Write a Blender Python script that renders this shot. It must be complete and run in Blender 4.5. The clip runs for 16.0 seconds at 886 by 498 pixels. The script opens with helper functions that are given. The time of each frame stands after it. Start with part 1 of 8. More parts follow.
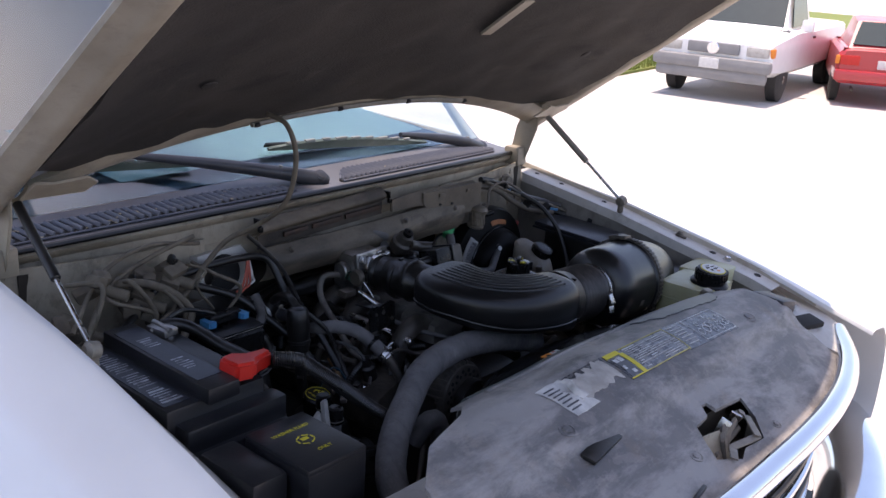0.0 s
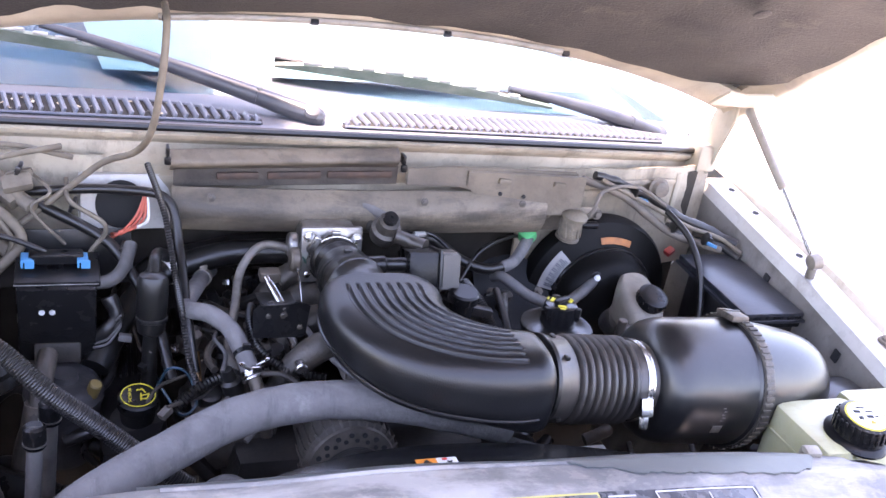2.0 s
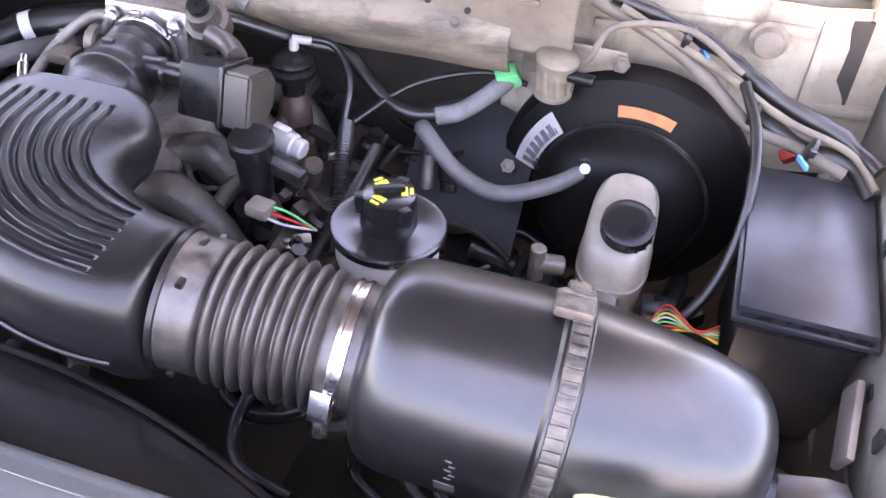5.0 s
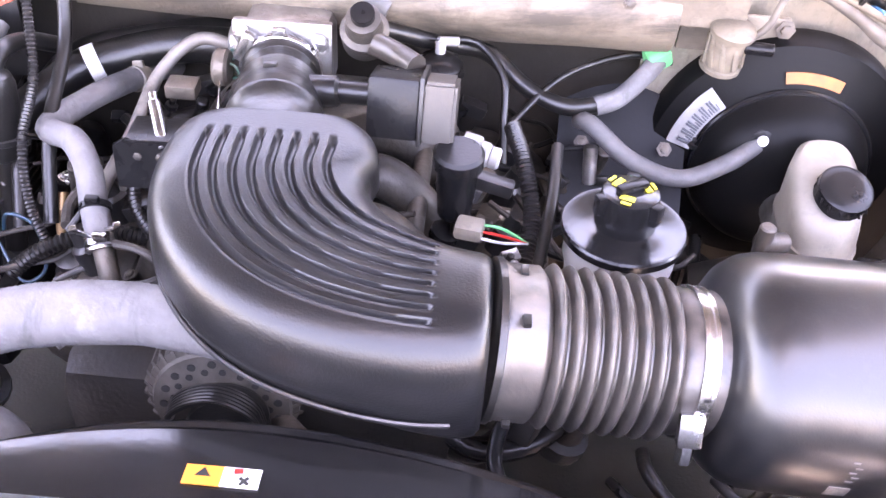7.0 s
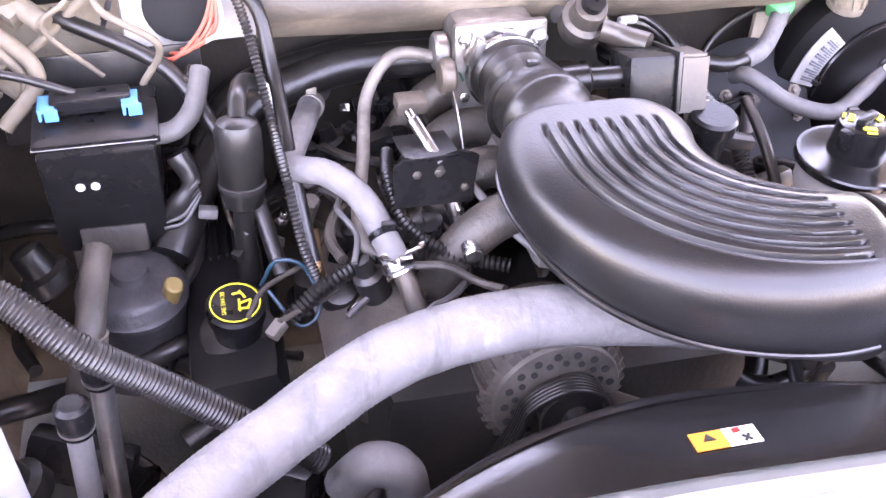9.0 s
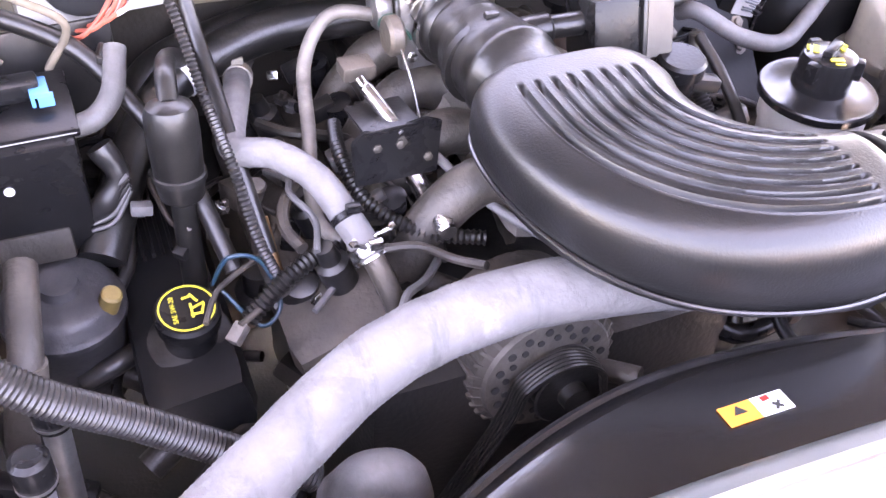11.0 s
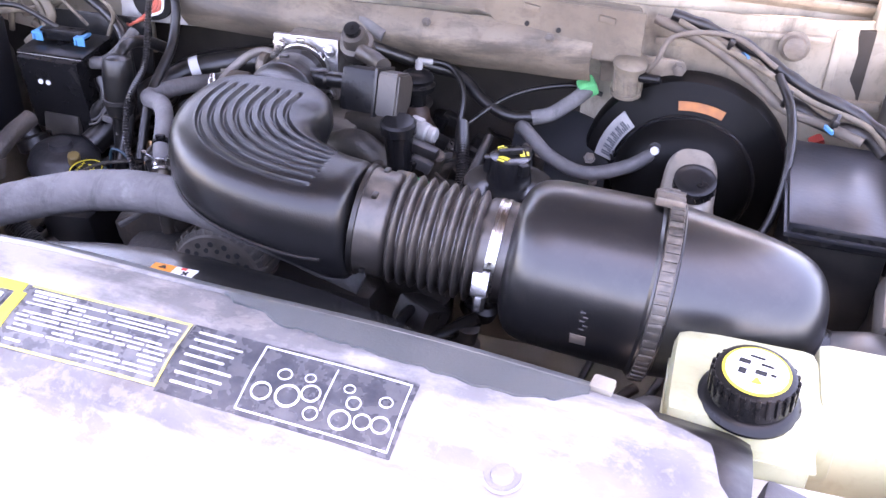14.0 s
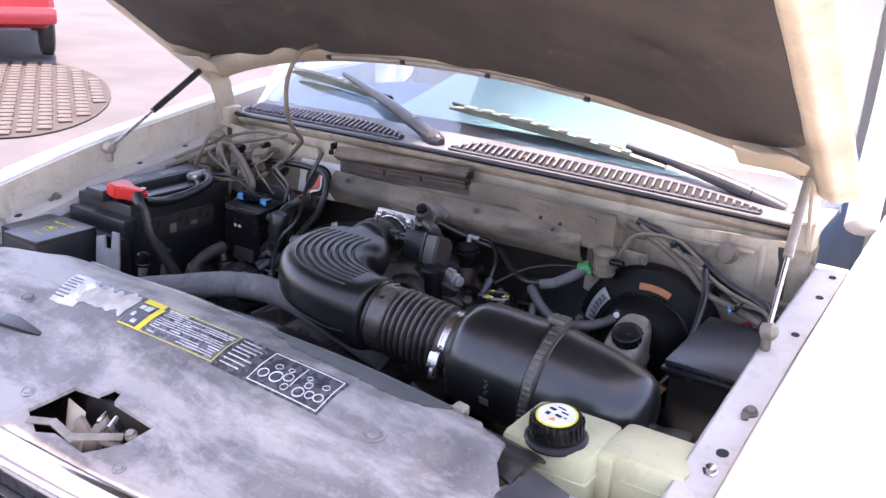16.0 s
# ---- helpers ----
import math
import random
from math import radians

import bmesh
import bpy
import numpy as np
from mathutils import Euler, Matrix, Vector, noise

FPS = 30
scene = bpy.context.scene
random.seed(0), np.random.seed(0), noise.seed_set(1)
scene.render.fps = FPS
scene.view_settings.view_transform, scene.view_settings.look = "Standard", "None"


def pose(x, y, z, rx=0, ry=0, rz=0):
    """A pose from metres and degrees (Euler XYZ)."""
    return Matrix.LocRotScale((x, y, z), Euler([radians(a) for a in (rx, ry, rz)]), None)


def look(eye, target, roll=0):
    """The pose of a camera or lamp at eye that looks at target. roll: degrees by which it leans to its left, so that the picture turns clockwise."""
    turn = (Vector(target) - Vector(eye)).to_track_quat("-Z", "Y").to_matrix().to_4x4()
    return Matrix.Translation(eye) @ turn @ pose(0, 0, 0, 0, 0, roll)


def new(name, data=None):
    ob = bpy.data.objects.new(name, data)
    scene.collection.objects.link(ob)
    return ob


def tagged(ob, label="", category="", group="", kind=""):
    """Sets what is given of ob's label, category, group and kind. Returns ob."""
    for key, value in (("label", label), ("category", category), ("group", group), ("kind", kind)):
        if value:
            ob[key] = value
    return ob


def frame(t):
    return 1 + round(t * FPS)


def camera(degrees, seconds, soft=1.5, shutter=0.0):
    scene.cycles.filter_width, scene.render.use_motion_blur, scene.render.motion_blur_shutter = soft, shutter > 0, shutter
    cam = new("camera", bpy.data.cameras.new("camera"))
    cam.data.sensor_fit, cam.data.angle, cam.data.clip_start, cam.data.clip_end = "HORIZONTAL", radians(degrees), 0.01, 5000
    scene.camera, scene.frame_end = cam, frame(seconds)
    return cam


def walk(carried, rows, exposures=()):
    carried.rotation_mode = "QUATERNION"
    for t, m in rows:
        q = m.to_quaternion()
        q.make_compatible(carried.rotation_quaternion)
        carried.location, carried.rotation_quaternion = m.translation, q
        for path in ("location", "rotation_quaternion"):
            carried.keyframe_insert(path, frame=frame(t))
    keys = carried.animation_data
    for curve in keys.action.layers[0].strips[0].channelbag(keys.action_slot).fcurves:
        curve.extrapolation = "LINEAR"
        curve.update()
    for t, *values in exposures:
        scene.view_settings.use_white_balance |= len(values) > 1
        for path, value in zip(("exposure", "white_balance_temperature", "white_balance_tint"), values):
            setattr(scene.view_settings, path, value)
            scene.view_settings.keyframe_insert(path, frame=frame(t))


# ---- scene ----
cam = camera(49.8, 16.0)
PATH = [
    (0, (-1.389, -1.2, 1.719), (0.069, 0.022, 1.102), 3.6),
    (0.5, (-1.152, -1.194, 1.729), (0.174, 0.104, 0.982), 6.7),
    (1, (-0.895, -1.169, 1.705), (0.216, 0.305, 0.935), 8.0),
    (1.5, (-0.667, -1.145, 1.697), (0.258, 0.441, 0.904), 9.7),
    (2, (-0.364, -1.149, 1.666), (0.313, 0.551, 0.858), 9.3),
    (2.5, (-0.093, -1.145, 1.665), (0.273, 0.624, 0.807), 8.2),
    (3, (0.127, -1.023, 1.645), (0.416, 0.726, 0.721), 9.3),
    (3.5, (0.3, -0.901, 1.6), (0.457, 0.796, 0.553), 8.1),
    (3.7, (0.373, -0.868, 1.593), (0.407, 0.804, 0.496), 7.3),
    (5.8, (0.523, -0.637, 1.533), (0.12, 0.794, 0.195), 4.0),
    (6, (0.449, -0.657, 1.518), (0.124, 0.847, 0.24), 4.0),
    (6.5, (0.273, -0.671, 1.534), (0.15, 0.879, 0.275), 5.0),
    (7, (0.142, -0.684, 1.518), (0.121, 0.844, 0.228), 4.5),
    (7.5, (0.029, -0.731, 1.527), (0.11, 0.775, 0.213), 3.8),
    (8, (-0.075, -0.749, 1.523), (0.012, 0.784, 0.242), 2.7),
    (8.5, (-0.208, -0.718, 1.516), (-0.039, 0.807, 0.233), 1.2),
    (9, (-0.31, -0.675, 1.507), (0.114, 0.808, 0.234), 3.6),
    (9.5, (-0.356, -0.628, 1.488), (0.219, 0.793, 0.203), 4.8),
    (9.7, (-0.36, -0.609, 1.477), (0.26, 0.785, 0.183), 5.1),
    (11.8, (-0.342, -0.583, 1.479), (0.258, 0.750, 0.120), 3.3),
    (12, (-0.292, -0.62, 1.478), (0.258, 0.779, 0.158), 2.4),
    (12.5, (-0.102, -0.696, 1.528), (0.281, 0.797, 0.254), 5.3),
    (13, (0.111, -0.776, 1.538), (0.194, 0.876, 0.413), 5.7),
    (13.5, (0.283, -0.899, 1.542), (0.049, 0.763, 0.455), 2.5),
    (14, (0.498, -1.024, 1.551), (0.033, 0.602, 0.481), 2.0),
    (14.5, (0.717, -1.135, 1.57), (0.082, 0.462, 0.546), 4.5),
    (15, (0.853, -1.255, 1.579), (0.025, 0.352, 0.724), 4.6),
    (15.5, (0.964, -1.346, 1.625), (0.0, 0.237, 0.875), 3.3),
    (16, (1.058, -1.387, 1.651), (0.03, 0.204, 1.009), 3.2),
]
EXPOSURES = ((0, 1.15, 7300, 24), (0.5, 2.05, 8000, 26), (1.0, 2.74, 8000, 29), (1.5, 3.64, 7700, 31), (2.5, 3.93, 7700, 33), (3.0, 4.07, 7750, 34), (3.5, 4.15, 7900, 35), (6, 5.13, 8700, 38), (7.5, 5.55, 8950, 42), (9, 5.58, 9150, 41), (12, 5.62, 9100, 40), (13, 5.38, 8600, 38), (14, 4.38, 8000, 39), (14.5, 3.25, 7550, 37), (15, 3.27, 7900, 34), (16, 2.9, 7850, 32))
walk(cam, [(t, look(eye, target, roll)) for t, eye, target, roll in PATH], EXPOSURES)

# ---- world and light ----
world = bpy.data.worlds.new("sky")
scene.world = world
world.use_nodes = True
wn = world.node_tree.nodes
sky = wn.new("ShaderNodeTexSky")
sky.sky_type, sky.sun_disc = "NISHITA", False
SUN = Vector((-0.03, 0.05, 1.0)).normalized()
sky.sun_elevation = math.asin(SUN.z)
sky.sun_rotation = math.atan2(SUN.x, SUN.y)
world.node_tree.links.new(sky.outputs[0], wn["Background"].inputs[0])
wn["Background"].inputs[1].default_value = 0.15
lamp = bpy.data.lights.new("sun", "SUN")
lamp.energy, lamp.angle, lamp.color = 2.9, radians(0.5), (1.0, 0.95, 0.88)
new("sun", lamp).matrix_world = look(SUN * 20, (0, 0, 0))


# ---- materials ----
def material(name, color, rough=0.5, metal=0.0, second=None, scale=6.0, amount=0.5, bump=0.1, fine=180.0, dust=0.0,
             dust_color=(0.33, 0.29, 0.24), coat=0.0, coat_rough=0.25, transmission=0.0, sss=0.0, spec=0.5):
    """A surface with blotches at one scale, grain at another, and dust that has settled on what faces up."""
    m = bpy.data.materials.new(name)
    m.use_nodes = True
    nt = m.node_tree
    n, link = nt.nodes, nt.links.new
    bsdf = n["Principled BSDF"]
    co = n.new("ShaderNodeTexCoord")
    big = n.new("ShaderNodeTexNoise")
    big.inputs["Scale"].default_value, big.inputs["Detail"].default_value = scale, 6
    small = n.new("ShaderNodeTexNoise")
    small.inputs["Scale"].default_value, small.inputs["Detail"].default_value = fine, 3
    for node in (big, small):
        link(co.outputs["Object"], node.inputs["Vector"])
    ramp = n.new("ShaderNodeMapRange")
    ramp.inputs[1].default_value, ramp.inputs[2].default_value = 0.38, 0.66
    link(big.outputs[0], ramp.inputs[0])
    mix = n.new("ShaderNodeMixRGB")
    mix.inputs[1].default_value = (*color, 1)
    other = second or tuple(c * 0.7 for c in color)
    mix.inputs[2].default_value = (*other, 1)
    scaled = n.new("ShaderNodeMath")
    scaled.operation = "MULTIPLY"
    scaled.inputs[1].default_value = amount
    link(ramp.outputs[0], scaled.inputs[0])
    link(scaled.outputs[0], mix.inputs[0])
    last = mix
    if dust:
        geo = n.new("ShaderNodeNewGeometry")
        sep = n.new("ShaderNodeSeparateXYZ")
        link(geo.outputs["Normal"], sep.inputs[0])
        up = n.new("ShaderNodeMapRange")
        up.inputs[1].default_value, up.inputs[2].default_value = -0.2, 1.0
        up.inputs[3].default_value, up.inputs[4].default_value = 0.15, 1.0
        link(sep.outputs[2], up.inputs[0])
        dn = n.new("ShaderNodeTexNoise")
        dn.inputs["Scale"].default_value, dn.inputs["Detail"].default_value = scale * 3.1, 8
        link(co.outputs["Object"], dn.inputs["Vector"])
        dr = n.new("ShaderNodeMapRange")
        dr.inputs[1].default_value, dr.inputs[2].default_value = 0.3, 0.7
        link(dn.outputs[0], dr.inputs[0])
        mul = n.new("ShaderNodeMath")
        mul.operation = "MULTIPLY"
        link(up.outputs[0], mul.inputs[0])
        link(dr.outputs[0], mul.inputs[1])
        mul2 = n.new("ShaderNodeMath")
        mul2.operation = "MULTIPLY"
        mul2.inputs[1].default_value = dust
        link(mul.outputs[0], mul2.inputs[0])
        dm = n.new("ShaderNodeMixRGB")
        dm.inputs[2].default_value = (*dust_color, 1)
        link(mul2.outputs[0], dm.inputs[0])
        link(last.outputs[0], dm.inputs[1])
        last = dm
        rr = n.new("ShaderNodeMapRange")
        rr.inputs[3].default_value, rr.inputs[4].default_value = rough, max(rough, 0.8)
        link(mul2.outputs[0], rr.inputs[0])
        link(rr.outputs[0], bsdf.inputs["Roughness"])
    else:
        rr = n.new("ShaderNodeMapRange")
        rr.inputs[3].default_value, rr.inputs[4].default_value = rough * 0.8, min(1.0, rough * 1.25)
        link(big.outputs[0], rr.inputs[0])
        link(rr.outputs[0], bsdf.inputs["Roughness"])
    link(last.outputs[0], bsdf.inputs["Base Color"])
    bsdf.inputs["Metallic"].default_value = metal
    bsdf.inputs["Specular IOR Level"].default_value = spec
    bsdf.inputs["Coat Weight"].default_value = coat
    bsdf.inputs["Coat Roughness"].default_value = coat_rough
    bsdf.inputs["Transmission Weight"].default_value = transmission
    if sss:
        bsdf.inputs["Subsurface Weight"].default_value = sss
        bsdf.inputs["Subsurface Radius"].default_value = (0.02, 0.018, 0.01)
    if bump:
        b = n.new("ShaderNodeBump")
        b.inputs["Strength"].default_value, b.inputs["Distance"].default_value = bump, 0.002
        link(small.outputs[0], b.inputs["Height"])
        link(b.outputs[0], bsdf.inputs["Normal"])
    return m


WHITE = material("white_paint", (0.78, 0.78, 0.77), 0.35, coat=0.6, coat_rough=0.06, amount=0.15, bump=0.0)
BAYPAINT = material("dusty_bay_paint", (0.25, 0.208, 0.158), 0.6, second=(0.10, 0.08, 0.06), scale=6, amount=0.9, bump=0.25, dust=0.4, dust_color=(0.31, 0.258, 0.19))
# dark tone painted in for the gloom behind the engine and in wells
DEEPSHADE = material("deep_shade_bay_paint", (0.034, 0.028, 0.022), 0.7, spec=0.2, second=(0.012, 0.011, 0.01), scale=8, amount=0.9, bump=0.25, dust=0.25, dust_color=(0.2, 0.17, 0.14))
RAILPAINT = material("rail_paint", (0.46, 0.445, 0.415), 0.3, second=(0.32, 0.295, 0.255), scale=9, amount=0.6, bump=0.08, dust=0.15, dust_color=(0.40, 0.37, 0.32), spec=0.6)
HOODIN = material("hood_frame_paint", (0.37, 0.318, 0.238), 0.5, second=(0.22, 0.182, 0.132), scale=6, amount=0.8, bump=0.12)
LINER = material("hood_liner_felt", (0.021, 0.018, 0.0155), 0.95, second=(0.045, 0.037, 0.030), scale=4, amount=0.8, bump=0.7, fine=260)
BLACK = material("black_plastic", (0.006, 0.006, 0.0065), 0.27, spec=0.2, second=(0.008, 0.0075, 0.0072), scale=16, amount=0.7, bump=0.1, fine=300, dust=0.04, dust_color=(0.09, 0.08, 0.07))
BLACKD = material("dusty_black_plastic", (0.006, 0.006, 0.0063), 0.32, spec=0.4, scale=14, amount=0.6, bump=0.15, dust=0.22, dust_color=(0.13, 0.115, 0.1))
SATIN = material("satin_black_plastic", (0.0055, 0.0055, 0.006), 0.31, second=(0.011, 0.0105, 0.0105), scale=14, amount=0.6, bump=0.06, fine=600, coat=0.22, coat_rough=0.2, spec=0.45)
DUCT = material("glossy_duct_plastic", (0.0055, 0.0055, 0.006), 0.33, second=(0.011, 0.0105, 0.0105), scale=14, amount=0.6, bump=0.16, fine=520, coat=0.05, coat_rough=0.12, spec=0.36)
RUBBER = material("dark_rubber", (0.006, 0.0057, 0.0055), 0.3, spec=0.42, scale=16, amount=0.6, bump=0.2, dust=0.16, dust_color=(0.10, 0.088, 0.075))
GREYHOSE = material("dusty_grey_hose", (0.055, 0.053, 0.053), 0.6, second=(0.10, 0.095, 0.092), scale=22, amount=0.8, bump=0.3, fine=300, dust=0.4, dust_color=(0.16, 0.15, 0.143))
SHROUD = material("dusty_grey_cover", (0.078, 0.077, 0.080), 0.55, second=(0.165, 0.157, 0.153), scale=5, amount=0.85, bump=0.22, dust=0.33, dust_color=(0.30, 0.282, 0.268))


def smears(m, color, across, threshold, amount):
    """Dried smears and fine specks over a finished material."""
    nt = m.node_tree
    n, link = nt.nodes, nt.links.new
    bsdf = n["Principled BSDF"]
    under = bsdf.inputs["Base Color"].links[0].from_socket
    co = n.new("ShaderNodeTexCoord")
    last = under
    for scale, stretch, low, high, k in ((9, across, threshold, threshold + 0.13, amount), (70, (1, 1, 1), 0.54, 0.72, amount * 0.5), (16, (1, 1, 1), 0.56, 0.60, amount * 0.35)):
        mp = n.new("ShaderNodeMapping")
        mp.inputs["Scale"].default_value = stretch
        mp.inputs["Rotation"].default_value = (0, 0, 0.2)
        link(co.outputs["Object"], mp.inputs["Vector"])
        tx = n.new("ShaderNodeTexNoise")
        tx.inputs["Scale"].default_value, tx.inputs["Detail"].default_value, tx.inputs["Roughness"].default_value, tx.inputs["Distortion"].default_value = scale, 10, 0.68, 0.25
        link(mp.outputs[0], tx.inputs["Vector"])
        mr = n.new("ShaderNodeMapRange")
        mr.inputs[1].default_value, mr.inputs[2].default_value, mr.inputs[4].default_value = low, high, k
        link(tx.outputs[0], mr.inputs[0])
        mx = n.new("ShaderNodeMixRGB")
        mx.inputs[2].default_value = (*color, 1)
        link(mr.outputs[0], mx.inputs[0])
        link(last, mx.inputs[1])
        last = mx.outputs[0]
    link(last, bsdf.inputs["Base Color"])
    return m


ALU = material("cast_aluminium", (0.40, 0.39, 0.375), 0.34, metal=0.9, second=(0.17, 0.155, 0.14), scale=28, amount=0.85, bump=0.4, dust=0.25, dust_color=(0.2, 0.175, 0.15))
STEEL = material("bright_steel", (0.46, 0.45, 0.44), 0.26, metal=1.0, scale=30, amount=0.4, bump=0.08)
CHROME = material("chrome", (0.75, 0.75, 0.76), 0.12, metal=1.0, scale=12, amount=0.15, bump=0.0)
IRON = material("grimy_iron", (0.05, 0.045, 0.04), 0.45, metal=0.5, second=(0.11, 0.09, 0.07), scale=16, amount=0.9, bump=0.5, dust=0.25, dust_color=(0.13, 0.11, 0.09))
GRIME = material("grimy_engine", (0.02, 0.0172, 0.0145), 0.5, spec=0.4, second=(0.065, 0.053, 0.043), scale=18, amount=0.9, bump=0.5, dust=0.2, dust_color=(0.12, 0.1, 0.082))
GREYGROUND = material("grey_ground", (0.058, 0.056, 0.062), 0.9, second=(0.045, 0.044, 0.048), scale=1.2, amount=0.7, bump=0.3, fine=60)
TANK = material("milky_tank_plastic", (0.44, 0.435, 0.275), 0.35, second=(0.35, 0.325, 0.19), scale=11, amount=0.7, bump=0.05, sss=0.35)
BEIGE = material("beige_reservoir_plastic", (0.23, 0.205, 0.165), 0.42, second=(0.13, 0.11, 0.085), scale=16, amount=0.8, bump=0.1, dust=0.3, dust_color=(0.24, 0.21, 0.17))
REDP = material("red_plastic", (0.55, 0.02, 0.012), 0.4, scale=20, amount=0.3, bump=0.05)
YELLOW = material("yellow_print", (0.60, 0.50, 0.04), 0.6, bump=0.0, amount=0.1)
ORANGE = material("orange_print", (0.72, 0.22, 0.025), 0.6, bump=0.0, amount=0.1)
WHITEP = material("white_label", (0.60, 0.60, 0.58), 0.5, bump=0.0, amount=0.4, scale=30)
PALEPLASTIC = material("pale_grey_plastic", (0.26, 0.25, 0.24), 0.4, second=(0.17, 0.16, 0.15), bump=0.1, amount=0.6, scale=40)
PSBOTTLE = material("milky_grey_bottle", (0.40, 0.39, 0.37), 0.4, second=(0.25, 0.24, 0.225), bump=0.1, amount=0.7, scale=20)
BRONZE = material("dusty_bronze_plastic", (0.034, 0.028, 0.023), 0.36, second=(0.02, 0.017, 0.0145), scale=20, amount=0.8, bump=0.15, dust=0.2, dust_color=(0.14, 0.12, 0.1))
RUST = material("rusty_brown_metal", (0.05, 0.024, 0.014), 0.6, second=(0.016, 0.011, 0.009), scale=40, amount=0.9, bump=0.4)
ORANGED = material("faded_orange_print", (0.33, 0.105, 0.02), 0.6, second=(0.2, 0.07, 0.025), bump=0.0, amount=0.8, scale=60)
DARKP = material("dark_label", (0.07, 0.075, 0.085), 0.4, bump=0.0, amount=0.4, scale=40)
BLUEP = material("blue_plastic", (0.03, 0.19, 0.36), 0.4, bump=0.0, amount=0.1)
GREENP = material("green_plastic", (0.05, 0.42, 0.16), 0.4, bump=0.0, amount=0.1)
# near-black that paints the shade inside holes and slots; also black print
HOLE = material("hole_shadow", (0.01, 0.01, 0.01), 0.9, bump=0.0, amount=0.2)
GROUND = material("sunlit_concrete", (0.52, 0.49, 0.46), 0.9, second=(0.42, 0.39, 0.36), scale=0.8, amount=0.7, bump=0.2, fine=40)
GRASS = material("grass_blades", (0.12, 0.17, 0.03), 0.8, second=(0.2, 0.21, 0.05), scale=3, amount=0.8, bump=0.2)
TYRE = material("tyre_rubber", (0.02, 0.02, 0.02), 0.85, bump=0.3, dust=0.3, dust_color=(0.15, 0.14, 0.13))
COWL = material("cowl_paint", (0.085, 0.091, 0.112), 0.4, second=(0.13, 0.132, 0.142), scale=6, amount=0.6, bump=0.1, dust=0.22, dust_color=(0.22, 0.205, 0.185))
# dashboard blued and lightened to put sky reflection into the windscreen
DASH = material("sky_tinted_vinyl", (0.075, 0.14, 0.22), 0.7, scale=5, amount=0.5)
GLASSGLARE = material("sky_reflection_blue", (0.24, 0.42, 0.50), 0.6, scale=3, amount=0.4, second=(0.36, 0.52, 0.56), bump=0.05)
smears(SHROUD, (0.54, 0.51, 0.48), (0.5, 1.4, 1), 0.47, 0.36)
smears(SHROUD, (0.23, 0.17, 0.12), (1.3, 0.8, 1), 0.55, 0.3)
smears(RAILPAINT, (0.2, 0.17, 0.14), (1, 1, 1), 0.58, 0.5)
smears(TANK, (0.2, 0.15, 0.07), (1, 1, 0.6), 0.6, 0.4)
smears(BAYPAINT, (0.065, 0.053, 0.042), (0.8, 0.8, 1.8), 0.49, 0.75)
smears(LINER, (0.10, 0.082, 0.062), (1, 1, 1), 0.60, 0.5)
smears(LINER, (0.012, 0.010, 0.009), (0.7, 1.2, 1), 0.54, 0.7)
smears(HOODIN, (0.14, 0.12, 0.1), (1, 1, 1), 0.56, 0.5)
smears(SATIN, (0.045, 0.04, 0.036), (1, 1, 1), 0.56, 0.2)
DUSTALU = smears(material("dusty_cast_metal", (0.19, 0.172, 0.152), 0.55, metal=0.3, second=(0.09, 0.078, 0.066), scale=18, amount=0.8, bump=0.4, dust=0.25, dust_color=(0.26, 0.23, 0.2)), (0.03, 0.026, 0.022), (1, 1, 1), 0.55, 0.6)
HOSEPALE = smears(material("scuffed_pale_hose", (0.085, 0.080, 0.079), 0.8, second=(0.13, 0.123, 0.12), scale=24, amount=0.8, bump=0.9, fine=110, dust=0.3, dust_color=(0.17, 0.163, 0.16)), (0.045, 0.046, 0.044), (4, 1, 1), 0.55, 0.6)
smears(HOSEPALE, (0.27, 0.26, 0.255), (1.2, 1.2, 1.2), 0.60, 0.45)
ALTM = material("grimy_cast_alternator", (0.10, 0.088, 0.076), 0.55, metal=0.3, second=(0.045, 0.038, 0.032), scale=26, amount=0.9, bump=0.4)
CORNERM = material("slate_plastic", (0.035, 0.036, 0.041), 0.45, second=(0.055, 0.055, 0.058), scale=12, amount=0.7, bump=0.12)
DUSTY = material("thick_tan_dust", (0.135, 0.11, 0.078), 0.75, second=(0.06, 0.048, 0.035), scale=22, amount=0.9, bump=0.35, dust=0.4, dust_color=(0.24, 0.2, 0.148))
PIPE = material("dusty_grey_pipe", (0.095, 0.078, 0.062), 0.7, second=(0.055, 0.046, 0.038), scale=18, amount=0.9, bump=0.3, dust=0.4, dust_color=(0.2, 0.165, 0.125))
LOOM = material("grey_corrugated_loom", (0.010, 0.0095, 0.0095), 0.3, spec=0.4, second=(0.022, 0.020, 0.019), scale=18, amount=0.6, bump=0.1, dust=0.08, dust_color=(0.14, 0.125, 0.11))
BELLOW = material("dusty_bellows_rubber", (0.014, 0.013, 0.0125), 0.3, spec=0.6, second=(0.03, 0.026, 0.023), scale=20, amount=0.7, bump=0.15, dust=0.55, dust_color=(0.15, 0.12, 0.10))
BANDM = material("dusty_band_metal", (0.045, 0.040, 0.035), 0.4, metal=0.3, second=(0.02, 0.018, 0.016), scale=40, amount=0.8, bump=0.3, dust=0.6, dust_color=(0.20, 0.17, 0.135))
UNDER = material("oily_black_metal", (0.008, 0.0075, 0.007), 0.4, spec=0.4, second=(0.02, 0.017, 0.015), scale=12, amount=0.8, bump=0.3)
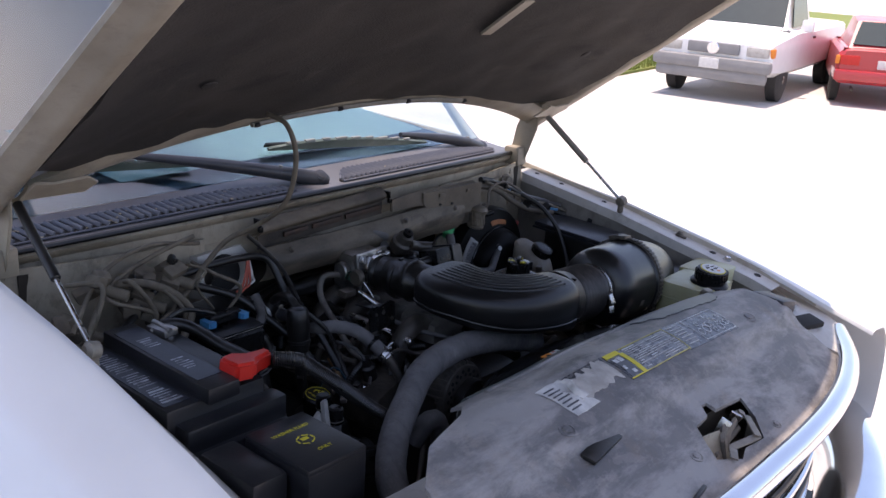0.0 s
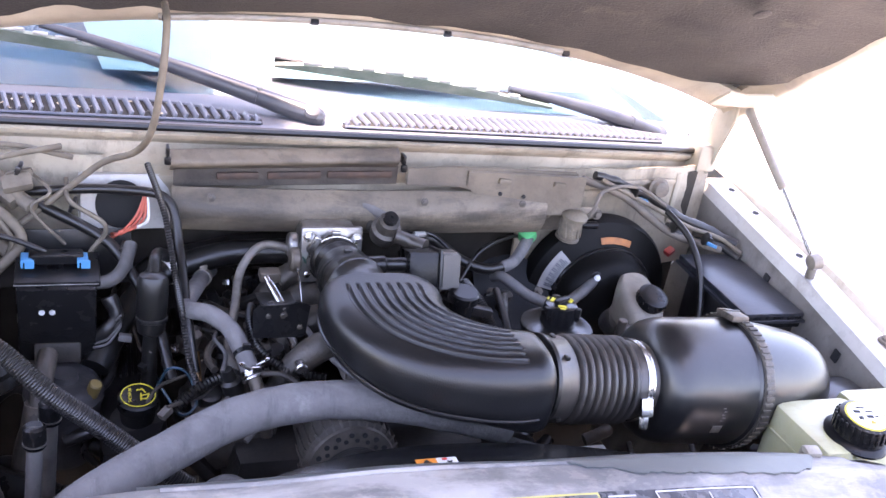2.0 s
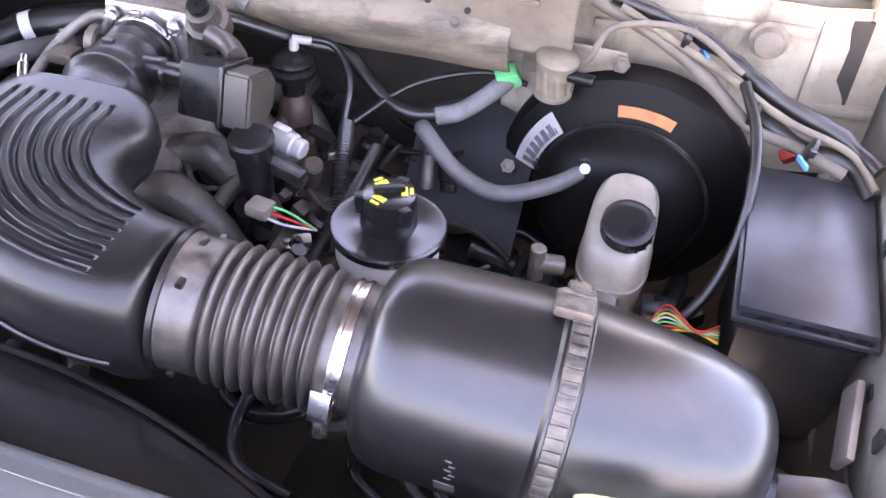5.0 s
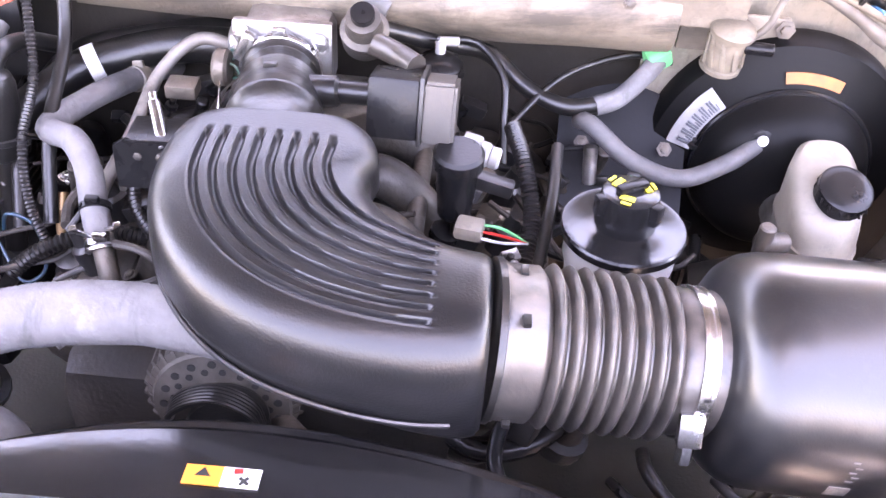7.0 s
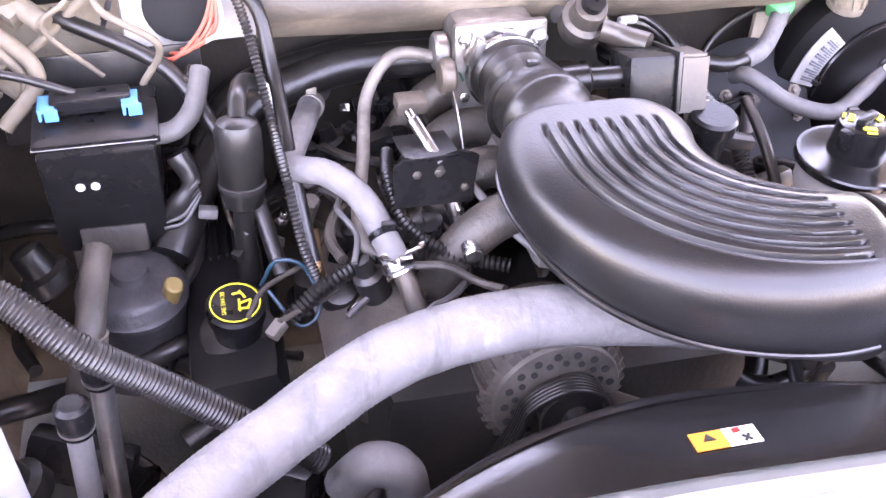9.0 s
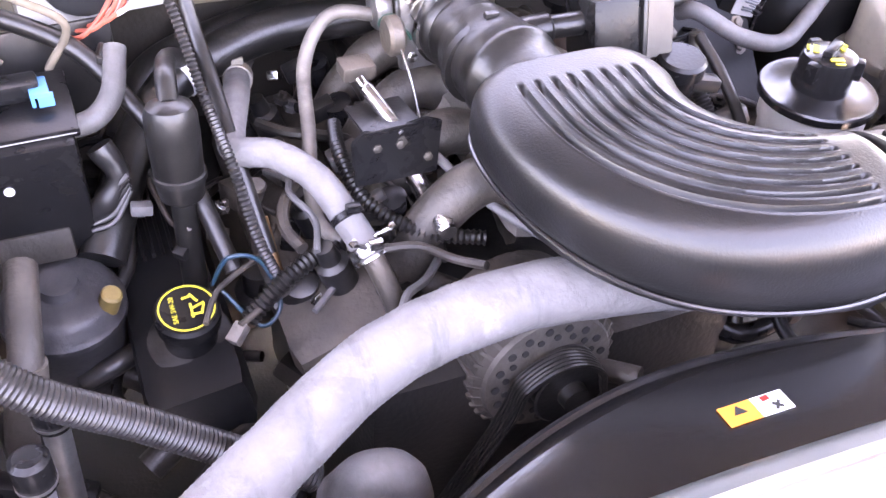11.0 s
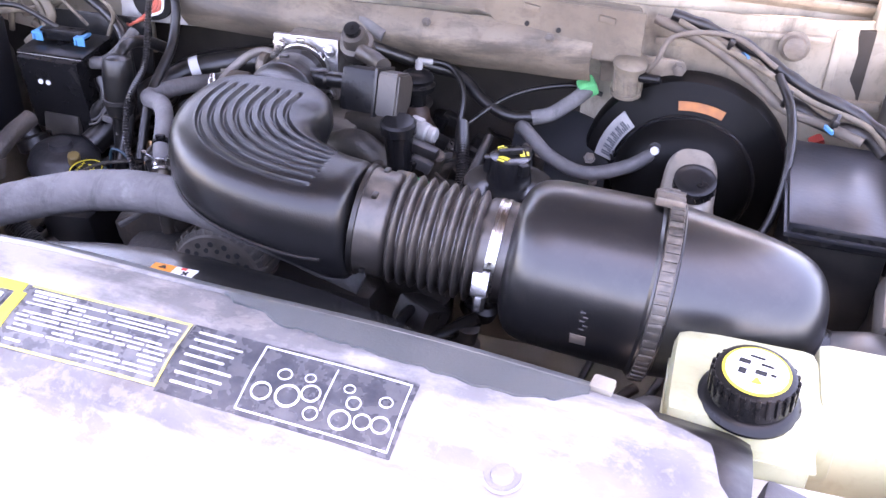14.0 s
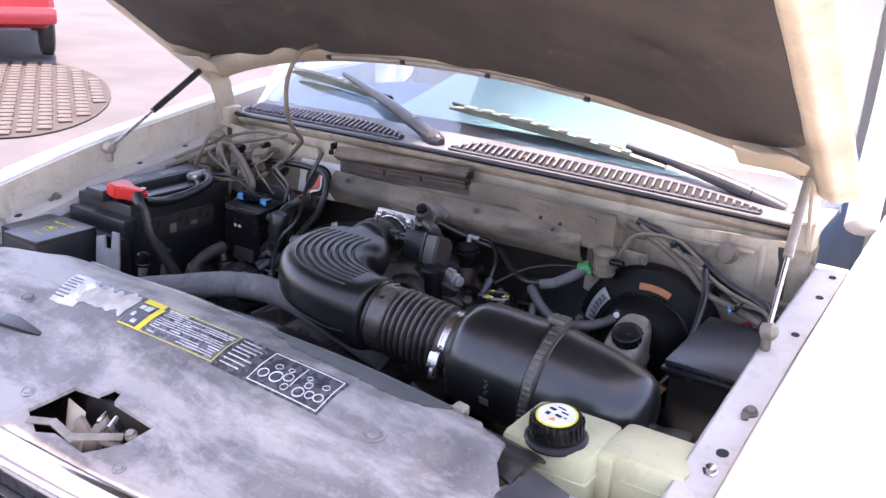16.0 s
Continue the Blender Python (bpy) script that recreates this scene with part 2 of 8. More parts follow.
CREAM = smears(material("dusty_cream_paint", (0.40, 0.345, 0.262), 0.55, second=(0.19, 0.155, 0.112), scale=7, amount=0.9, bump=0.2), (0.08, 0.066, 0.052), (1.4, 1.4, 0.6), 0.54, 0.7)
FLANGE = smears(material("dusty_flange_paint", (0.50, 0.455, 0.38), 0.5, second=(0.36, 0.315, 0.25), scale=8, amount=0.8, bump=0.12), (0.16, 0.13, 0.1), (1, 1, 0.5), 0.58, 0.5)
APRON = smears(material("dusty_apron_paint", (0.22, 0.205, 0.18), 0.6, second=(0.12, 0.105, 0.09), scale=8, amount=0.9, bump=0.2), (0.06, 0.05, 0.042), (1, 1, 0.5), 0.54, 0.6)
DOME = material("black_booster_paint", (0.0045, 0.0042, 0.004), 0.42, spec=0.08, second=(0.007, 0.0065, 0.006), scale=9, amount=0.6, bump=0.1)
LABELNIGHT = material("blue_grey_label", (0.022, 0.026, 0.038), 0.3, scale=30, amount=0.4)
# black plastic lifted in tone and gloss to look sky-lit
SKYBLACK = material("sky_lit_black_plastic", (0.010, 0.010, 0.012), 0.36, spec=0.65, second=(0.015, 0.015, 0.016), scale=12, amount=0.6, bump=0.12, dust=0.07, dust_color=(0.13, 0.12, 0.11))
SHROUDB = material("glossy_shroud_plastic", (0.006, 0.006, 0.0065), 0.2, spec=0.5, second=(0.011, 0.0105, 0.01), scale=9, amount=0.7, bump=0.08, fine=200)
BRACEM = smears(material("dusty_brown_brace", (0.15, 0.122, 0.088), 0.6, second=(0.07, 0.056, 0.04), scale=7, amount=0.9, bump=0.25), (0.05, 0.041, 0.032), (1, 1, 1.5), 0.52, 0.7)
SHIELDM = smears(material("baked_tan_shield", (0.165, 0.132, 0.094), 0.6, second=(0.06, 0.047, 0.034), scale=4, amount=1.0, bump=0.35), (0.034, 0.027, 0.020), (0.6, 0.6, 2.2), 0.46, 0.85)
smears(BEIGE, (0.06, 0.05, 0.04), (1, 1, 1), 0.52, 0.6)
smears(GREYHOSE, (0.04, 0.036, 0.032), (1, 1, 1), 0.5, 0.6)
DARKRED = material("dark_red_plastic", (0.24, 0.018, 0.014), 0.45, scale=20, amount=0.3, bump=0.05)
YELLOWD = material("faded_yellow_print", (0.46, 0.40, 0.10), 0.6, second=(0.3, 0.27, 0.14), bump=0.0, amount=0.8, scale=40)
GLASSM = bpy.data.materials.new("window_glass")
GLASSM.use_nodes = True
gb = GLASSM.node_tree.nodes["Principled BSDF"]
gb.inputs["Base Color"].default_value = (0.75, 0.86, 0.84, 1)
gb.inputs["Roughness"].default_value = 0.02
gb.inputs["Transmission Weight"].default_value = 1.0
gb.inputs["IOR"].default_value = 1.65


# for the added sun blocker; lets a quarter of the sun through
NET = material("blocker_net", (0.35, 0.36, 0.36), 0.8)
open_weave = NET.node_tree.nodes.new("ShaderNodeBsdfTransparent")
blend = NET.node_tree.nodes.new("ShaderNodeMixShader")
blend.inputs[0].default_value = 0.25
NET.node_tree.links.new(NET.node_tree.nodes["Principled BSDF"].outputs[0], blend.inputs[1])
NET.node_tree.links.new(open_weave.outputs[0], blend.inputs[2])
NET.node_tree.links.new(blend.outputs[0], NET.node_tree.nodes["Material Output"].inputs[0])


# ---- building helpers ----
def part(name, bm, mat, parent=None, label="", sharp=38):
    """Links a bmesh, built in world coordinates, as one mesh under a thing or a part."""
    bmesh.ops.recalc_face_normals(bm, faces=bm.faces)
    me = bpy.data.meshes.new(name)
    bm.to_mesh(me)
    bm.free()
    me.polygons.foreach_set("use_smooth", [True] * len(me.polygons))
    me.set_sharp_from_angle(angle=radians(sharp))
    for m in mat if isinstance(mat, (list, tuple)) else [mat]:
        me.materials.append(m)
    ob = new(name, me)
    if parent is not None:
        ob.parent = parent
        if parent.type == "EMPTY":
            ob.matrix_parent_inverse = Matrix.Translation(-parent.location)
    if label:
        ob["label"] = label
    return ob


def thing(name, at, label, category, group="", kind=""):
    ob = new(name)
    ob.location = at
    ob.empty_display_size = 0.05
    return tagged(ob, label, category, group, kind)


def rings(bm, loops, caps=True, closed=True):
    """Skin a row of equally long loops of points."""
    vs = [[bm.verts.new(p) for p in loop] for loop in loops]
    n = len(vs[0])
    for a, b in zip(vs, vs[1:]):
        for i in range(n if closed else n - 1):
            j = (i + 1) % n
            bm.faces.new((a[i], a[j], b[j], b[i]))
    if caps and closed:
        bm.faces.new(vs[0][::-1])
        bm.faces.new(vs[-1])
    return vs


def box(bm, c, s, r=(0, 0, 0), bevel=0.003, top=1.0):
    """A box about c; top scales its upper face."""
    m = pose(*c, *r)
    t = bmesh.new()
    bmesh.ops.create_cube(t, size=1)
    for v in t.verts:
        k = top if v.co.z > 0 else 1.0
        v.co = Vector((v.co.x * s[0] * k, v.co.y * s[1] * k, v.co.z * s[2]))
    if bevel:
        bmesh.ops.bevel(t, geom=t.edges[:], offset=min(bevel, min(s) * 0.4), segments=2, affect="EDGES", profile=0.6)
    merge(bm, t, m)


def merge(bm, t, m=Matrix()):
    index = {v: bm.verts.new(m @ v.co) for v in t.verts}
    for f in t.faces:
        nf = bm.faces.new([index[v] for v in f.verts])
        nf.material_index = f.material_index
    t.free()


def frame_of(d):
    d = Vector(d).normalized()
    side = d.cross(Vector((0, 0, 1)))
    if side.length < 1e-3:
        side = Vector((1, 0, 0))
    side.normalize()
    return d, side, side.cross(d).normalized()


def lathe(bm, profile, origin, axis, seg=32, caps=True):
    """profile: (distance along the axis, radius)."""
    d, a, b = frame_of(axis)
    o = Vector(origin)
    loops = []
    for h, r in profile:
        loops.append([o + d * h + (a * math.cos(k) + b * math.sin(k)) * max(r, 0.0004) for k in (2 * math.pi * i / seg for i in range(seg))])
    rings(bm, loops, caps)


def rod(bm, p0, p1, r0, r1=None, seg=16):
    p0, p1 = Vector(p0), Vector(p1)
    e = min(r0 * 0.2, (p1 - p0).length * 0.2)
    r1 = r0 if r1 is None else r1
    L = (p1 - p0).length
    lathe(bm, [(0, r0 - e), (e, r0), (L - e, r1), (L, r1 - e)], p0, p1 - p0, seg)


def smooth(pts, n=8):
    """A smooth curve through a few points."""
    p = [Vector(q) for q in pts]
    p = [p[0] * 2 - p[1]] + p + [p[-1] * 2 - p[-2]]
    out = []
    for a, b, c, d in zip(p, p[1:], p[2:], p[3:]):
        for i in range(n):
            t = i / n
            out.append(0.5 * (2 * b + (c - a) * t + (2 * a - 5 * b + 4 * c - d) * t * t + (3 * b - a - 3 * c + d) * t ** 3))
    return out + [p[-2]]


def even(pts, step):
    """The same curve at even steps."""
    out, left = [pts[0]], step
    for a, b in zip(pts, pts[1:]):
        L, at = (b - a).length, 0.0
        while L - at >= left:
            at += left
            out.append(a.lerp(b, at / L))
            left = step
        left -= L - at
    return out


def tube(bm, pts, r, seg=12, n=8, corrugated=0.0, pitch=0.005, wobble=0.0):
    path = smooth(pts, n) if len(pts) > 2 else [Vector(p) for p in pts]
    if corrugated:
        path = even(path, pitch / 2)
    up, loops = None, []
    for i, p in enumerate(path):
        d = (path[min(i + 1, len(path) - 1)] - path[max(i - 1, 0)]).normalized()
        if up is None:
            up = frame_of(d)[2]
        side = d.cross(up).normalized()
        up = side.cross(d).normalized()
        rr = steps([(q / (len(r) - 1), w) for q, w in enumerate(r)], i / (len(path) - 1)) if isinstance(r, tuple) else r
        if corrugated:
            rr += corrugated * (1 if i % 2 else -1) * 0.5
        if wobble:
            rr *= 1 + wobble * noise.noise(p * 40)
        loops.append([p + (side * math.cos(k) + up * math.sin(k)) * rr for k in (2 * math.pi * j / seg for j in range(seg))])
    rings(bm, loops)


def sheet(bm, f, nu, nv, thick=None):
    """A sheet f(u, v), u and v from 0 to 1; thick: the vector to its other side."""
    pts = [[Vector(f(i / nu, j / nv)) for i in range(nu + 1)] for j in range(nv + 1)]
    top = [[bm.verts.new(p) for p in row] for row in pts]
    for j in range(nv):
        for i in range(nu):
            bm.faces.new((top[j][i], top[j][i + 1], top[j + 1][i + 1], top[j + 1][i]))
    if thick is None:
        return
    th = Vector(thick)
    low = [[bm.verts.new(p + th) for p in row] for row in pts]
    for j in range(nv):
        for i in range(nu):
            bm.faces.new((low[j][i], low[j + 1][i], low[j + 1][i + 1], low[j][i + 1]))
    for i in range(nu):
        bm.faces.new((top[0][i], low[0][i], low[0][i + 1], top[0][i + 1]))
        bm.faces.new((top[nv][i], top[nv][i + 1], low[nv][i + 1], low[nv][i]))
    for j in range(nv):
        bm.faces.new((top[j][0], top[j + 1][0], low[j + 1][0], low[j][0]))
        bm.faces.new((top[j][nu], low[j][nu], low[j + 1][nu], top[j + 1][nu]))


def prism(bm, outline, m, height, bevel=0.002):
    """A flat outline, raised by height, at the pose m."""
    t = bmesh.new()
    f = t.faces.new([t.verts.new((x, y, 0)) for x, y in outline])
    up = bmesh.ops.extrude_face_region(t, geom=[f])["geom"]
    bmesh.ops.translate(t, vec=(0, 0, height), verts=[g for g in up if isinstance(g, bmesh.types.BMVert)])
    if bevel:
        bmesh.ops.bevel(t, geom=t.edges[:], offset=bevel, segments=2, affect="EDGES")
    merge(bm, t, m)


def lerp(a, b, t):
    return a + (b - a) * t


def steps(table, x):
    """A smooth function through a few (x, y) pairs."""
    xs = [p[0] for p in table]
    for (x0, y0), (x1, y1) in zip(table, table[1:]):
        if x <= x1:
            t = min(max((x - x0) / (x1 - x0), 0), 1)
            return lerp(y0, y1, t)
    return table[-1][1]


def cut(name, bm, cutters, mat, parent, label="", sharp=38):
    """A part with openings cut clean through it."""
    ob = part(name, bm, mat, None, "", sharp)
    tools = []
    for c in cutters:
        me = bpy.data.meshes.new("cutter")
        bmesh.ops.recalc_face_normals(c, faces=c.faces)
        c.to_mesh(me)
        c.free()
        tools.append(new("cutter", me))
        mod = ob.modifiers.new("cut", "BOOLEAN")
        mod.operation, mod.object, mod.solver = "DIFFERENCE", tools[-1], "EXACT"
    bpy.context.view_layer.update()
    me = bpy.data.meshes.new_from_object(ob.evaluated_get(bpy.context.evaluated_depsgraph_get()))
    me.name = name
    for t in tools:
        bpy.data.objects.remove(t)
    ob.modifiers.clear()
    ob.data = me
    me.polygons.foreach_set("use_smooth", [True] * len(me.polygons))
    me.set_sharp_from_angle(angle=radians(sharp))
    if parent is not None:
        ob.parent = parent
        if parent.type == "EMPTY":
            ob.matrix_parent_inverse = Matrix.Translation(-parent.location)
    if label:
        ob["label"] = label
    return ob


def M():
    return bmesh.new()


# ---- ground and surroundings ----
bm = M()
YARD = ((0.0, -400, 0.0), (0.45, -2.6, 0.0), (0.5, 1.6, 0.0), (0.55, 4.0, -0.09), (0.6, 7.0, -0.3), (0.65, 9.5, -0.45), (0.7, 12.0, -0.5), (1.0, 400, -0.5))
sheet(bm, lambda u, v: (steps([(p[0], p[1]) for p in YARD], u), lerp(-400, 400, v), steps([(p[0], p[2]) for p in YARD], u)), 20, 8)
tagged(part("ground", bm, GROUND), "pale sunlit concrete yard sloping gently away", "ground", kind="structure")


# darker grey sheet just above the concrete
bm = M()
sheet(bm, lambda u, v: (lerp(-60, -2.6, u), lerp(-30, 60, v), 0.004), 4, 4)
tagged(part("pavement", bm, GREYGROUND), "darker grey ground beside the concrete", "pavement", kind="structure")
# unseen net and posts, added overhead to keep sun off the near side
bm = M()
sheet(bm, lambda u, v: (lerp(-3.6, -0.25, u), lerp(-4, 5, v), 6.6 + 0.15 * math.sin(20 * u)), 40, 4, (0, 0, 0.03))
shade = tagged(part("shade_roof", bm, NET), "added unseen net that shades the near half of the truck", "roof", kind="structure")
for px, py in ((-3.5, -3.9), (-3.5, 4.9), (-0.35, -3.9), (-0.35, 4.9)):
    bm = M()
    rod(bm, (px, py, 0), (px, py, 6.6), 0.05)
    part("post", bm, RAILPAINT, shade)


# ---- the pickup whose bonnet stands open ----
truck = thing("pickup_truck", (0, 0.3, 0), "white pickup truck with its dusty engine bay open", "pickup truck")


def rail_z(y):
    return steps(((-0.75, 0.90), (-0.55, 0.945), (-0.38, 0.992), (-0.25, 1.02), (0.0, 1.068), (0.33, 1.115), (0.6, 1.15), (1.4, 1.17)), y)


def lip(x):
    k = (x / 0.72) ** 2
    return 0.232 + 0.105 * k, 1.200 - 0.035 * k


def crest(y, side):
    """Height of the fender's inner edge above the bolted rail; the near fender stands prouder."""
    if side > 0:
        return 0.014
    return steps(((-0.66, 0.045), (-0.45, 0.068), (-0.3, 0.078), (-0.1, 0.084), (1.4, 0.086)), y)


def build_fender(side):
    inset = 0.028 if side < 0 else 0.0
    def f(u, v):
        y = lerp(-0.66, 1.30, v)
        z0 = rail_z(y)
        tuck = max(0.0, (-0.35 - y)) ** 1.6 * 0.42
        low = 0.62 if abs(y + 0.06) > 0.47 else 0.36 + math.sqrt(max(0.0, 0.47 ** 2 - (y + 0.06) ** 2)) + 0.0
        low = max(low, 0.42)
        up = crest(y, side)
        prof = ((0.0, 0.801 - inset, z0 + up - 0.006), (0.03, 0.804 - inset, z0 + up), (0.10, 0.820 - inset, z0 + up + 0.002), (0.35, 0.90, z0 + 0.7 * up - 0.004), (0.55, 0.96, z0 + 0.4 * up - 0.045),
                (0.72, 0.992, z0 - 0.13), (0.85, 1.0, lerp(z0 - 0.13, low, 0.45)), (1.0, 0.985, low))
        x = steps([(p[0], p[1]) for p in prof], u)
        z = steps([(p[0], p[2]) for p in prof], u)
        return side * (x - tuck * (0.25 + 0.75 * u)), y, z
    bm = M()
    sheet(bm, f, 28, 44, (0, 0, -0.004))
    part("fender", bm, WHITE, truck, "white painted front fender")
    bm = M()
    sheet(bm, lambda u, v: (side * (lerp(0.797, 0.8015, u) - inset), lerp(-0.52, 1.0, v), rail_z(lerp(-0.52, 1.0, v)) + lerp(-0.003, crest(lerp(-0.52, 1.0, v), side) - 0.004, u)), 4, 40, (side * 0.003, 0, 0))
    part("fender_flange", bm, FLANGE, truck, "dusty cream inner flange of the fender")
    # flat rail inside the fender, with bolt holes
    bm = M()
    sheet(bm, lambda u, v: (side * (lerp(0.742, 0.796, u) - inset), lerp(-0.43, 0.335, v), rail_z(lerp(-0.43, 0.335, v))), 3, 30, (0, 0, -0.003))
    sheet(bm, lambda u, v: (side * (lerp(0.742, 0.737, u) - inset), lerp(-0.43, 0.335, v), rail_z(lerp(-0.43, 0.335, v)) - 0.022 * u), 1, 30, (side * 0.003, 0, 0))
    rail = part("fender_rail", bm, RAILPAINT, truck, "pale steel rail with bolt holes")
    for y, r in ((-0.378, 0.009), (-0.257, 0.0085), (0.066, 0.0065), (0.206, 0.0065), (0.290, 0.0065)):
        bm = M()
        lathe(bm, [(0, r), (0.0012, r)], (side * (0.779 - inset), y, rail_z(y) - 0.0004), (0, -0.2, 1), 14)
        part("bolt_hole", bm, HOLE, rail)
    for y in (-0.297,):
        bm = M()
        lathe(bm, [(0, 0.011), (0.002, 0.011), (0.003, 0.0075), (0.009, 0.0075), (0.0105, 0.005)], (side * (0.778 - inset), y, rail_z(y)), (0, -0.22, 1), 6)
        part("bolt", bm, STEEL, rail)
    bm = M()
    lathe(bm, [(0, 0.011), (0.004, 0.0105), (0.005, 0.008), (0.009, 0.0075), (0.011, 0.005)], (side * (0.783 - inset), -0.160, rail_z(-0.160)), (0.1, -0.2, 1), 14)
    box(bm, (side * (0.780 - inset), -0.174, rail_z(-0.174) + 0.003), (0.010, 0.014, 0.005), (10, 0, 20), 0.002)
    part("rubber_stop", bm, PIPE, rail, "worn dirty rubber stop")
    # apron between rail and chassis
    bm = M()

    def apron(u, v):
        y = lerp(-0.60, 0.33, v)
        z0 = rail_z(y) - 0.02
        x = steps(((0, 0.738), (0.25, 0.735), (0.3, 0.715), (0.6, 0.70), (1, 0.62)), u)
        return side * (x - inset), y, lerp(z0, 0.55, u) + 0.006 * noise.noise(Vector((u * 6, y * 9, side)))
    sheet(bm, apron, 16, 30, (side * 0.004, 0, 0))
    ap = part("inner_fender", bm, APRON, truck, "dusty painted inner fender")
    for k in range(9):
        y = -0.33 + 0.068 * k
        bm = M()
        box(bm, (side * ((0.7335 if k % 2 else 0.736) - inset), y, rail_z(y) - 0.05 - 0.03 * (k % 3)), (0.004, 0.014, 0.02 if k % 2 else 0.012), (12, 0, 0), 0.0015)
        part("slot", bm, HOLE, ap)


for s in (1, -1):
    build_fender(s)

# cowl: face below the lip, lip, top panel, glass
bm = M()


def cowl_face(u, v):
    x = lerp(-0.735, 0.735, u)
    y, z = lip(x)
    prof = ((0, 0.0, 0.0), (0.06, -0.006, -0.004), (0.12, -0.002, -0.012), (0.3, 0.012, -0.022), (0.7, 0.012, -0.06), (0.8, -0.004, -0.068), (1.0, -0.004, -0.105))
    return x, y + steps([(p[0], p[1]) for p in prof], v), z + steps([(p[0], p[2]) for p in prof], v)


sheet(bm, cowl_face, 60, 16, (0, 0.006, 0))
part("cowl_face", bm, CREAM, truck, "dusty steel cowl face")
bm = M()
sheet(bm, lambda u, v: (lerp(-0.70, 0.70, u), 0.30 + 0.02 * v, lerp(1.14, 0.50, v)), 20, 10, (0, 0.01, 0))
part("firewall", bm, DEEPSHADE, truck, "painted firewall, coloured dark for the shade deep in the bay")
bm = M()
sheet(bm, lambda u, v: (lerp(0.33, 0.733, u), 0.262 + 0.05 * u * u + 0.004 * noise.noise(Vector((u * 7, v * 4, 6))), lerp(1.15, 0.95, v)), 24, 10, (0, 0.006, 0))
fs = part("firewall_side", bm, CREAM, truck, "dusty cream firewall beside the booster")
for px, pz, w, h in ((0.655, 1.09, 0.012, 0.10), (0.56, 1.125, 0.17, 0.010), (0.69, 1.035, 0.08, 0.014), (0.47, 1.105, 0.10, 0.012)):
    bm = M()
    box(bm, (px, 0.268 + 0.05 * ((px - 0.33) / 0.4) ** 2 - 0.006, pz), (w, 0.012, h), (0, 0, 6), 0.004)
    part("pressed_rib", bm, CREAM, fs)
bm = M()
lathe(bm, [(0, 0.020), (0.004, 0.020), (0.006, 0.016), (0.016, 0.014), (0.018, 0.008)], (0.60, 0.268, 1.118), (0, -1, 0.1), 20)
part("grommet", bm, BAYPAINT, fs, "dusty round grommet")
bm = M()
sheet(bm, lambda u, v: (-lerp(0.36, 0.733, u), 0.255 + 0.06 * u * u + 0.004 * noise.noise(Vector((u * 7, v * 4, 9))), lerp(1.15, 0.98, v)), 24, 10, (0, 0.006, 0))
part("firewall_side", bm, CREAM, truck, "dusty cream firewall behind the pipes")


def cowl_top(u, v):
    x = lerp(-0.735, 0.735, u)
    y, z = lip(x)
    y1 = 0.365 + 0.115 * (x / 0.735) ** 2
    return x, lerp(y + 0.002, y1, v), z + 0.002 + steps(((0, 0), (0.1, 0.006), (0.7, 0.012), (1, 0.016)), v)


bm = M()
sheet(bm, cowl_top, 60, 14, (0, 0, -0.004))
cowl = part("cowl_panel", bm, COWL, truck, "pale painted cowl panel below the windscreen")
bm = M()
tube(bm, [(x, lip(x)[0] - 0.004, lip(x)[1] + 0.006) for x in (-0.73, -0.6, -0.45, -0.3, -0.15, 0, 0.15, 0.3, 0.45, 0.6, 0.73)], 0.006, 8, 4)
part("cowl_seal", bm, RUBBER, cowl, "dark rubber seal along the cowl lip")


def windscreen(u, v):
    x = lerp(-0.74, 0.74, u) * lerp(1.0, 0.86, v)
    k = (x / 0.74) ** 2
    return x, lerp(0.36, 1.06, v) + 0.115 * k, lerp(1.214, 1.72, v) + 0.03 * math.sin(math.pi * v) - 0.035 * k


bm = M()
sheet(bm, windscreen, 30, 14, (0, 0.003, -0.004))
glass = part("windscreen", bm, GLASSM, truck, "curved windscreen glass")
bm = M()
sheet(bm, lambda u, v: (lerp(-0.70, 0.70, u), lerp(0.52, 1.1, v), 1.17 + 0.02 * math.sin(3 * v)), 8, 6, (0, 0, -0.3))
dash = part("dashboard", bm, DASH, truck, "dashboard behind the glass, coloured blue for the reflected sky")
# sheet added behind the glass as the bright sky mirrored in it
bm = M()
sheet(bm, lambda u, v: (lerp(-0.36, 0.62, u) - 0.06 * v, lerp(0.54, 0.92, v) + 0.05 * u, 1.200 + 0.05 * v), 8, 4, (0, 0, -0.001))
part("paper_sheet", bm, GLASSGLARE, dash, "pale blue sheet painting the sky's reflection in the windscreen")
bm = M()
sheet(bm, lambda u, v: (lerp(-0.66, 0.66, u) * (1 + 0.03 * math.sin(math.pi * v)), lerp(1.04, 2.2, v), 1.72 + 0.05 * math.sin(math.pi * min(1, v + 0.15)) - 0.05 * abs(2 * u - 1) ** 3), 16, 12, (0, 0, -0.03))
part("roof", bm, WHITE, truck, "white painted cab roof")
for s in (1, -1):
    bm = M()
    tube(bm, [(s * 0.775, 0.50, 1.15), (s * 0.74, 0.80, 1.46), (s * 0.665, 1.10, 1.70)], 0.03, 10, 6)
    part("windscreen_pillar", bm, WHITE, truck)
    bm = M()
    sheet(bm, lambda u, v: (s * steps(((0, 0.66), (0.45, 0.86), (0.5, 0.95), (0.7, 0.99), (1, 0.96)), v), lerp(1.31, 2.2, u), lerp(1.70, 0.45, v)), 6, 16, (-s * 0.03, 0, 0))
    part("cab_side", bm, WHITE, truck)
bm = M()
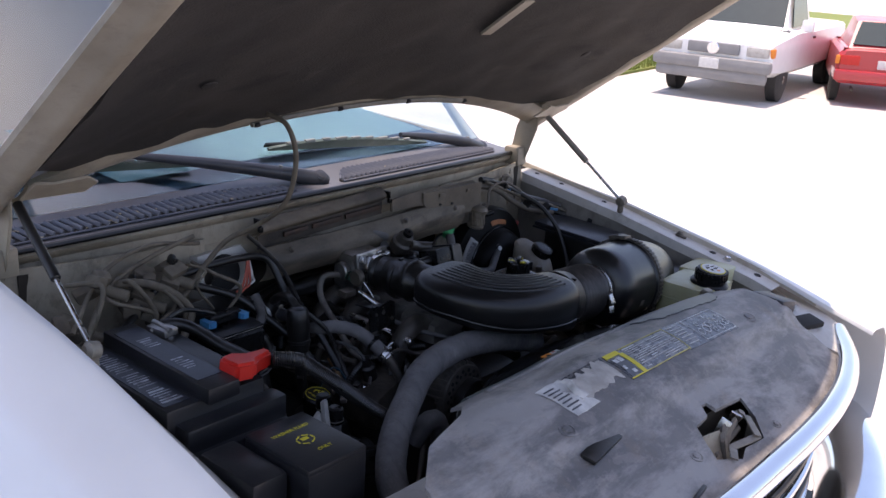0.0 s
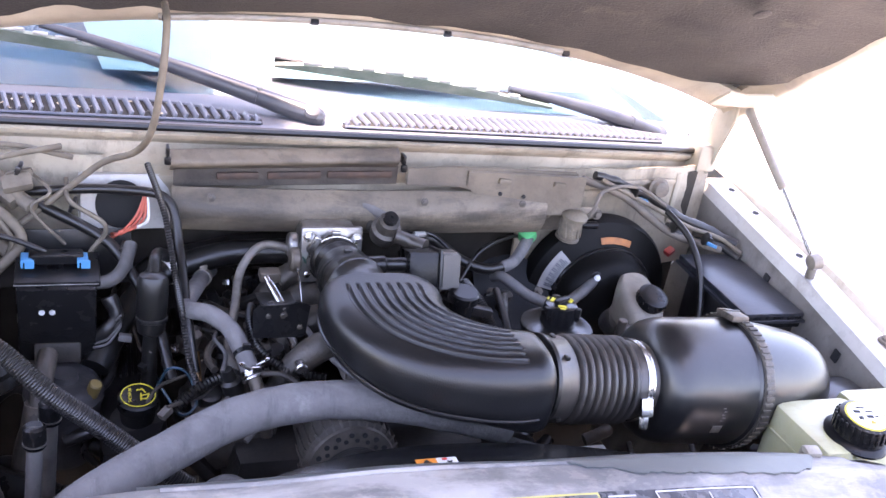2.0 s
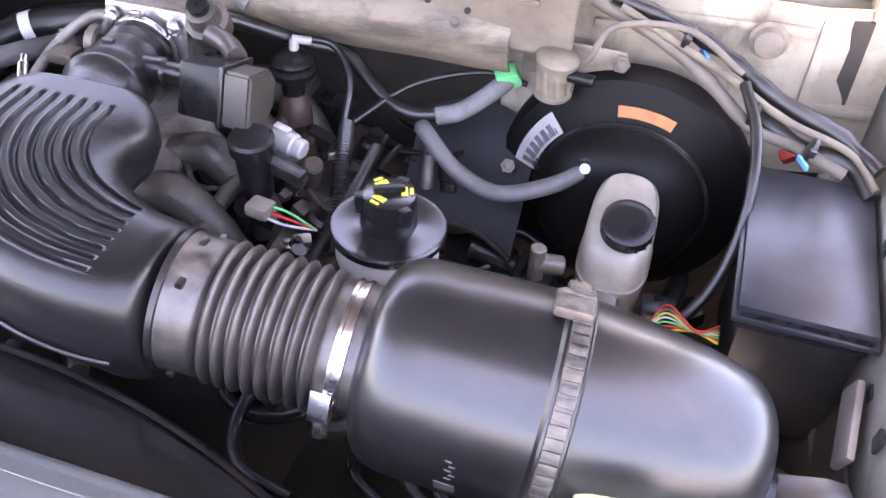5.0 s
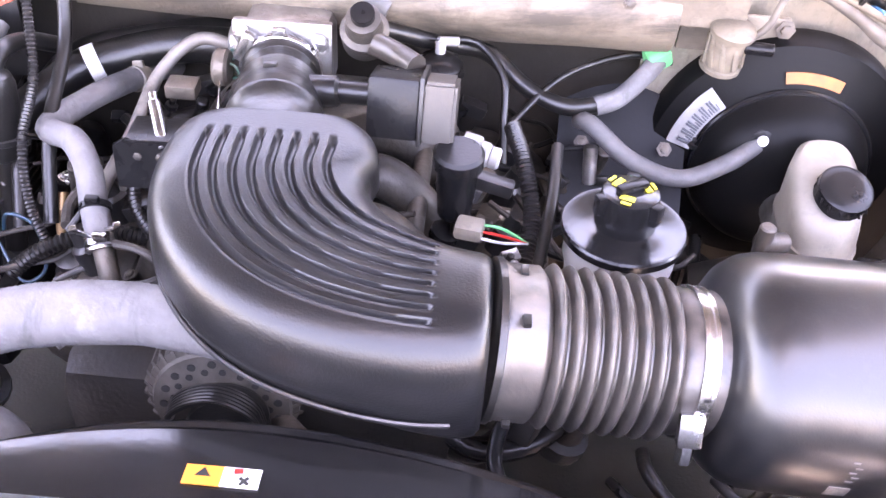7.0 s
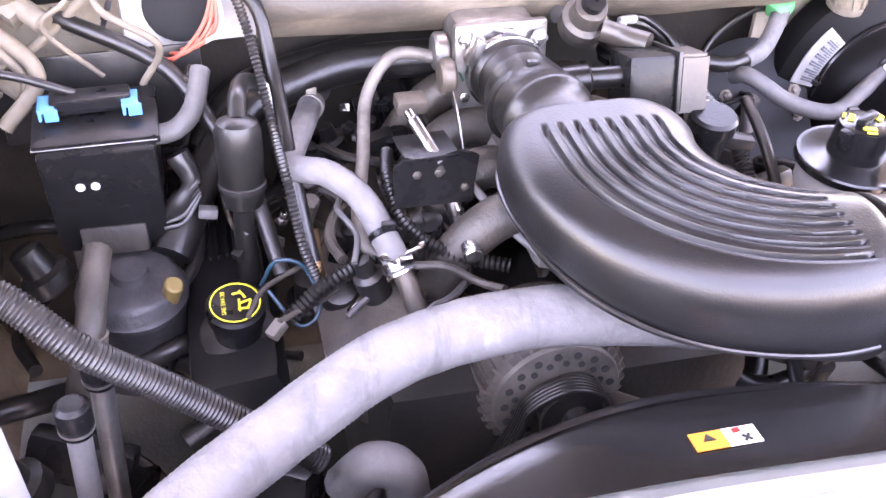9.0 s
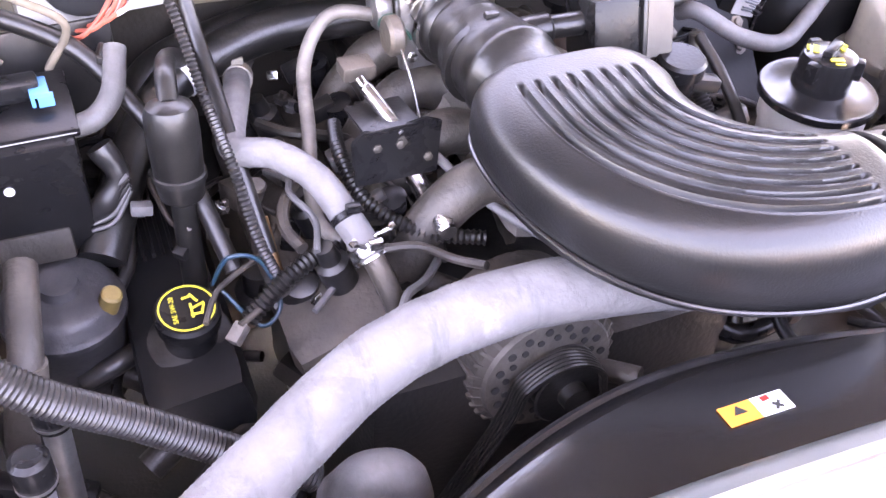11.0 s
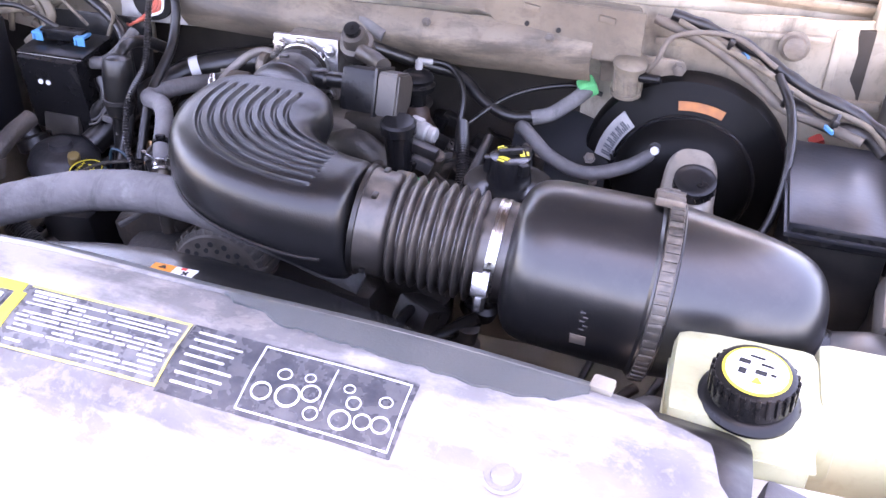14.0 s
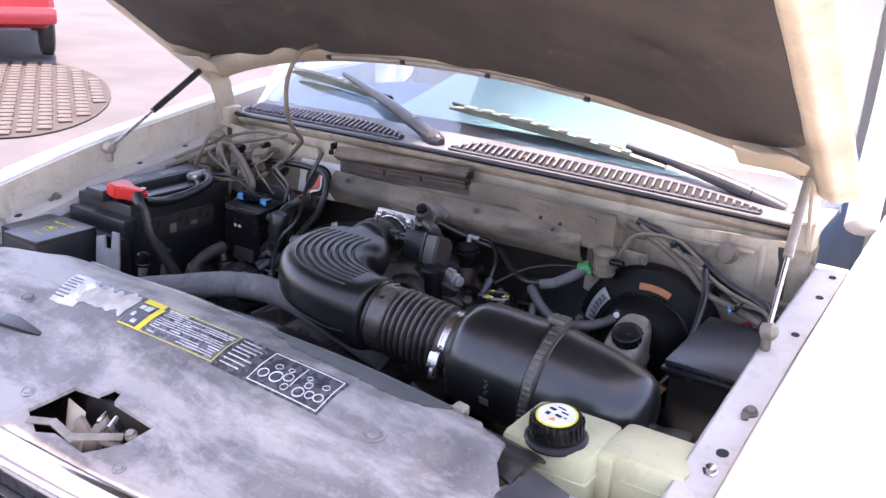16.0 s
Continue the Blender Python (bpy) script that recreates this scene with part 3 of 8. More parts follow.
sheet(bm, lambda u, v: (lerp(-0.9, 0.9, u), 2.2, lerp(0.45, 1.72, v)), 4, 4, (0, 0.02, 0))
part("cab_back", bm, WHITE, truck)
bm = M()
sheet(bm, lambda u, v: (lerp(-0.95, 0.95, u), lerp(-0.6, 2.2, v), 0.40), 4, 6, (0, 0, -0.05))
part("chassis", bm, UNDER, truck, "dark chassis under the bay")
for s in (1, -1):
    bm = M()
    lathe(bm, [(0, 0.20), (0.01, 0.30), (0.04, 0.355), (0.18, 0.355), (0.21, 0.30), (0.22, 0.2)], (s * 0.74, -0.06, 0.36), (s, 0, 0), 40)
    part("wheel", bm, TYRE, truck, "black tyre")


for s in (1, -1):
    bm = M()
    sheet(bm, lambda u, v: (s * steps(((0, 0.90), (0.06, 0.95), (0.4, 0.99), (0.75, 1.0), (1, 0.96)), v), lerp(2.26, 4.25, u), lerp(1.16, 0.48, v)), 10, 12, (-s * 0.04, 0, 0))
    part("bed_side", bm, WHITE, truck, "white pickup bed side")
    bm = M()
    lathe(bm, [(0, 0.20), (0.01, 0.30), (0.04, 0.355), (0.18, 0.355), (0.21, 0.30), (0.22, 0.2)], (s * 0.79, 3.25, 0.36), (s, 0, 0), 40)
    part("wheel", bm, TYRE, truck, "black tyre")
bm = M()
sheet(bm, lambda u, v: (lerp(-0.92, 0.92, u), lerp(2.26, 4.22, v), 0.68), 4, 6, (0, 0, -0.05))
sheet(bm, lambda u, v: (lerp(-0.93, 0.93, u), 2.26, lerp(0.66, 1.14, v)), 4, 4, (0, 0.03, 0))
part("bed_floor", bm, WHITE, truck)
bm = M()
sheet(bm, lambda u, v: (lerp(-0.93, 0.93, u), 4.22, lerp(0.52, 1.14, v)), 4, 4, (0, 0.04, 0))
part("tailgate", bm, WHITE, truck)

# hood, hinged at the cowl
def hood_at(x, v, off=0.0):
    """A point of the raised hood: x across, v metres forward from its rear edge, off metres outwards."""
    k = (x / 0.79) ** 2
    y = 0.205 + 0.085 * k - v * 0.81
    z = 1.388 - 0.115 * k - 0.03 * k * k + v * 0.586 + 0.0
    return Vector((x, y + off * 0.586, z + off * 0.81))


def hood_sheet(x0, x1, v0, v1, off, thick, nx=40, nv=24, bumps=0.0, rear=None):
    bm = M()

    def f(u, w):
        x = lerp(x0, x1, u)
        v = lerp(v0 if rear is None else rear(x), v1 - 0.09 * (x / 0.79) ** 2, w)
        b = bumps * (noise.noise(Vector((x * 5, v * 6, 1))) + 0.5 * noise.noise(Vector((x * 13, v * 13, 4))))
        return hood_at(x, v, off + b)
    sheet(bm, f, nx, nv, (0, thick * 0.586, thick * 0.81))
    return bm


hood = part("hood", hood_sheet(-0.79, 0.79, -0.03, 1.08, 0.03, 0.004), WHITE, truck, "open white hood, raised on two gas struts")
part("hood_liner", hood_sheet(-0.728, 0.728, 0.03, 1.0, -0.004, 0.02, 66, 40, 0.010, lambda x: 0.02 + 0.13 * abs(x / 0.728) ** 9), LINER, hood, "dark felt hood liner, slightly sagging")
for s in (1, -1):
    bm = M()

    def frame_side(u, w):
        x = s * lerp(0.70, 0.795, u)
        v = lerp(-0.03, 1.08 - 0.09 * (x / 0.79) ** 2, w)
        return hood_at(x, v, steps(((0, 0.012), (0.2, 0.006), (0.35, -0.008), (0.6, -0.006), (0.8, 0.010), (1, 0.02)), u))
    sheet(bm, frame_side, 12, 30, (0, 0.006, 0.008))
    part("hood_side_frame", bm, HOODIN, hood, "dusty painted inner hood frame")
for v0, v1, nm in ((-0.03, 0.045, "hood_rear_frame"), (0.99, 1.08, "hood_front_frame")):
    bm = M()
    sheet(bm, lambda u, w: hood_at(lerp(-0.70, 0.70, u), lerp(v0, v1, w) - (0.09 * (lerp(-0.70, 0.70, u) / 0.79) ** 2 if v0 > 0.5 else 0), 0.004 - 0.008 * math.sin(math.pi * w)), 40, 6, (0, 0.006, 0.008))
    part(nm, bm, HOODIN, hood)
for s in (1, -1):
    bm = M()
    prism(bm, [(-0.02, -0.10), (0.03, -0.09), (0.035, 0.0), (0.025, 0.07), (-0.015, 0.09), (-0.03, 0.02)], Matrix.Translation((s * 0.722, 0.30, 1.235)) @ pose(0, 0, 0, 90, 0, 90) @ pose(0, 0, 0, 0, 0, 15), 0.006)
    box(bm, (s * 0.715, 0.325, 1.165), (0.04, 0.05, 0.05), (0, 0, 0), 0.006)
    part("hood_hinge", bm, HOODIN, hood, "painted steel hinge")
    a, b = (Vector((0.752, 0.0, 1.098)) if s > 0 else Vector((-0.748, -0.020, 1.128))), Vector((s * 0.722, 0.235, 1.285))
    strut = thing("gas_strut", a, "thin gas strut holding the hood open", "gas strut", "struts of the hood")
    d = b - a
    bm = M()
    rod(bm, a + d * 0.46, b, 0.008)
    part("cylinder", bm, BLACKD if s < 0 else BEIGE, strut)
    bm = M()
    rod(bm, a, a + d * 0.47, 0.004)
    part("piston_rod", bm, STEEL, strut)
    bm = M()
    lathe(bm, [(-0.012, 0.006), (-0.008, 0.013), (0.008, 0.014), (0.014, 0.008)], a, (s, 0, 0.2), 14)
    rod(bm, a - Vector((0, 0, 0.03)), a, 0.008)
    part("ball_joint", bm, BEIGE, strut)

# ---- radiator cover, grille ----
def cover_at(x, w):
    """w from 0 at the rear edge to 1 at the front edge."""
    k = (x / 0.6) ** 2
    y0, y1 = -0.385 - 0.0 * k, -0.735 + 0.055 * k
    y = lerp(y0, y1, w)
    z = steps(((0, 1.046), (0.06, 1.058), (0.19, 1.066), (0.33, 1.058), (0.5, 1.037), (0.58, 1.012), (0.68, 0.998), (0.8, 0.978), (0.93, 0.958), (1, 0.942)), w) - 0.028 * k - 0.02 * x
    return Vector((x, y, z + 0.004 * noise.noise(Vector((x * 6, y * 6, 0)))))


cover = thing("radiator_cover", (0, -0.55, 0.94), "dusty grey plastic radiator cover with torn stickers", "radiator cover")

bm = M()
sheet(bm, lambda u, v: cover_at(lerp(-0.60, 0.60, u), v), 100, 44, (0, 0, -0.006))
cuts = []
c = M()
prism(c, [(-0.080, -0.690), (-0.047, -0.634), (0.0, -0.630), (0.012, -0.611), (0.03, -0.612), (0.034, -0.629), (0.122, -0.634), (0.104, -0.672), (0.064, -0.707), (0.0, -0.702), (-0.03, -0.712)], pose(0, 0, 0.9), 0.2, 0)
cuts.append(c)
c = M()
prism(c, [(0.455, -0.30), (0.455, -0.372), (0.47, -0.388), (0.492, -0.392), (0.51, -0.418), (0.53, -0.423), (0.552, -0.432), (0.562, -0.47), (0.585, -0.50), (0.70, -0.53), (0.70, -0.30)], pose(0, 0, 0.9), 0.2, 0)
cuts.append(c)
c = M()
prism(c, [(-0.70, -0.30), (-0.372, -0.30), (-0.376, -0.408), (-0.40, -0.425), (-0.50, -0.452), (-0.56, -0.50), (-0.58, -0.60), (-0.70, -0.62)], pose(0, 0, 0.9), 0.2, 0)
cuts.append(c)
panel = cut("panel", bm, cuts, SHROUD, cover)
bm = M()
tube(bm, [(x, -0.755 + 0.16 * abs(x / 0.75) ** 2.6, 0.952 - 0.03 * (x / 0.75) ** 2) for x in (-0.75, -0.6, -0.45, -0.3, -0.15, 0, 0.15, 0.3, 0.45, 0.6, 0.75)], 0.022, 14, 4)
grille = part("grille_bar", bm, CHROME, truck, "chrome bar above the grille")


# ---- air intake ----
intake = thing("air_intake", (0.25, -0.2, 0.92), "glossy black air intake with ribbed elbow, bellows and round filter housing", "air intake")
OUTER = smooth([(-0.070, -0.028, 0), (-0.088, -0.046, 0), (-0.094, -0.088, 0), (-0.088, -0.136, 0), (-0.068, -0.184, 0), (-0.034, -0.224, 0), (0.012, -0.253, 0), (0.064, -0.268, 0), (0.115, -0.272, 0), (0.171, -0.268, 0)], 16)
INNER = smooth([(0.056, -0.026, 0), (0.072, -0.040, 0), (0.078, -0.062, 0), (0.074, -0.086, 0), (0.080, -0.109, 0), (0.098, -0.129, 0), (0.122, -0.142, 0), (0.142, -0.149, 0), (0.157, -0.150, 0), (0.173, -0.150, 0)], 16)
NE = len(OUTER) - 1


def elbow_section(i):
    t = i / NE
    o, q = OUTER[i], INNER[i]
    mid, half = (o + q) / 2, (o - q) / 2
    zc = steps(((0, 1.058), (0.3, 1.052), (0.6, 1.040), (1, 1.028)), t)
    h = steps(((0, 0.040), (0.3, 0.046), (0.6, 0.053), (1, 0.060)), t)
    p = lerp(4.4, 3.0, t ** 1.5)
    end = math.sqrt(max(0.0, 1 - (1 - min(1, t / 0.035)) ** 2))
    out = math.sqrt(max(0.0, 1 - (1 - min(1, (1 - t) / 0.055)) ** 2))
    h, half = h * lerp(0.78, 1, end) * lerp(0.84, 1, out), half * lerp(0.9, 1, end) * lerp(0.86, 1, out)
    xs = [math.sin(math.pi / 2 * lerp(1, -1, k / 240)) * 0.3 + lerp(1, -1, k / 240) * 0.7 for k in range(241)]
    loop = []
    for x in xs:
        q = mid + half * x + Vector((0, 0, zc + h * (1 - abs(x) ** p) ** (1 / p)))
        g = ((1 - x) / 2 - 0.215) / (lerp(0.77, 0.85, t) - 0.215) * 7
        near = g - round(g)
        fade = min(1, max(0, (-0.058 - q.y) / 0.012)) * min(1, max(0, (0.1325 - q.x) / 0.003))
        if -0.6 < g < 7.6 and fade:
            groove = math.cos(math.pi / 2 * min(1, abs(near) / 0.24)) ** 0.7 if -0.4 < g < 7.4 else 0
            bead = max(0, 1 - abs(near + 0.30) / 0.10) if near < 0 and g > -0.5 else 0
            q.z += fade * (0.0007 * bead - 0.0046 * groove)
        loop.append(q)
    for k in range(1, 28):
        x = lerp(-1, 1, k / 28)
        loop.append(mid + half * x * 0.965 + Vector((0, 0, zc - 0.002 - h * lerp(0.62, 1.0, max(0, t - 0.8) / 0.2) * (1 - abs(x) ** p) ** (1 / p))))
    return loop


bm = M()
rings(bm, [elbow_section(i) for i in range(NE + 1)])
part("elbow_duct", bm, DUCT, intake, "glossy black elbow with raised ribs", 50)
AX = Vector((0.169, -0.1980, 1.0268))
AD = Vector((1.0, 0.065, -0.10)).normalized()
bm = M()
prof = [(0, 0.050), (0.002, 0.0575), (0.010, 0.0585), (0.012, 0.0570), (0.034, 0.0575), (0.037, 0.0545)]
for k in range(8):
    h = 0.040 + k * 0.0118
    prof += [(h, 0.0505), (h + 0.002, 0.0555), (h + 0.0034, 0.0588), (h + 0.0052, 0.0602), (h + 0.007, 0.0588), (h + 0.0084, 0.0555), (h + 0.0104, 0.0505)]
prof += [(0.137, 0.0545), (0.166, 0.0545)]
lathe(bm, prof, AX, AD, 56)
part("bellows", bm, BELLOW, intake, "black rubber bellows", 60)
bm = M()
lathe(bm, [(0, 0.0545), (0.0005, 0.0568), (0.0035, 0.0568), (0.0042, 0.0556), (0.0078, 0.0556), (0.0085, 0.0568), (0.0115, 0.0568), (0.012, 0.0545)], AX + AD * 0.1445, AD, 48)
cl = part("hose_clamp", bm, STEEL, intake, "bright steel hose clamp")
for k in range(40):
    a = 2 * math.pi * k / 40
    d, sa, sb = frame_of(AD)
    n = sa * math.cos(a) + sb * math.sin(a)
    if n.y > -0.2 or n.z > 0.45:
        continue
    bm = M()
    box(bm, AX + AD * 0.1505 + n * 0.0558, (0.003, 0.0022, 0.0010), (math.degrees(math.atan2(n.z, n.y)) - 90, 0, 0), 0)
    part("clamp_slot", bm, HOLE, cl)
bm = M()
box(bm, (0.3165, -0.2475, 1.006), (0.018, 0.012, 0.026), (-25, 0, 0), 0.003)
lathe(bm, [(-0.004, 0.0045), (0, 0.0065), (0.014, 0.0065), (0.016, 0.004)], (0.3165, -0.250, 0.992), (0, -0.25, -1), 6)
part("clamp_screw", bm, STEEL, cl)
FX = AX + AD * 0.163
bm = M()
lathe(bm, [(0, 0.048), (0.003, 0.060), (0.007, 0.070), (0.013, 0.0782), (0.022, 0.0840), (0.034, 0.0870), (0.05, 0.0880), (0.142, 0.0905), (0.145, 0.094), (0.150, 0.094)], FX, AD, 72)
part("filter_housing", bm, SATIN, intake, "glossy black filter housing", 30)
bm = M()
lathe(bm, [(0.160, 0.094), (0.164, 0.094)] + [(p.x, p.y) for p in smooth([(0.166, 0.0900, 0), (0.20, 0.0862, 0), (0.24, 0.0808, 0), (0.275, 0.0738, 0), (0.298, 0.0655, 0), (0.312, 0.0540, 0), (0.320, 0.0385, 0), (0.3235, 0.020, 0)], 5)], FX, AD, 72)
part("filter_cap", bm, SATIN, intake, "glossy black filter end cap", 30)
bm = M()
lathe(bm, [(0.147, 0.093), (0.148, 0.0965), (0.162, 0.0965), (0.163, 0.093)], FX, AD, 64)
band = part("clamp_band", bm, BANDM, intake, "notched dusty clamp band")
bm = M()
box(bm, FX + AD * 0.155 + Vector((0, 0.012, 0.0985)), (0.030, 0.026, 0.010), (-8, 6, 4), 0.003)
box(bm, FX + AD * 0.155 + Vector((0, 0.034, 0.0925)), (0.018, 0.020, 0.012), (-22, 6, 4), 0.003)
rod(bm, FX + AD * 0.143 + Vector((0, 0.022, 0.101)), FX + AD * 0.169 + Vector((0, 0.022, 0.101)), 0.003)
part("band_latch", bm, BANDM, band, "dusty metal latch on the band")

# ---- battery ----
bat = thing("battery", (-0.615, 0.0, 0.87), "black car battery with pale labels and a red terminal cover", "battery")
bm = M()
box(bm, (-0.620, -0.005, 0.965), (0.175, 0.27, 0.19), (0, 0, 0), 0.006)
part("case", bm, SKYBLACK, bat)
bm = M()
box(bm, (-0.623, -0.0175, 1.071), (0.056, 0.285, 0.026), (0, 0, 0), 0.004)
part("vent_strip", bm, SKYBLACK, bat)

# ---- washer bottle cover ----
wash = thing("washer_bottle", (-0.585, -0.295, 0.85), "black plastic washer bottle with yellow print", "washer bottle")
bm = M()
box(bm, (-0.585, -0.295, 0.95), (0.11, 0.14, 0.16), (0, 0, 0), 0.008)
part("body", bm, SKYBLACK, wash)

# ---- coolant tank ----
tank = thing("coolant_reservoir", (0.64, -0.3, 0.86), "milky plastic coolant reservoir with a black cap", "coolant reservoir")
bm = M()
box(bm, (0.578, -0.315, 0.93), (0.13, 0.125, 0.14), (0, 0, 0), 0.014)
box(bm, (0.70, -0.285, 0.93), (0.12, 0.10, 0.14), (0, 0, 0), 0.014)
part("tank_body", bm, TANK, tank)
bm = M()
lathe(bm, [(0, 0.028), (0.01, 0.028), (0.011, 0.036), (0.034, 0.034), (0.036, 0.030)], (0.582, -0.345, 0.998), (0, -0.12, 1), 40)
part("cap", bm, BLACK, tank)

# ---- brake booster and master cylinder ----
boost = thing("brake_booster", (0.49, 0.25, 0.79), "large round black brake booster on the firewall", "brake booster")
bm = M()
lathe(bm, [(0, 0.02), (0.003, 0.055), (0.014, 0.078), (0.030, 0.090), (0.048, 0.095), (0.0535, 0.098), (0.064, 0.124), (0.070, 0.138), (0.080, 0.143), (0.10, 0.143), (0.11, 0.12), (0.16, 0.09)], (0.487, 0.146, 0.932), (0, 1, 0), 64)
part("shell", bm, DOME, boost, "", 30)
bm = M()
lathe(bm, [(0.046, 0.0945), (0.0465, 0.0975), (0.049, 0.0992), (0.052, 0.0985), (0.0535, 0.0975)], (0.487, 0.146, 0.932), (0, 1, 0), 72, caps=False)
part("raised_bead", bm, SHROUDB, boost)
mc = thing("brake_fluid_reservoir", (0.49, 0.09, 0.9), "dusty beige brake fluid reservoir with black cap", "fluid reservoir")
bm = M()


def bottle_ring(z, rx, ry, y, lean=0.0):
    loop = []
    for k in (2 * math.pi * i / 40 for i in range(40)):
        dy = ry * abs(math.sin(k)) ** 0.7 * math.copysign(1, math.sin(k))
        loop.append(Vector((0.500 + rx * abs(math.cos(k)) ** 0.7 * math.copysign(1, math.cos(k)), y + dy, z + lean * dy)))
    return loop


rings(bm, [bottle_ring(*p) for p in ((0.880, 0.028, 0.046, 0.085), (0.890, 0.033, 0.052, 0.085), (0.935, 0.035, 0.054, 0.086, 0.05), (0.938, 0.037, 0.056, 0.086, 0.05), (0.943, 0.037, 0.056, 0.086, 0.05), (0.946, 0.035, 0.054, 0.086, 0.1), (0.972, 0.0345, 0.052, 0.088, 0.35), (0.986, 0.033, 0.049, 0.089, 0.45), (0.994, 0.028, 0.042, 0.090, 0.45), (0.998, 0.018, 0.028, 0.090, 0.45))])
part("bottle", bm, BEIGE, mc)
bm = M()
lathe(bm, [(-0.012, 0.023), (0, 0.0235), (0.001, 0.0262), (0.016, 0.0262), (0.0185, 0.023), (0.019, 0.014)], (0.506, 0.070, 0.989), (0.05, -0.40, 1), 36)
part("cap", bm, BLACK, mc)

# ---- power steering reservoir ----
ps = thing("power_steering_reservoir", (0.288, -0.03, 0.9), "grey steering fluid reservoir with wide black lid", "fluid reservoir")
bm = M()
lathe(bm, [(0, 0.040), (0.07, 0.047), (0.078, 0.050), (0.1, 0.050)], (0.290, -0.020, 0.89), (0, 0, 1), 40)
part("bottle", bm, PSBOTTLE, ps)
bm = M()
lathe(bm, [(-0.006, 0.053), (-0.005, 0.0555), (0.002, 0.0560), (0.004, 0.0545), (0.0035, 0.050), (0.0055, 0.036), (0.007, 0.0275), (0.036, 0.0255), (0.040, 0.0245), (0.0415, 0.020)], (0.290, -0.018, 0.998), (0, 0, 1), 48)
part("lid", bm, SHROUDB, ps)

# ---- fuse boxes ----
fuse = thing("fuse_box", (0.672, 0.05, 0.86), "black plastic fuse box with a flat lid", "fuse box")
bm = M()
box(bm, (0.672, 0.055, 0.94), (0.105, 0.17, 0.15), (0, 0, 0), 0.006)
part("body", bm, BLACKD, fuse)
relay = thing("relay_box", (-0.42, 0.1, 0.92), "black relay box with blue clipped plugs", "relay box")
bm = M()
box(bm, (-0.418, 0.115, 0.975), (0.10, 0.09, 0.12), (8, 0, 0), 0.004)
part("body", bm, BLACK, relay)

# ---- engine ----
eng = thing("engine", (0, 0.0, 0.45), "grimy dark engine block with cast covers", "engine")
bm = M()
box(bm, (-0.02, 0.06, 0.70), (0.36, 0.40, 0.36), (0, 0, 0), 0.03)
part("block", bm, UNDER, eng)
hose = thing("radiator_hose", (-0.2, -0.2, 0.93), "thick dusty grey radiator hose", "hose")
bm = M()
tube(bm, [(0.16, -0.165, 0.93), (0.08, -0.17, 0.958), (0.0, -0.170, 0.979), (-0.1, -0.166, 0.988), (-0.2, -0.178, 0.98), (-0.29, -0.222, 0.965), (-0.385, -0.28, 0.945), (-0.435, -0.33, 0.91), (-0.43, -0.38, 0.86)], 0.025, 28, 14, corrugated=0.0005, pitch=0.0046, wobble=0.035)
part("hose_wall", bm, HOSEPALE, hose)
hh = thing("heater_hose", (-0.2, 0.0, 0.95), "pale dusty heater hose with a clamp", "hose")
bm = M()
tube(bm, [(-0.195, 0.275, 0.95), (-0.206, 0.24, 0.962), (-0.23, 0.14, 0.99), (-0.25, 0.06, 1.0), (-0.22, 0.04, 1.0), (-0.195, 0.005, 0.995), (-0.18, -0.03, 0.975), (-0.168, -0.054, 0.953)], 0.0125, 16, wobble=0.04)
part("hose_wall", bm, HOSEPALE, hh)
bm = M()
tube(bm, [(-0.176, -0.04, 0.966), (-0.165, -0.06, 0.945), (-0.155, -0.08, 0.91), (-0.15, -0.085, 0.86)], 0.0095, 14)
part("metal_spigot", bm, IRON, hh, "dusty metal spigot")

# fan shroud
shroud = thing("fan_shroud", (0.0, -0.33, 0.75), "black plastic fan shroud with a warning sticker", "fan shroud")
bm = M()


def shroud_at(u, v):
    x = lerp(-0.40, 0.46, u)
    rear = -0.247 - 1.3 * (x + 0.0) ** 2 * (1 if x < 0 else 0.55)
    return x, lerp(-0.42, max(rear, -0.40), v), 1.004 - 0.016 * v - 0.03 * max(0, v - 0.85) / 0.15 - 0.35 * max(0, abs(x) - 0.2) ** 2


sheet(bm, shroud_at, 44, 14, (0, 0, -0.006))
part("shroud_panel", bm, SHROUDB, shroud)
bm = M()
tube(bm, [(lambda p: (p[0], p[1] + 0.001, p[2] + 0.002))(shroud_at(u / 24, 1)) for u in range(25)], 0.005, 8, 2)
part("shroud_lip", bm, SHROUDB, shroud)


# ---- small helpers for fittings ----
def bolt(parent, at, axis, r=0.006, mat=None, name="bolt"):
    bm = M()
    lathe(bm, [(0, r * 1.7), (0.0015, r * 1.7), (0.0018, r), (r, r), (r * 1.15, r * 0.7)], at, axis, 6)
    return part(name, bm, mat or STEEL, parent)


def hose_thing(name, label, pts, r, mat, seg=12, corrugated=0.0, pitch=0.005, wobble=0.0, category="hose", group=""):
    lowest = min(pts, key=lambda p: p[2])
    t = thing(name, lowest, label, category, group)
    bm = M()
    tube(bm, pts, r, seg, 8, corrugated, pitch, wobble)
    part("hose_wall", bm, mat, t, "", 60)
    return t


def collar(parent, at, axis, r, w=0.008, mat=None, name="hose_clamp"):
    d = Vector(axis).normalized()
    bm = M()
    lathe(bm, [(-w / 2, r), (-w / 2 + 0.0008, r + 0.0018), (w / 2 - 0.0008, r + 0.0018), (w / 2, r)], at, d, 24)
    side = frame_of(d)[2]
    box(bm, Vector(at) + side * (r + 0.004), (0.012, 0.007, 0.008), (0, 0, 0), 0.0015)
    return part(name, bm, mat or STEEL, parent)


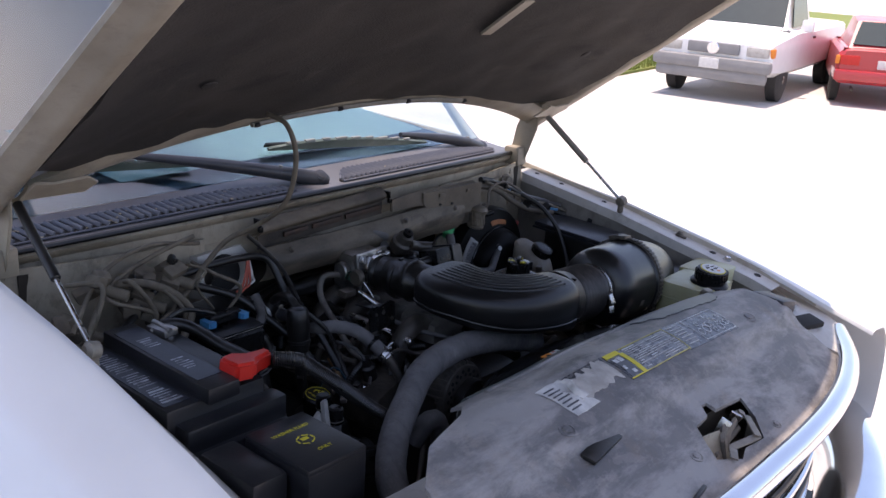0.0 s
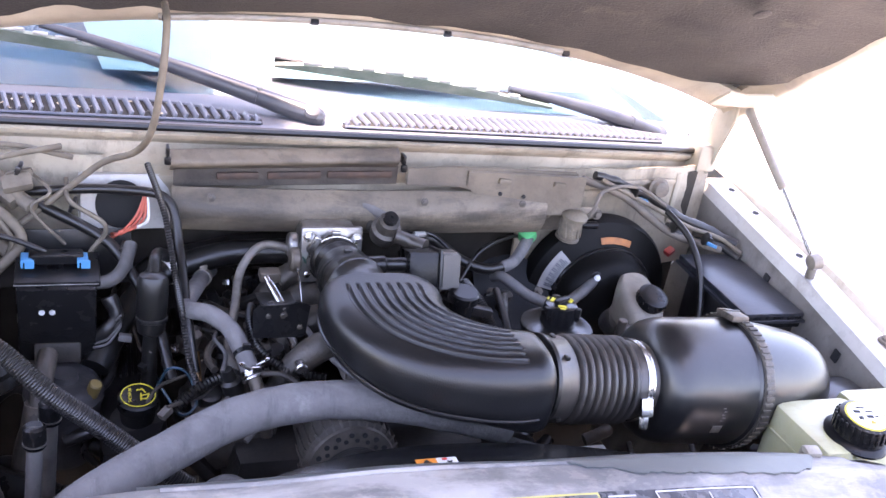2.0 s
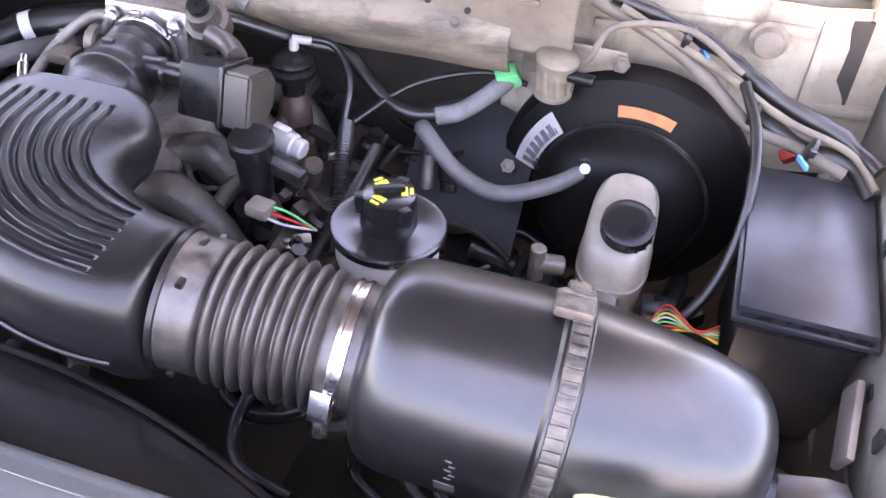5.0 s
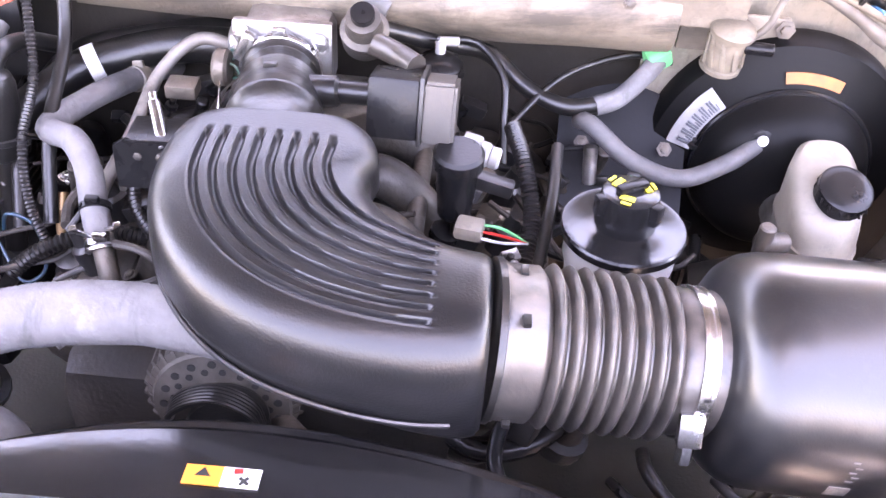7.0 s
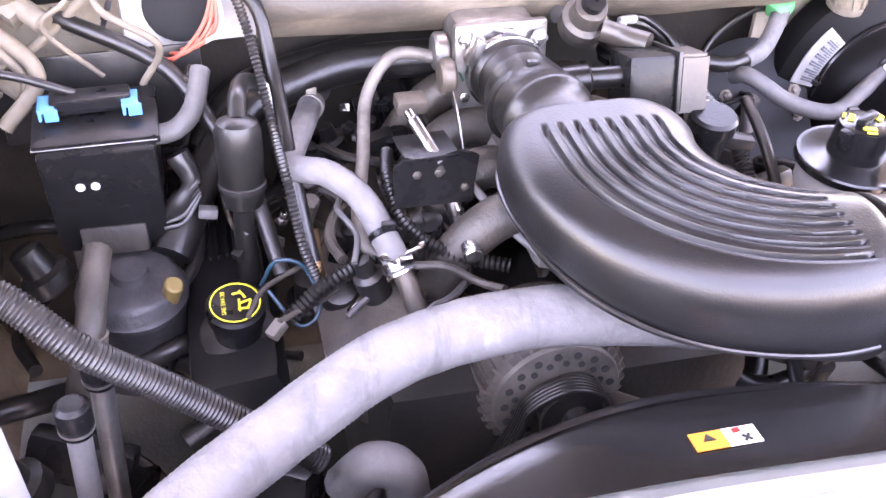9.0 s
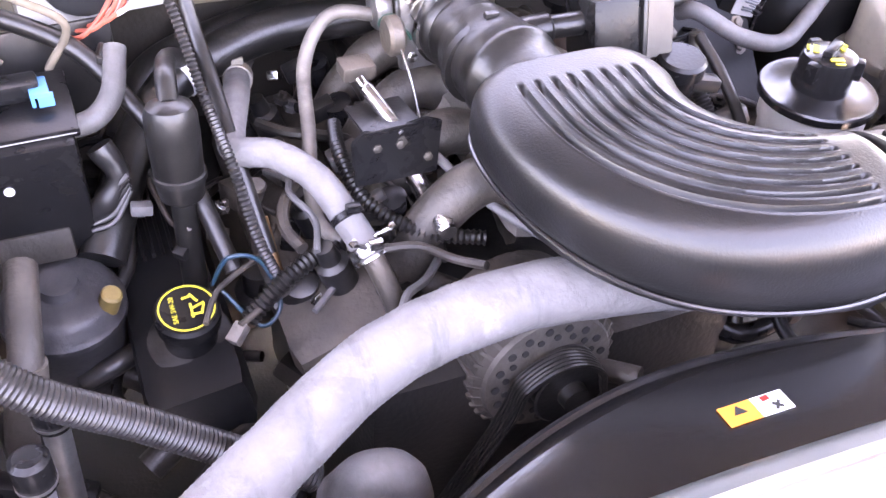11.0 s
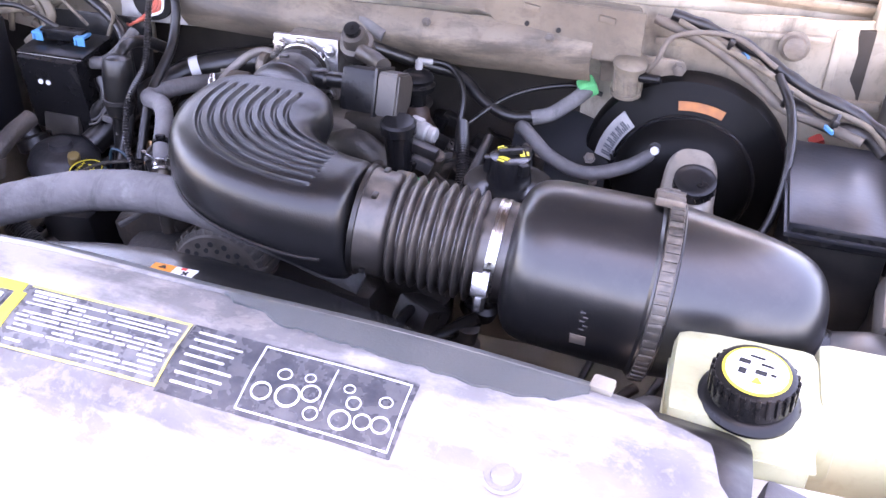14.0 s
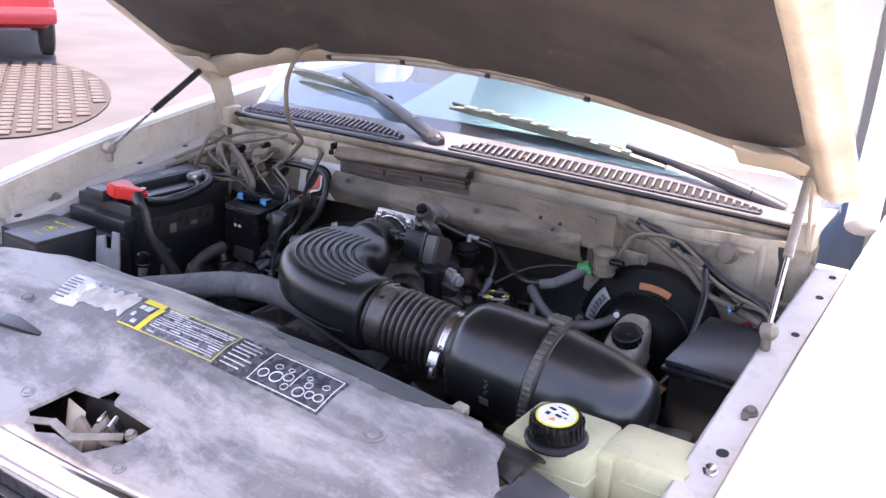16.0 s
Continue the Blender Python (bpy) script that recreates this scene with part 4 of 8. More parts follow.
def lettering(words, size, m, mat, parent, name="lettering"):
    c = bpy.data.curves.new(name, "FONT")
    c.body, c.size, c.extrude = words, size, 0.0002
    c.align_x, c.align_y = "CENTER", "CENTER"
    tmp = bpy.data.objects.new(name, c)
    scene.collection.objects.link(tmp)
    bpy.context.view_layer.update()
    me = bpy.data.meshes.new_from_object(tmp.evaluated_get(bpy.context.evaluated_depsgraph_get()))
    bpy.data.objects.remove(tmp)
    me.transform(m)
    me.materials.clear()
    me.materials.append(mat)
    ob = new(name, me)
    ob.parent = parent
    if parent.type == "EMPTY":
        ob.matrix_parent_inverse = Matrix.Translation(-parent.location)
    return ob


def flat(bm, outline, m, off=0.0006):
    prism(bm, outline, m, off, 0)


# ---- cowl vents and wipers ----
SLATM = material("blue_grey_vent_plastic", (0.075, 0.085, 0.115), 0.4, second=(0.12, 0.125, 0.145), scale=14, amount=0.7, bump=0.1, dust=0.2, dust_color=(0.24, 0.225, 0.2))
LITTER = material("dry_leaf_litter", (0.42, 0.36, 0.26), 0.8, second=(0.24, 0.18, 0.11), scale=60, amount=0.8)


def vent(x0, x1, count, blunt):
    def taper(u):
        return max(0.15, math.sin(math.pi * min(1.0, 0.5 * u / blunt)) if u < blunt else 1.0) * max(0.2, 1.0 - 0.75 * max(0.0, (u - 0.72) / 0.28) ** 1.5)

    def on(x, f, up):
        y, z = lip(x)
        return Vector((x, y + 0.022 + f, z + 0.009 + 0.15 * f + up))
    # flat dark sheet on the cowl paints the depth of the inlet
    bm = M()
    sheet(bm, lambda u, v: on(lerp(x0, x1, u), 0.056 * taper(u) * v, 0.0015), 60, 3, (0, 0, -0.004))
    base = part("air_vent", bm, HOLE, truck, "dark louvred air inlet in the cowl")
    me = None
    for i in range(count):
        u = (i + 0.5) / count
        x = lerp(x0, x1, u)
        if me is None:
            bm = M()
            box(bm, (0, 0, 0), (0.0042, 0.052, 0.0085), (0, 24, 0), 0.0012)
            ob = part("slat", bm, SLATM, base)
            me = ob.data
        else:
            ob = new("slat", me)
            ob.parent = base
        k = taper(u)
        ob.matrix_basis = pose(*on(x, 0.028 * k, 0.0055), 8, 0, 12 + random.uniform(-1.5, 1.5)) @ Matrix.Diagonal((1, k, 1, 1))
    for e in (0.0, 1.0):
        bm = M()
        tube(bm, [on(lerp(x0, x1, u), 0.056 * taper(u) * e + (0.001 if e else -0.001), 0.003) for u in (0.004, 0.03, 0.07, 0.15, 0.3, 0.5, 0.7, 0.8, 0.9, 0.996)], 0.0022, 6, 4)
        part("vent_rim", bm, SLATM, base)
    bits = M()
    for _ in range(26 if x0 < -0.1 else 10):
        u = random.uniform(0.05, 0.8 if x0 < -0.1 else 0.4)
        p = on(lerp(x0, x1, u), 0.05 * taper(u) * random.random(), 0.006)
        box(bits, p, (random.uniform(0.003, 0.009), random.uniform(0.002, 0.004), 0.0008), (random.uniform(-25, 25), random.uniform(-25, 25), random.uniform(0, 180)), 0)
    tagged(part("leaf_litter", bits, LITTER, base, "dry plant litter caught in the slats"), kind="stuff")


vent(-0.005, 0.63, 42, 0.10)
vent(-0.69, -0.13, 36, 0.05)


WIPERGREY = material("weathered_wiper_paint", (0.024, 0.027, 0.034), 0.36, second=(0.045, 0.047, 0.053), scale=20, amount=0.7, bump=0.1)
WIPERPALE = material("worn_wiper_blade", (0.3, 0.3, 0.27), 0.35, second=(0.12, 0.12, 0.11), scale=30, amount=0.8, bump=0.2)
WIPERGREEN = material("faded_green_blade", (0.07, 0.10, 0.08), 0.35, second=(0.15, 0.18, 0.155), scale=24, amount=0.8, bump=0.15)


def wiper(pivot, knee, tip, blade):
    w = thing("wiper", pivot, "black windscreen wiper with a worn blade", "wiper", "windscreen wipers")
    p, q, e = Vector(pivot), Vector(knee), Vector(tip)
    d = (q - p).normalized()
    bm = M()
    tube(bm, [p - d * 0.006, p + d * 0.004, p.lerp(q, 0.3), p.lerp(q, 0.7), q], (0.010, 0.0155, 0.0165, 0.0155, 0.014), 14)
    head = part("arm_head", bm, WIPERGREY, w)
    bm = M()
    lathe(bm, [(0, 0.0145), (0.006, 0.0145), (0.010, 0.011), (0.011, 0.004)], p + d * 0.016 + Vector((0, -0.004, 0.005)), (0.0, -0.6, 0.8), 20)
    part("pivot_cap", bm, WIPERGREY, head)
    bm = M()
    rod(bm, q + Vector((0, 0, -0.012)), q + Vector((0, -0.004, 0.017)), 0.0045)
    part("hinge_pin", bm, WIPERPALE, head)
    bm = M()
    tube(bm, [q, q.lerp(e, 0.35) + Vector((0, 0, 0.003)), q.lerp(e, 0.7) + Vector((0, 0, 0.003)), e], (0.0145, 0.0125, 0.0085, 0.006), 12)
    part("arm", bm, WIPERGREY, w)
    a, b = Vector(blade[0]), Vector(blade[1])
    d = (b - a).normalized()
    n = Vector((0, -0.66, 0.75))
    across = d.cross(n)
    bm = M()
    sheet(bm, lambda u, v: a.lerp(b, u) + n * (0.006 + (0.006 + 0.024 * math.sin(math.pi * u ** 0.8)) * v), 24, 2, across * 0.006)
    part("blade_holder", bm, WIPERGREEN, w)
    bm = M()
    sheet(bm, lambda u, v: a.lerp(b, u) + n * (0.012 * v) - across * 0.012, 20, 1, across * 0.004)
    part("blade_rubber", bm, RUBBER, w)
    for k in range(9):
        bm = M()
        f = 0.12 + 0.09 * k
        box(bm, a.lerp(b, f) + n * (0.0125 + 0.024 * math.sin(math.pi * f ** 0.8)), (0.034 - 0.006 * (k % 3), 0.009, 0.005), (0, 0, math.degrees(math.atan2(d.y, d.x))), 0.002)
        part("blade_claw", bm, WIPERPALE, w)


wiper((-0.038, 0.272, 1.216), (-0.131, 0.311, 1.236), (-0.452, 0.456, 1.290), ((-0.686, 0.528, 1.258), (-0.274, 0.411, 1.250)))
wiper((0.678, 0.408, 1.170), (0.591, 0.400, 1.200), (0.33, 0.402, 1.250), ((-0.095, 0.401, 1.262), (0.417, 0.401, 1.218)))

# ---- firewall fittings ----
shield = thing("heat_shield", (0.0, 0.2, 1.07), "dusty beige rounded heat shield across the firewall", "heat shield")
bm = M()
sheet(bm, lambda u, v: (lerp(-0.265, 0.345, u), 0.222 - 0.048 * math.sin(math.pi * min(1, v * 0.62 + 0.2)) + 0.012 * (lerp(-0.265, 0.345, u) / 0.3) ** 2 + 0.0025 * noise.noise(Vector((u * 9, v * 3, 2))),
                        lerp(1.124 + 0.008 * u, 1.055, v) - 0.006 * max(0, u - 0.6)), 50, 14, (0, 0.004, 0))
part("shield_panel", bm, SHIELDM, shield)
for x in (-0.21, 0.12, 0.29):
    bolt(shield, (x, 0.178, 1.118), (0, -1, 0.2), 0.004, IRON)
plate = thing("mounting_plate", (0.30, 0.2, 1.09), "dusty steel plate with four small holes", "mounting plate")
bm = M()
prism(bm, [(-0.095, 0.045), (0.12, 0.04), (0.12, -0.03), (-0.04, -0.03), (-0.055, -0.005), (-0.08, 0.005), (-0.095, 0.02)], pose(0.29, 0.202, 1.12, 90, 0, 0), 0.006, 0.0015)
pl = part("steel_plate", bm, BRACEM, plate)
for x, z in ((0.255, 1.128), (0.298, 1.124), (0.238, 1.108), (0.303, 1.104)):
    bm = M()
    lathe(bm, [(0, 0.0035), (0.002, 0.0035)], (x, 0.1955, z), (0, -1, 0), 10)
    part("hole", bm, HOLE, pl)
brace = thing("cowl_brace", (0.2, 0.2, 1.12), "dusty brown stamped brace below the cowl lip", "brace")
bm = M()
prism(bm, [(-0.105, 0.020), (-0.02, 0.024), (0.10, 0.020), (0.205, 0.016), (0.215, -0.006), (0.16, -0.012), (0.13, -0.022), (0.02, -0.020), (-0.01, -0.010), (-0.105, -0.008)], pose(0.195, 0.207, 1.146, 84, 0, 3), 0.007, 0.002)
part("stamped_panel", bm, BRACEM, brace)
for x, z in ((0.26, 1.150), (0.36, 1.146)):
    bm = M()
    box(bm, (x, 0.196, z), (0.022, 0.008, 0.009), (0, 8, 3), 0.002)
    part("folded_tab", bm, BRACEM, brace)
bm = M()
sheet(bm, lambda u, v: (lerp(-0.268, 0.078, u), 0.226 - 0.026 * math.sin(math.pi * lerp(0.1, 0.95, v)) + 0.002 * noise.noise(Vector((u * 8, v * 2, 4))), lerp(1.176, 1.143, v) + 0.016 * u), 40, 10, (0, 0.003, 0))
part("rolled_channel", bm, SHIELDM, brace, "baked brown rolled channel above the heat shield")
# dark strip paints the shade of the gap above the shield
bm = M()
sheet(bm, lambda u, v: (lerp(-0.262, 0.082, u), 0.217, lerp(1.148, 1.118, v) + 0.014 * u), 20, 2, (0, 0.002, 0))
part("dark_recess", bm, GRIME, brace, "dark strip put in for the shade below the rolled channel")
for u0, u1 in ((0.18, 0.36), (0.40, 0.64), (0.67, 0.97)):
    bm = M()
    box(bm, (lerp(-0.262, 0.082, (u0 + u1) / 2), 0.214, 1.136 + 0.007 * (u0 + u1)), (0.344 * (u1 - u0), 0.006, 0.011), (0, -2.3, 0), 0.002)
    part("spacer_block", bm, RUST, brace)
for x in (0.085, -0.272):
    clip = thing("wiring_clip", (x, 0.19, 1.165), "small black plastic clip on the cowl", "clip", "clips on the cowl")
    bm = M()
    box(bm, (x, 0.206, 1.178), (0.005, 0.02, 0.016), (0, 0, 0), 0.002)
    box(bm, (x, 0.197, 1.166), (0.010, 0.008, 0.012), (0, 0, 0), 0.003)
    part("clip_body", bm, BLACK, clip)
access = thing("access_plate", (-0.33, 0.24, 1.04), "pale metal plate with a dark opening and red wires", "access plate")
bm = M()
box(bm, (-0.33, 0.262, 1.08), (0.13, 0.06, 0.085), (-10, 0, 6), 0.004)
ac = part("plate_panel", bm, RAILPAINT, access)
bm = M()
lathe(bm, [(0, 0.036), (0.006, 0.036), (0.008, 0.03)], (-0.335, 0.232, 1.083), (0, -1, 0.2), 24)
part("opening", bm, HOLE, ac)
for k in range(4):
    bm = M()
    tube(bm, [(-0.37 + 0.01 * k, 0.20, 1.05), (-0.345 + 0.012 * k, 0.175, 1.055 + 0.006 * k), (-0.315 + 0.006 * k, 0.19, 1.08), (-0.30, 0.2, 1.12)], 0.0022, 6)
    part("wire", bm, material("red_wire", (0.5, 0.1, 0.06), 0.5) if k < 3 else WHITEP, ac)

# lines over the firewall on the passenger side
hose_thing("coolant_line", "dusty beige pipe along the firewall", [(-0.70, 0.10, 1.07), (-0.60, 0.19, 1.125), (-0.50, 0.215, 1.155), (-0.415, 0.21, 1.178)], 0.0044, DUSTY)
hose_thing("coolant_line", "dusty beige pipe along the firewall", [(-0.70, 0.13, 1.09), (-0.60, 0.21, 1.145), (-0.50, 0.23, 1.17), (-0.40, 0.215, 1.160)], 0.0040, DUSTY)
hose_thing("washer_hose", "thin grey washer hose looping down from the hood", [(-0.285, 0.160, 1.398), (-0.285, 0.105, 1.385), (-0.290, 0.075, 1.33), (-0.300, 0.09, 1.25), (-0.318, 0.15, 1.195), (-0.36, 0.185, 1.165), (-0.41, 0.19, 1.12), (-0.48, 0.17, 1.07), (-0.56, 0.12, 1.065)], 0.0048, DUSTY)
hose_thing("wiring_harness", "taped black wiring harness", [(-0.60, 0.16, 1.05), (-0.50, 0.20, 1.10), (-0.43, 0.20, 1.115), (-0.33, 0.195, 1.12), (-0.27, 0.18, 1.11), (-0.255, 0.14, 1.05), (-0.25, 0.06, 1.0), (-0.24, 0.0, 0.93)], 0.007, RUBBER, category="wiring")
hose_thing("wiring_harness", "taped black wiring harness", [(-0.45, 0.19, 1.10), (-0.36, 0.16, 1.06), (-0.32, 0.12, 1.02), (-0.29, 0.07, 0.98), (-0.27, 0.0, 0.92)], 0.008, RUBBER, category="wiring")
hose_thing("air_line", "thin corrugated grey air line", [(-0.30, 0.20, 1.16), (-0.278, 0.13, 1.11), (-0.265, 0.08, 1.04), (-0.258, 0.02, 1.01), (-0.25, -0.01, 0.96), (-0.235, -0.02, 0.91)], 0.0043, LOOM, 10, 0.0016, 0.004)
for k, (px, pz) in enumerate(((-0.62, 1.13), (-0.55, 1.09), (-0.49, 1.12), (-0.66, 1.06), (-0.52, 1.05))):
    bm = M()
    c = thing("dusty_connector", (px, 0.2, pz - 0.02), "dust-covered plastic connector block", "connector", "connectors on the firewall")
    lump = random.Random(40 + k)
    for q in range(5):
        box(bm, (px + lump.uniform(-0.03, 0.03), 0.215 + lump.uniform(-0.03, 0.015), pz + lump.uniform(-0.018, 0.018)), (lump.uniform(0.018, 0.05), lump.uniform(0.018, 0.04), lump.uniform(0.012, 0.026)), (lump.uniform(-30, 30), lump.uniform(-30, 30), lump.uniform(0, 90)), 0.005)
    rod(bm, (px, 0.2, pz), (px + 0.04, 0.16, pz - 0.015), 0.010)
    part("connector_body", bm, DUSTY, c)
for k in range(6):
    wild = random.Random(70 + k)
    px, pz = -0.66 + 0.05 * k, 1.135 - 0.012 * (k % 4)
    hose_thing("dusty_cable", "thin dust-caked cable tangled by the firewall", [(px, 0.225, pz), (px + wild.uniform(-0.02, 0.04), 0.175 - wild.uniform(0, 0.03), pz + wild.uniform(-0.01, 0.03)), (px + wild.uniform(0.0, 0.07), 0.15, pz - wild.uniform(0.02, 0.05)), (px + wild.uniform(-0.02, 0.06), 0.16, pz - 0.085)], wild.choice((0.0025, 0.0035, 0.0045)), DUSTY, 8, category="cable", group="cables by the firewall")
ac_line = hose_thing("coolant_line", "thick dusty aluminium air conditioning line", [(-0.62, 0.24, 1.11), (-0.56, 0.18, 1.13), (-0.50, 0.16, 1.105), (-0.465, 0.15, 1.06), (-0.50, 0.13, 1.02)], 0.0075, DUSTY)

# driver side harness, pipes and servo on the firewall
hose_thing("wiring_harness", "dusty black wiring harness strapped along the firewall", [(0.44, 0.225, 1.155), (0.50, 0.225, 1.14), (0.56, 0.225, 1.115), (0.62, 0.21, 1.085), (0.69, 0.20, 1.062), (0.728, 0.17, 1.05)], 0.0080, BLACKD, wobble=0.5, category="wiring")
hose_thing("brake_line", "thin cream painted line beside the harness", [(0.45, 0.215, 1.150), (0.51, 0.21, 1.125), (0.57, 0.205, 1.10), (0.63, 0.19, 1.075), (0.70, 0.185, 1.055), (0.728, 0.15, 1.04)], 0.0042, DUSTY)
hose_thing("wiring_harness", "dusty wiring harness strapped along the firewall", [(0.42, 0.23, 1.145), (0.49, 0.215, 1.125), (0.55, 0.21, 1.09), (0.60, 0.19, 1.06), (0.65, 0.19, 1.047), (0.70, 0.175, 1.036)], 0.0070, PIPE, wobble=0.25, category="wiring")
hose_thing("brake_line", "thin bent steel brake line", [(0.41, 0.20, 1.07), (0.43, 0.19, 1.10), (0.45, 0.20, 1.135), (0.52, 0.21, 1.14), (0.58, 0.2, 1.11)], 0.0035, PIPE)
hose_thing("black_hose", "slim black hose dropping past the booster", [(0.585, 0.20, 1.10), (0.605, 0.15, 1.075), (0.612, 0.10, 1.03), (0.603, 0.06, 0.97), (0.575, 0.03, 0.925), (0.545, 0.03, 0.90)], 0.0058, RUBBER)
servo = thing("vacuum_servo", (0.40, 0.21, 1.03), "dusty round vacuum servo on a bracket", "servo")
bm = M()
lathe(bm, [(0, 0.016), (0.003, 0.021), (0.007, 0.021), (0.008, 0.0185), (0.042, 0.0185), (0.043, 0.022), (0.049, 0.023), (0.053, 0.020), (0.056, 0.010)], (0.396, 0.198, 1.046), (0.05, -0.15, 1), 32)
part("servo_body", bm, BRACEM, servo, "dusty pale metal canister")
for k in range(10):
    a = 2 * math.pi * k / 10
    bm = M()
    box(bm, (0.3972 + 0.019 * math.cos(a), 0.195 + 0.019 * math.sin(a), 1.071), (0.003, 0.005, 0.032), (8, 0, math.degrees(a)), 0.001)
    part("servo_rib", bm, BRACEM, servo)
bm = M()
box(bm, (0.41, 0.232, 1.07), (0.11, 0.006, 0.045), (5, 0, 0), 0.003)
part("servo_bracket", bm, BAYPAINT, servo)
bm = M()
rod(bm, (0.412, 0.186, 1.078), (0.440, 0.180, 1.080), 0.0065)
part("servo_port", bm, BLACK, servo)
for x in (0.37, 0.452):
    bolt(servo, (x - 0.008 if x < 0.4 else x + 0.008, 0.224, 1.082), (0, -1, 0.1), 0.006, PIPE)
for (px, py, pz, mt, lb) in ((0.340, 0.235, 1.034, GREENP, "bright green vacuum fitting"), (0.656, 0.262, 0.992, DARKRED, "small dark red plastic connector"), (0.652, 0.140, 1.062, BLUEP, "bright blue plastic cable tie"), (0.54, 0.215, 1.115, BLUEP, "small blue tape on harness")):
    f = thing("fitting", (px, py, pz - 0.01), lb, "fitting")
    bm = M()
    if mt is BLUEP:
        box(bm, (px, py, pz), (0.004, 0.02, 0.006), (0, 0, 25), 0.0015)
    else:
        box(bm, (px, py, pz), (0.026 if mt is GREENP else 0.020, 0.024 if mt is GREENP else 0.016, 0.022 if mt is GREENP else 0.012), (15, -25, 20), 0.005)
    part("fitting_body", bm, mt, f)

# booster details
def ring_patch(bm, c, r0, r1, a0, a1, y0, y1, thick=0.0012):
    sheet(bm, lambda u, v: (c[0] + lerp(r0, r1, v) * math.cos(radians(lerp(a0, a1, u))), lerp(y0, y1, v), c[1] + lerp(r0, r1, v) * math.sin(radians(lerp(a0, a1, u)))), 16, 2, (0, -thick, 0))


BC = (0.487, 0.932)
bm = M()
ring_patch(bm, BC, 0.100, 0.124, 136, 172, 0.1985, 0.2085)
lab = part("label", bm, PALEPLASTIC, boost, "grey sticker with bar marks")
for k in range(18):
    bm = M()
    a = 139 + 1.7 * k
    ring_patch(bm, BC, 0.103, 0.109 + 0.007 * (k % 3 > 0), a, a + 0.8, 0.1985, 0.2030, 0.0022)
    part("bar", bm, DARKP, lab)
bm = M()
ring_patch(bm, BC, 0.104, 0.115, 68, 100, 0.1998, 0.2043)
part("label", bm, ORANGED, boost, "worn orange sticker")
bm = M()
lathe(bm, [(0, 0.014), (0.012, 0.014), (0.014, 0.011), (0.022, 0.011), (0.023, 0.006)], (0.452, 0.178, 0.985), (-0.15, -1, 0.25), 20)
vl = part("check_valve", bm, BLACK, boost)
bm = M()
lathe(bm, [(0, 0.006), (0.003, 0.005)], (0.4485, 0.155, 0.991), (-0.15, -1, 0.25), 14)
part("valve_cap", bm, WHITEP, vl)
hose_thing("vacuum_hose", "dusty grey vacuum hose to the brake booster", [(0.446, 0.160, 0.983), (0.415, 0.145, 0.966), (0.365, 0.120, 0.960), (0.315, 0.13, 0.97), (0.272, 0.155, 0.993), (0.262, 0.175, 0.985)], 0.0095, GREYHOSE, wobble=0.05)
hose_thing("vacuum_hose", "black vacuum hose with a pale end", [(0.03, 0.155, 1.085), (0.11, 0.195, 1.05), (0.159, 0.211, 1.035), (0.203, 0.19, 1.01), (0.245, 0.175, 1.0), (0.291, 0.185, 1.003)], 0.009, RUBBER, wobble=0.05)
hose_thing("vacuum_hose", "pale dusty rubber hose end at a green fitting", [(0.275, 0.18, 1.0), (0.300, 0.19, 1.006), (0.325, 0.213, 1.02), (0.345, 0.238, 1.034)], 0.0105, HOSEPALE, wobble=0.05)
hose_thing("vacuum_hose", "thin black vacuum line", [(0.115, 0.185, 1.06), (0.15, 0.195, 1.052), (0.178, 0.17, 1.03), (0.182, 0.14, 0.99), (0.185, 0.12, 0.96)], 0.004, RUBBER)
hose_thing("brake_line", "thin black line behind the engine", [(0.19, 0.15, 0.99), (0.24, 0.20, 1.02), (0.31, 0.24, 1.03), (0.36, 0.25, 1.02)], 0.0035, RUBBER)

# master cylinder under the reservoir
bm = M()
rod(bm, (0.49, 0.15, 0.915), (0.49, -0.02, 0.905), 0.026)
box(bm, (0.49, 0.05, 0.915), (0.05, 0.12, 0.045), (0, 0, 0), 0.012)
part("master_cylinder", bm, ALU, mc)
bm = M()
rod(bm, (0.455, 0.03, 0.96), (0.425, 0.02, 0.965), 0.010)
rod(bm, (0.43, 0.02, 0.945), (0.43, 0.02, 0.985), 0.008)
part("brake_fitting", bm, IRON, mc)
bm = M()
box(bm, (0.553, 0.035, 0.925), (0.035, 0.03, 0.022), (0, 0, 0), 0.004)
part("level_switch", bm, BLACK, mc)
for k in range(16):
    a = 2 * math.pi * k / 16
    bm = M()
    q = frame_of((0.05, -0.40, 1))
    box(bm, Vector((0.506, 0.070, 0.989)) + q[0] * 0.0085 + (q[1] * math.cos(a) + q[2] * math.sin(a)) * 0.0255, (0.002, 0.0025, 0.010), (20, 0, math.degrees(a)), 0.0005)
    part("grip_rib", bm, BLACK, mc.children[1])

# steering reservoir lid print
lid = ps.children[1]
for a in (20, 140, 250):
    bm = M()
    c, s = math.cos(radians(a)), math.sin(radians(a))
    box(bm, (0.290 + 0.014 * c, -0.018 + 0.014 * s, 1.0405), (0.013, 0.006, 0.0012), (0, 0, a + 90), 0.0003)
    box(bm, (0.290 + 0.0205 * c, -0.018 + 0.022 * s, 1.0405), (0.009, 0.003, 0.0012), (0, 0, a + 90), 0.0003)
    part("print", bm, YELLOW, lid)
bm = M()
box(bm, (0.290, -0.018, 1.043), (0.030, 0.010, 0.008), (0, 0, 30), 0.003)
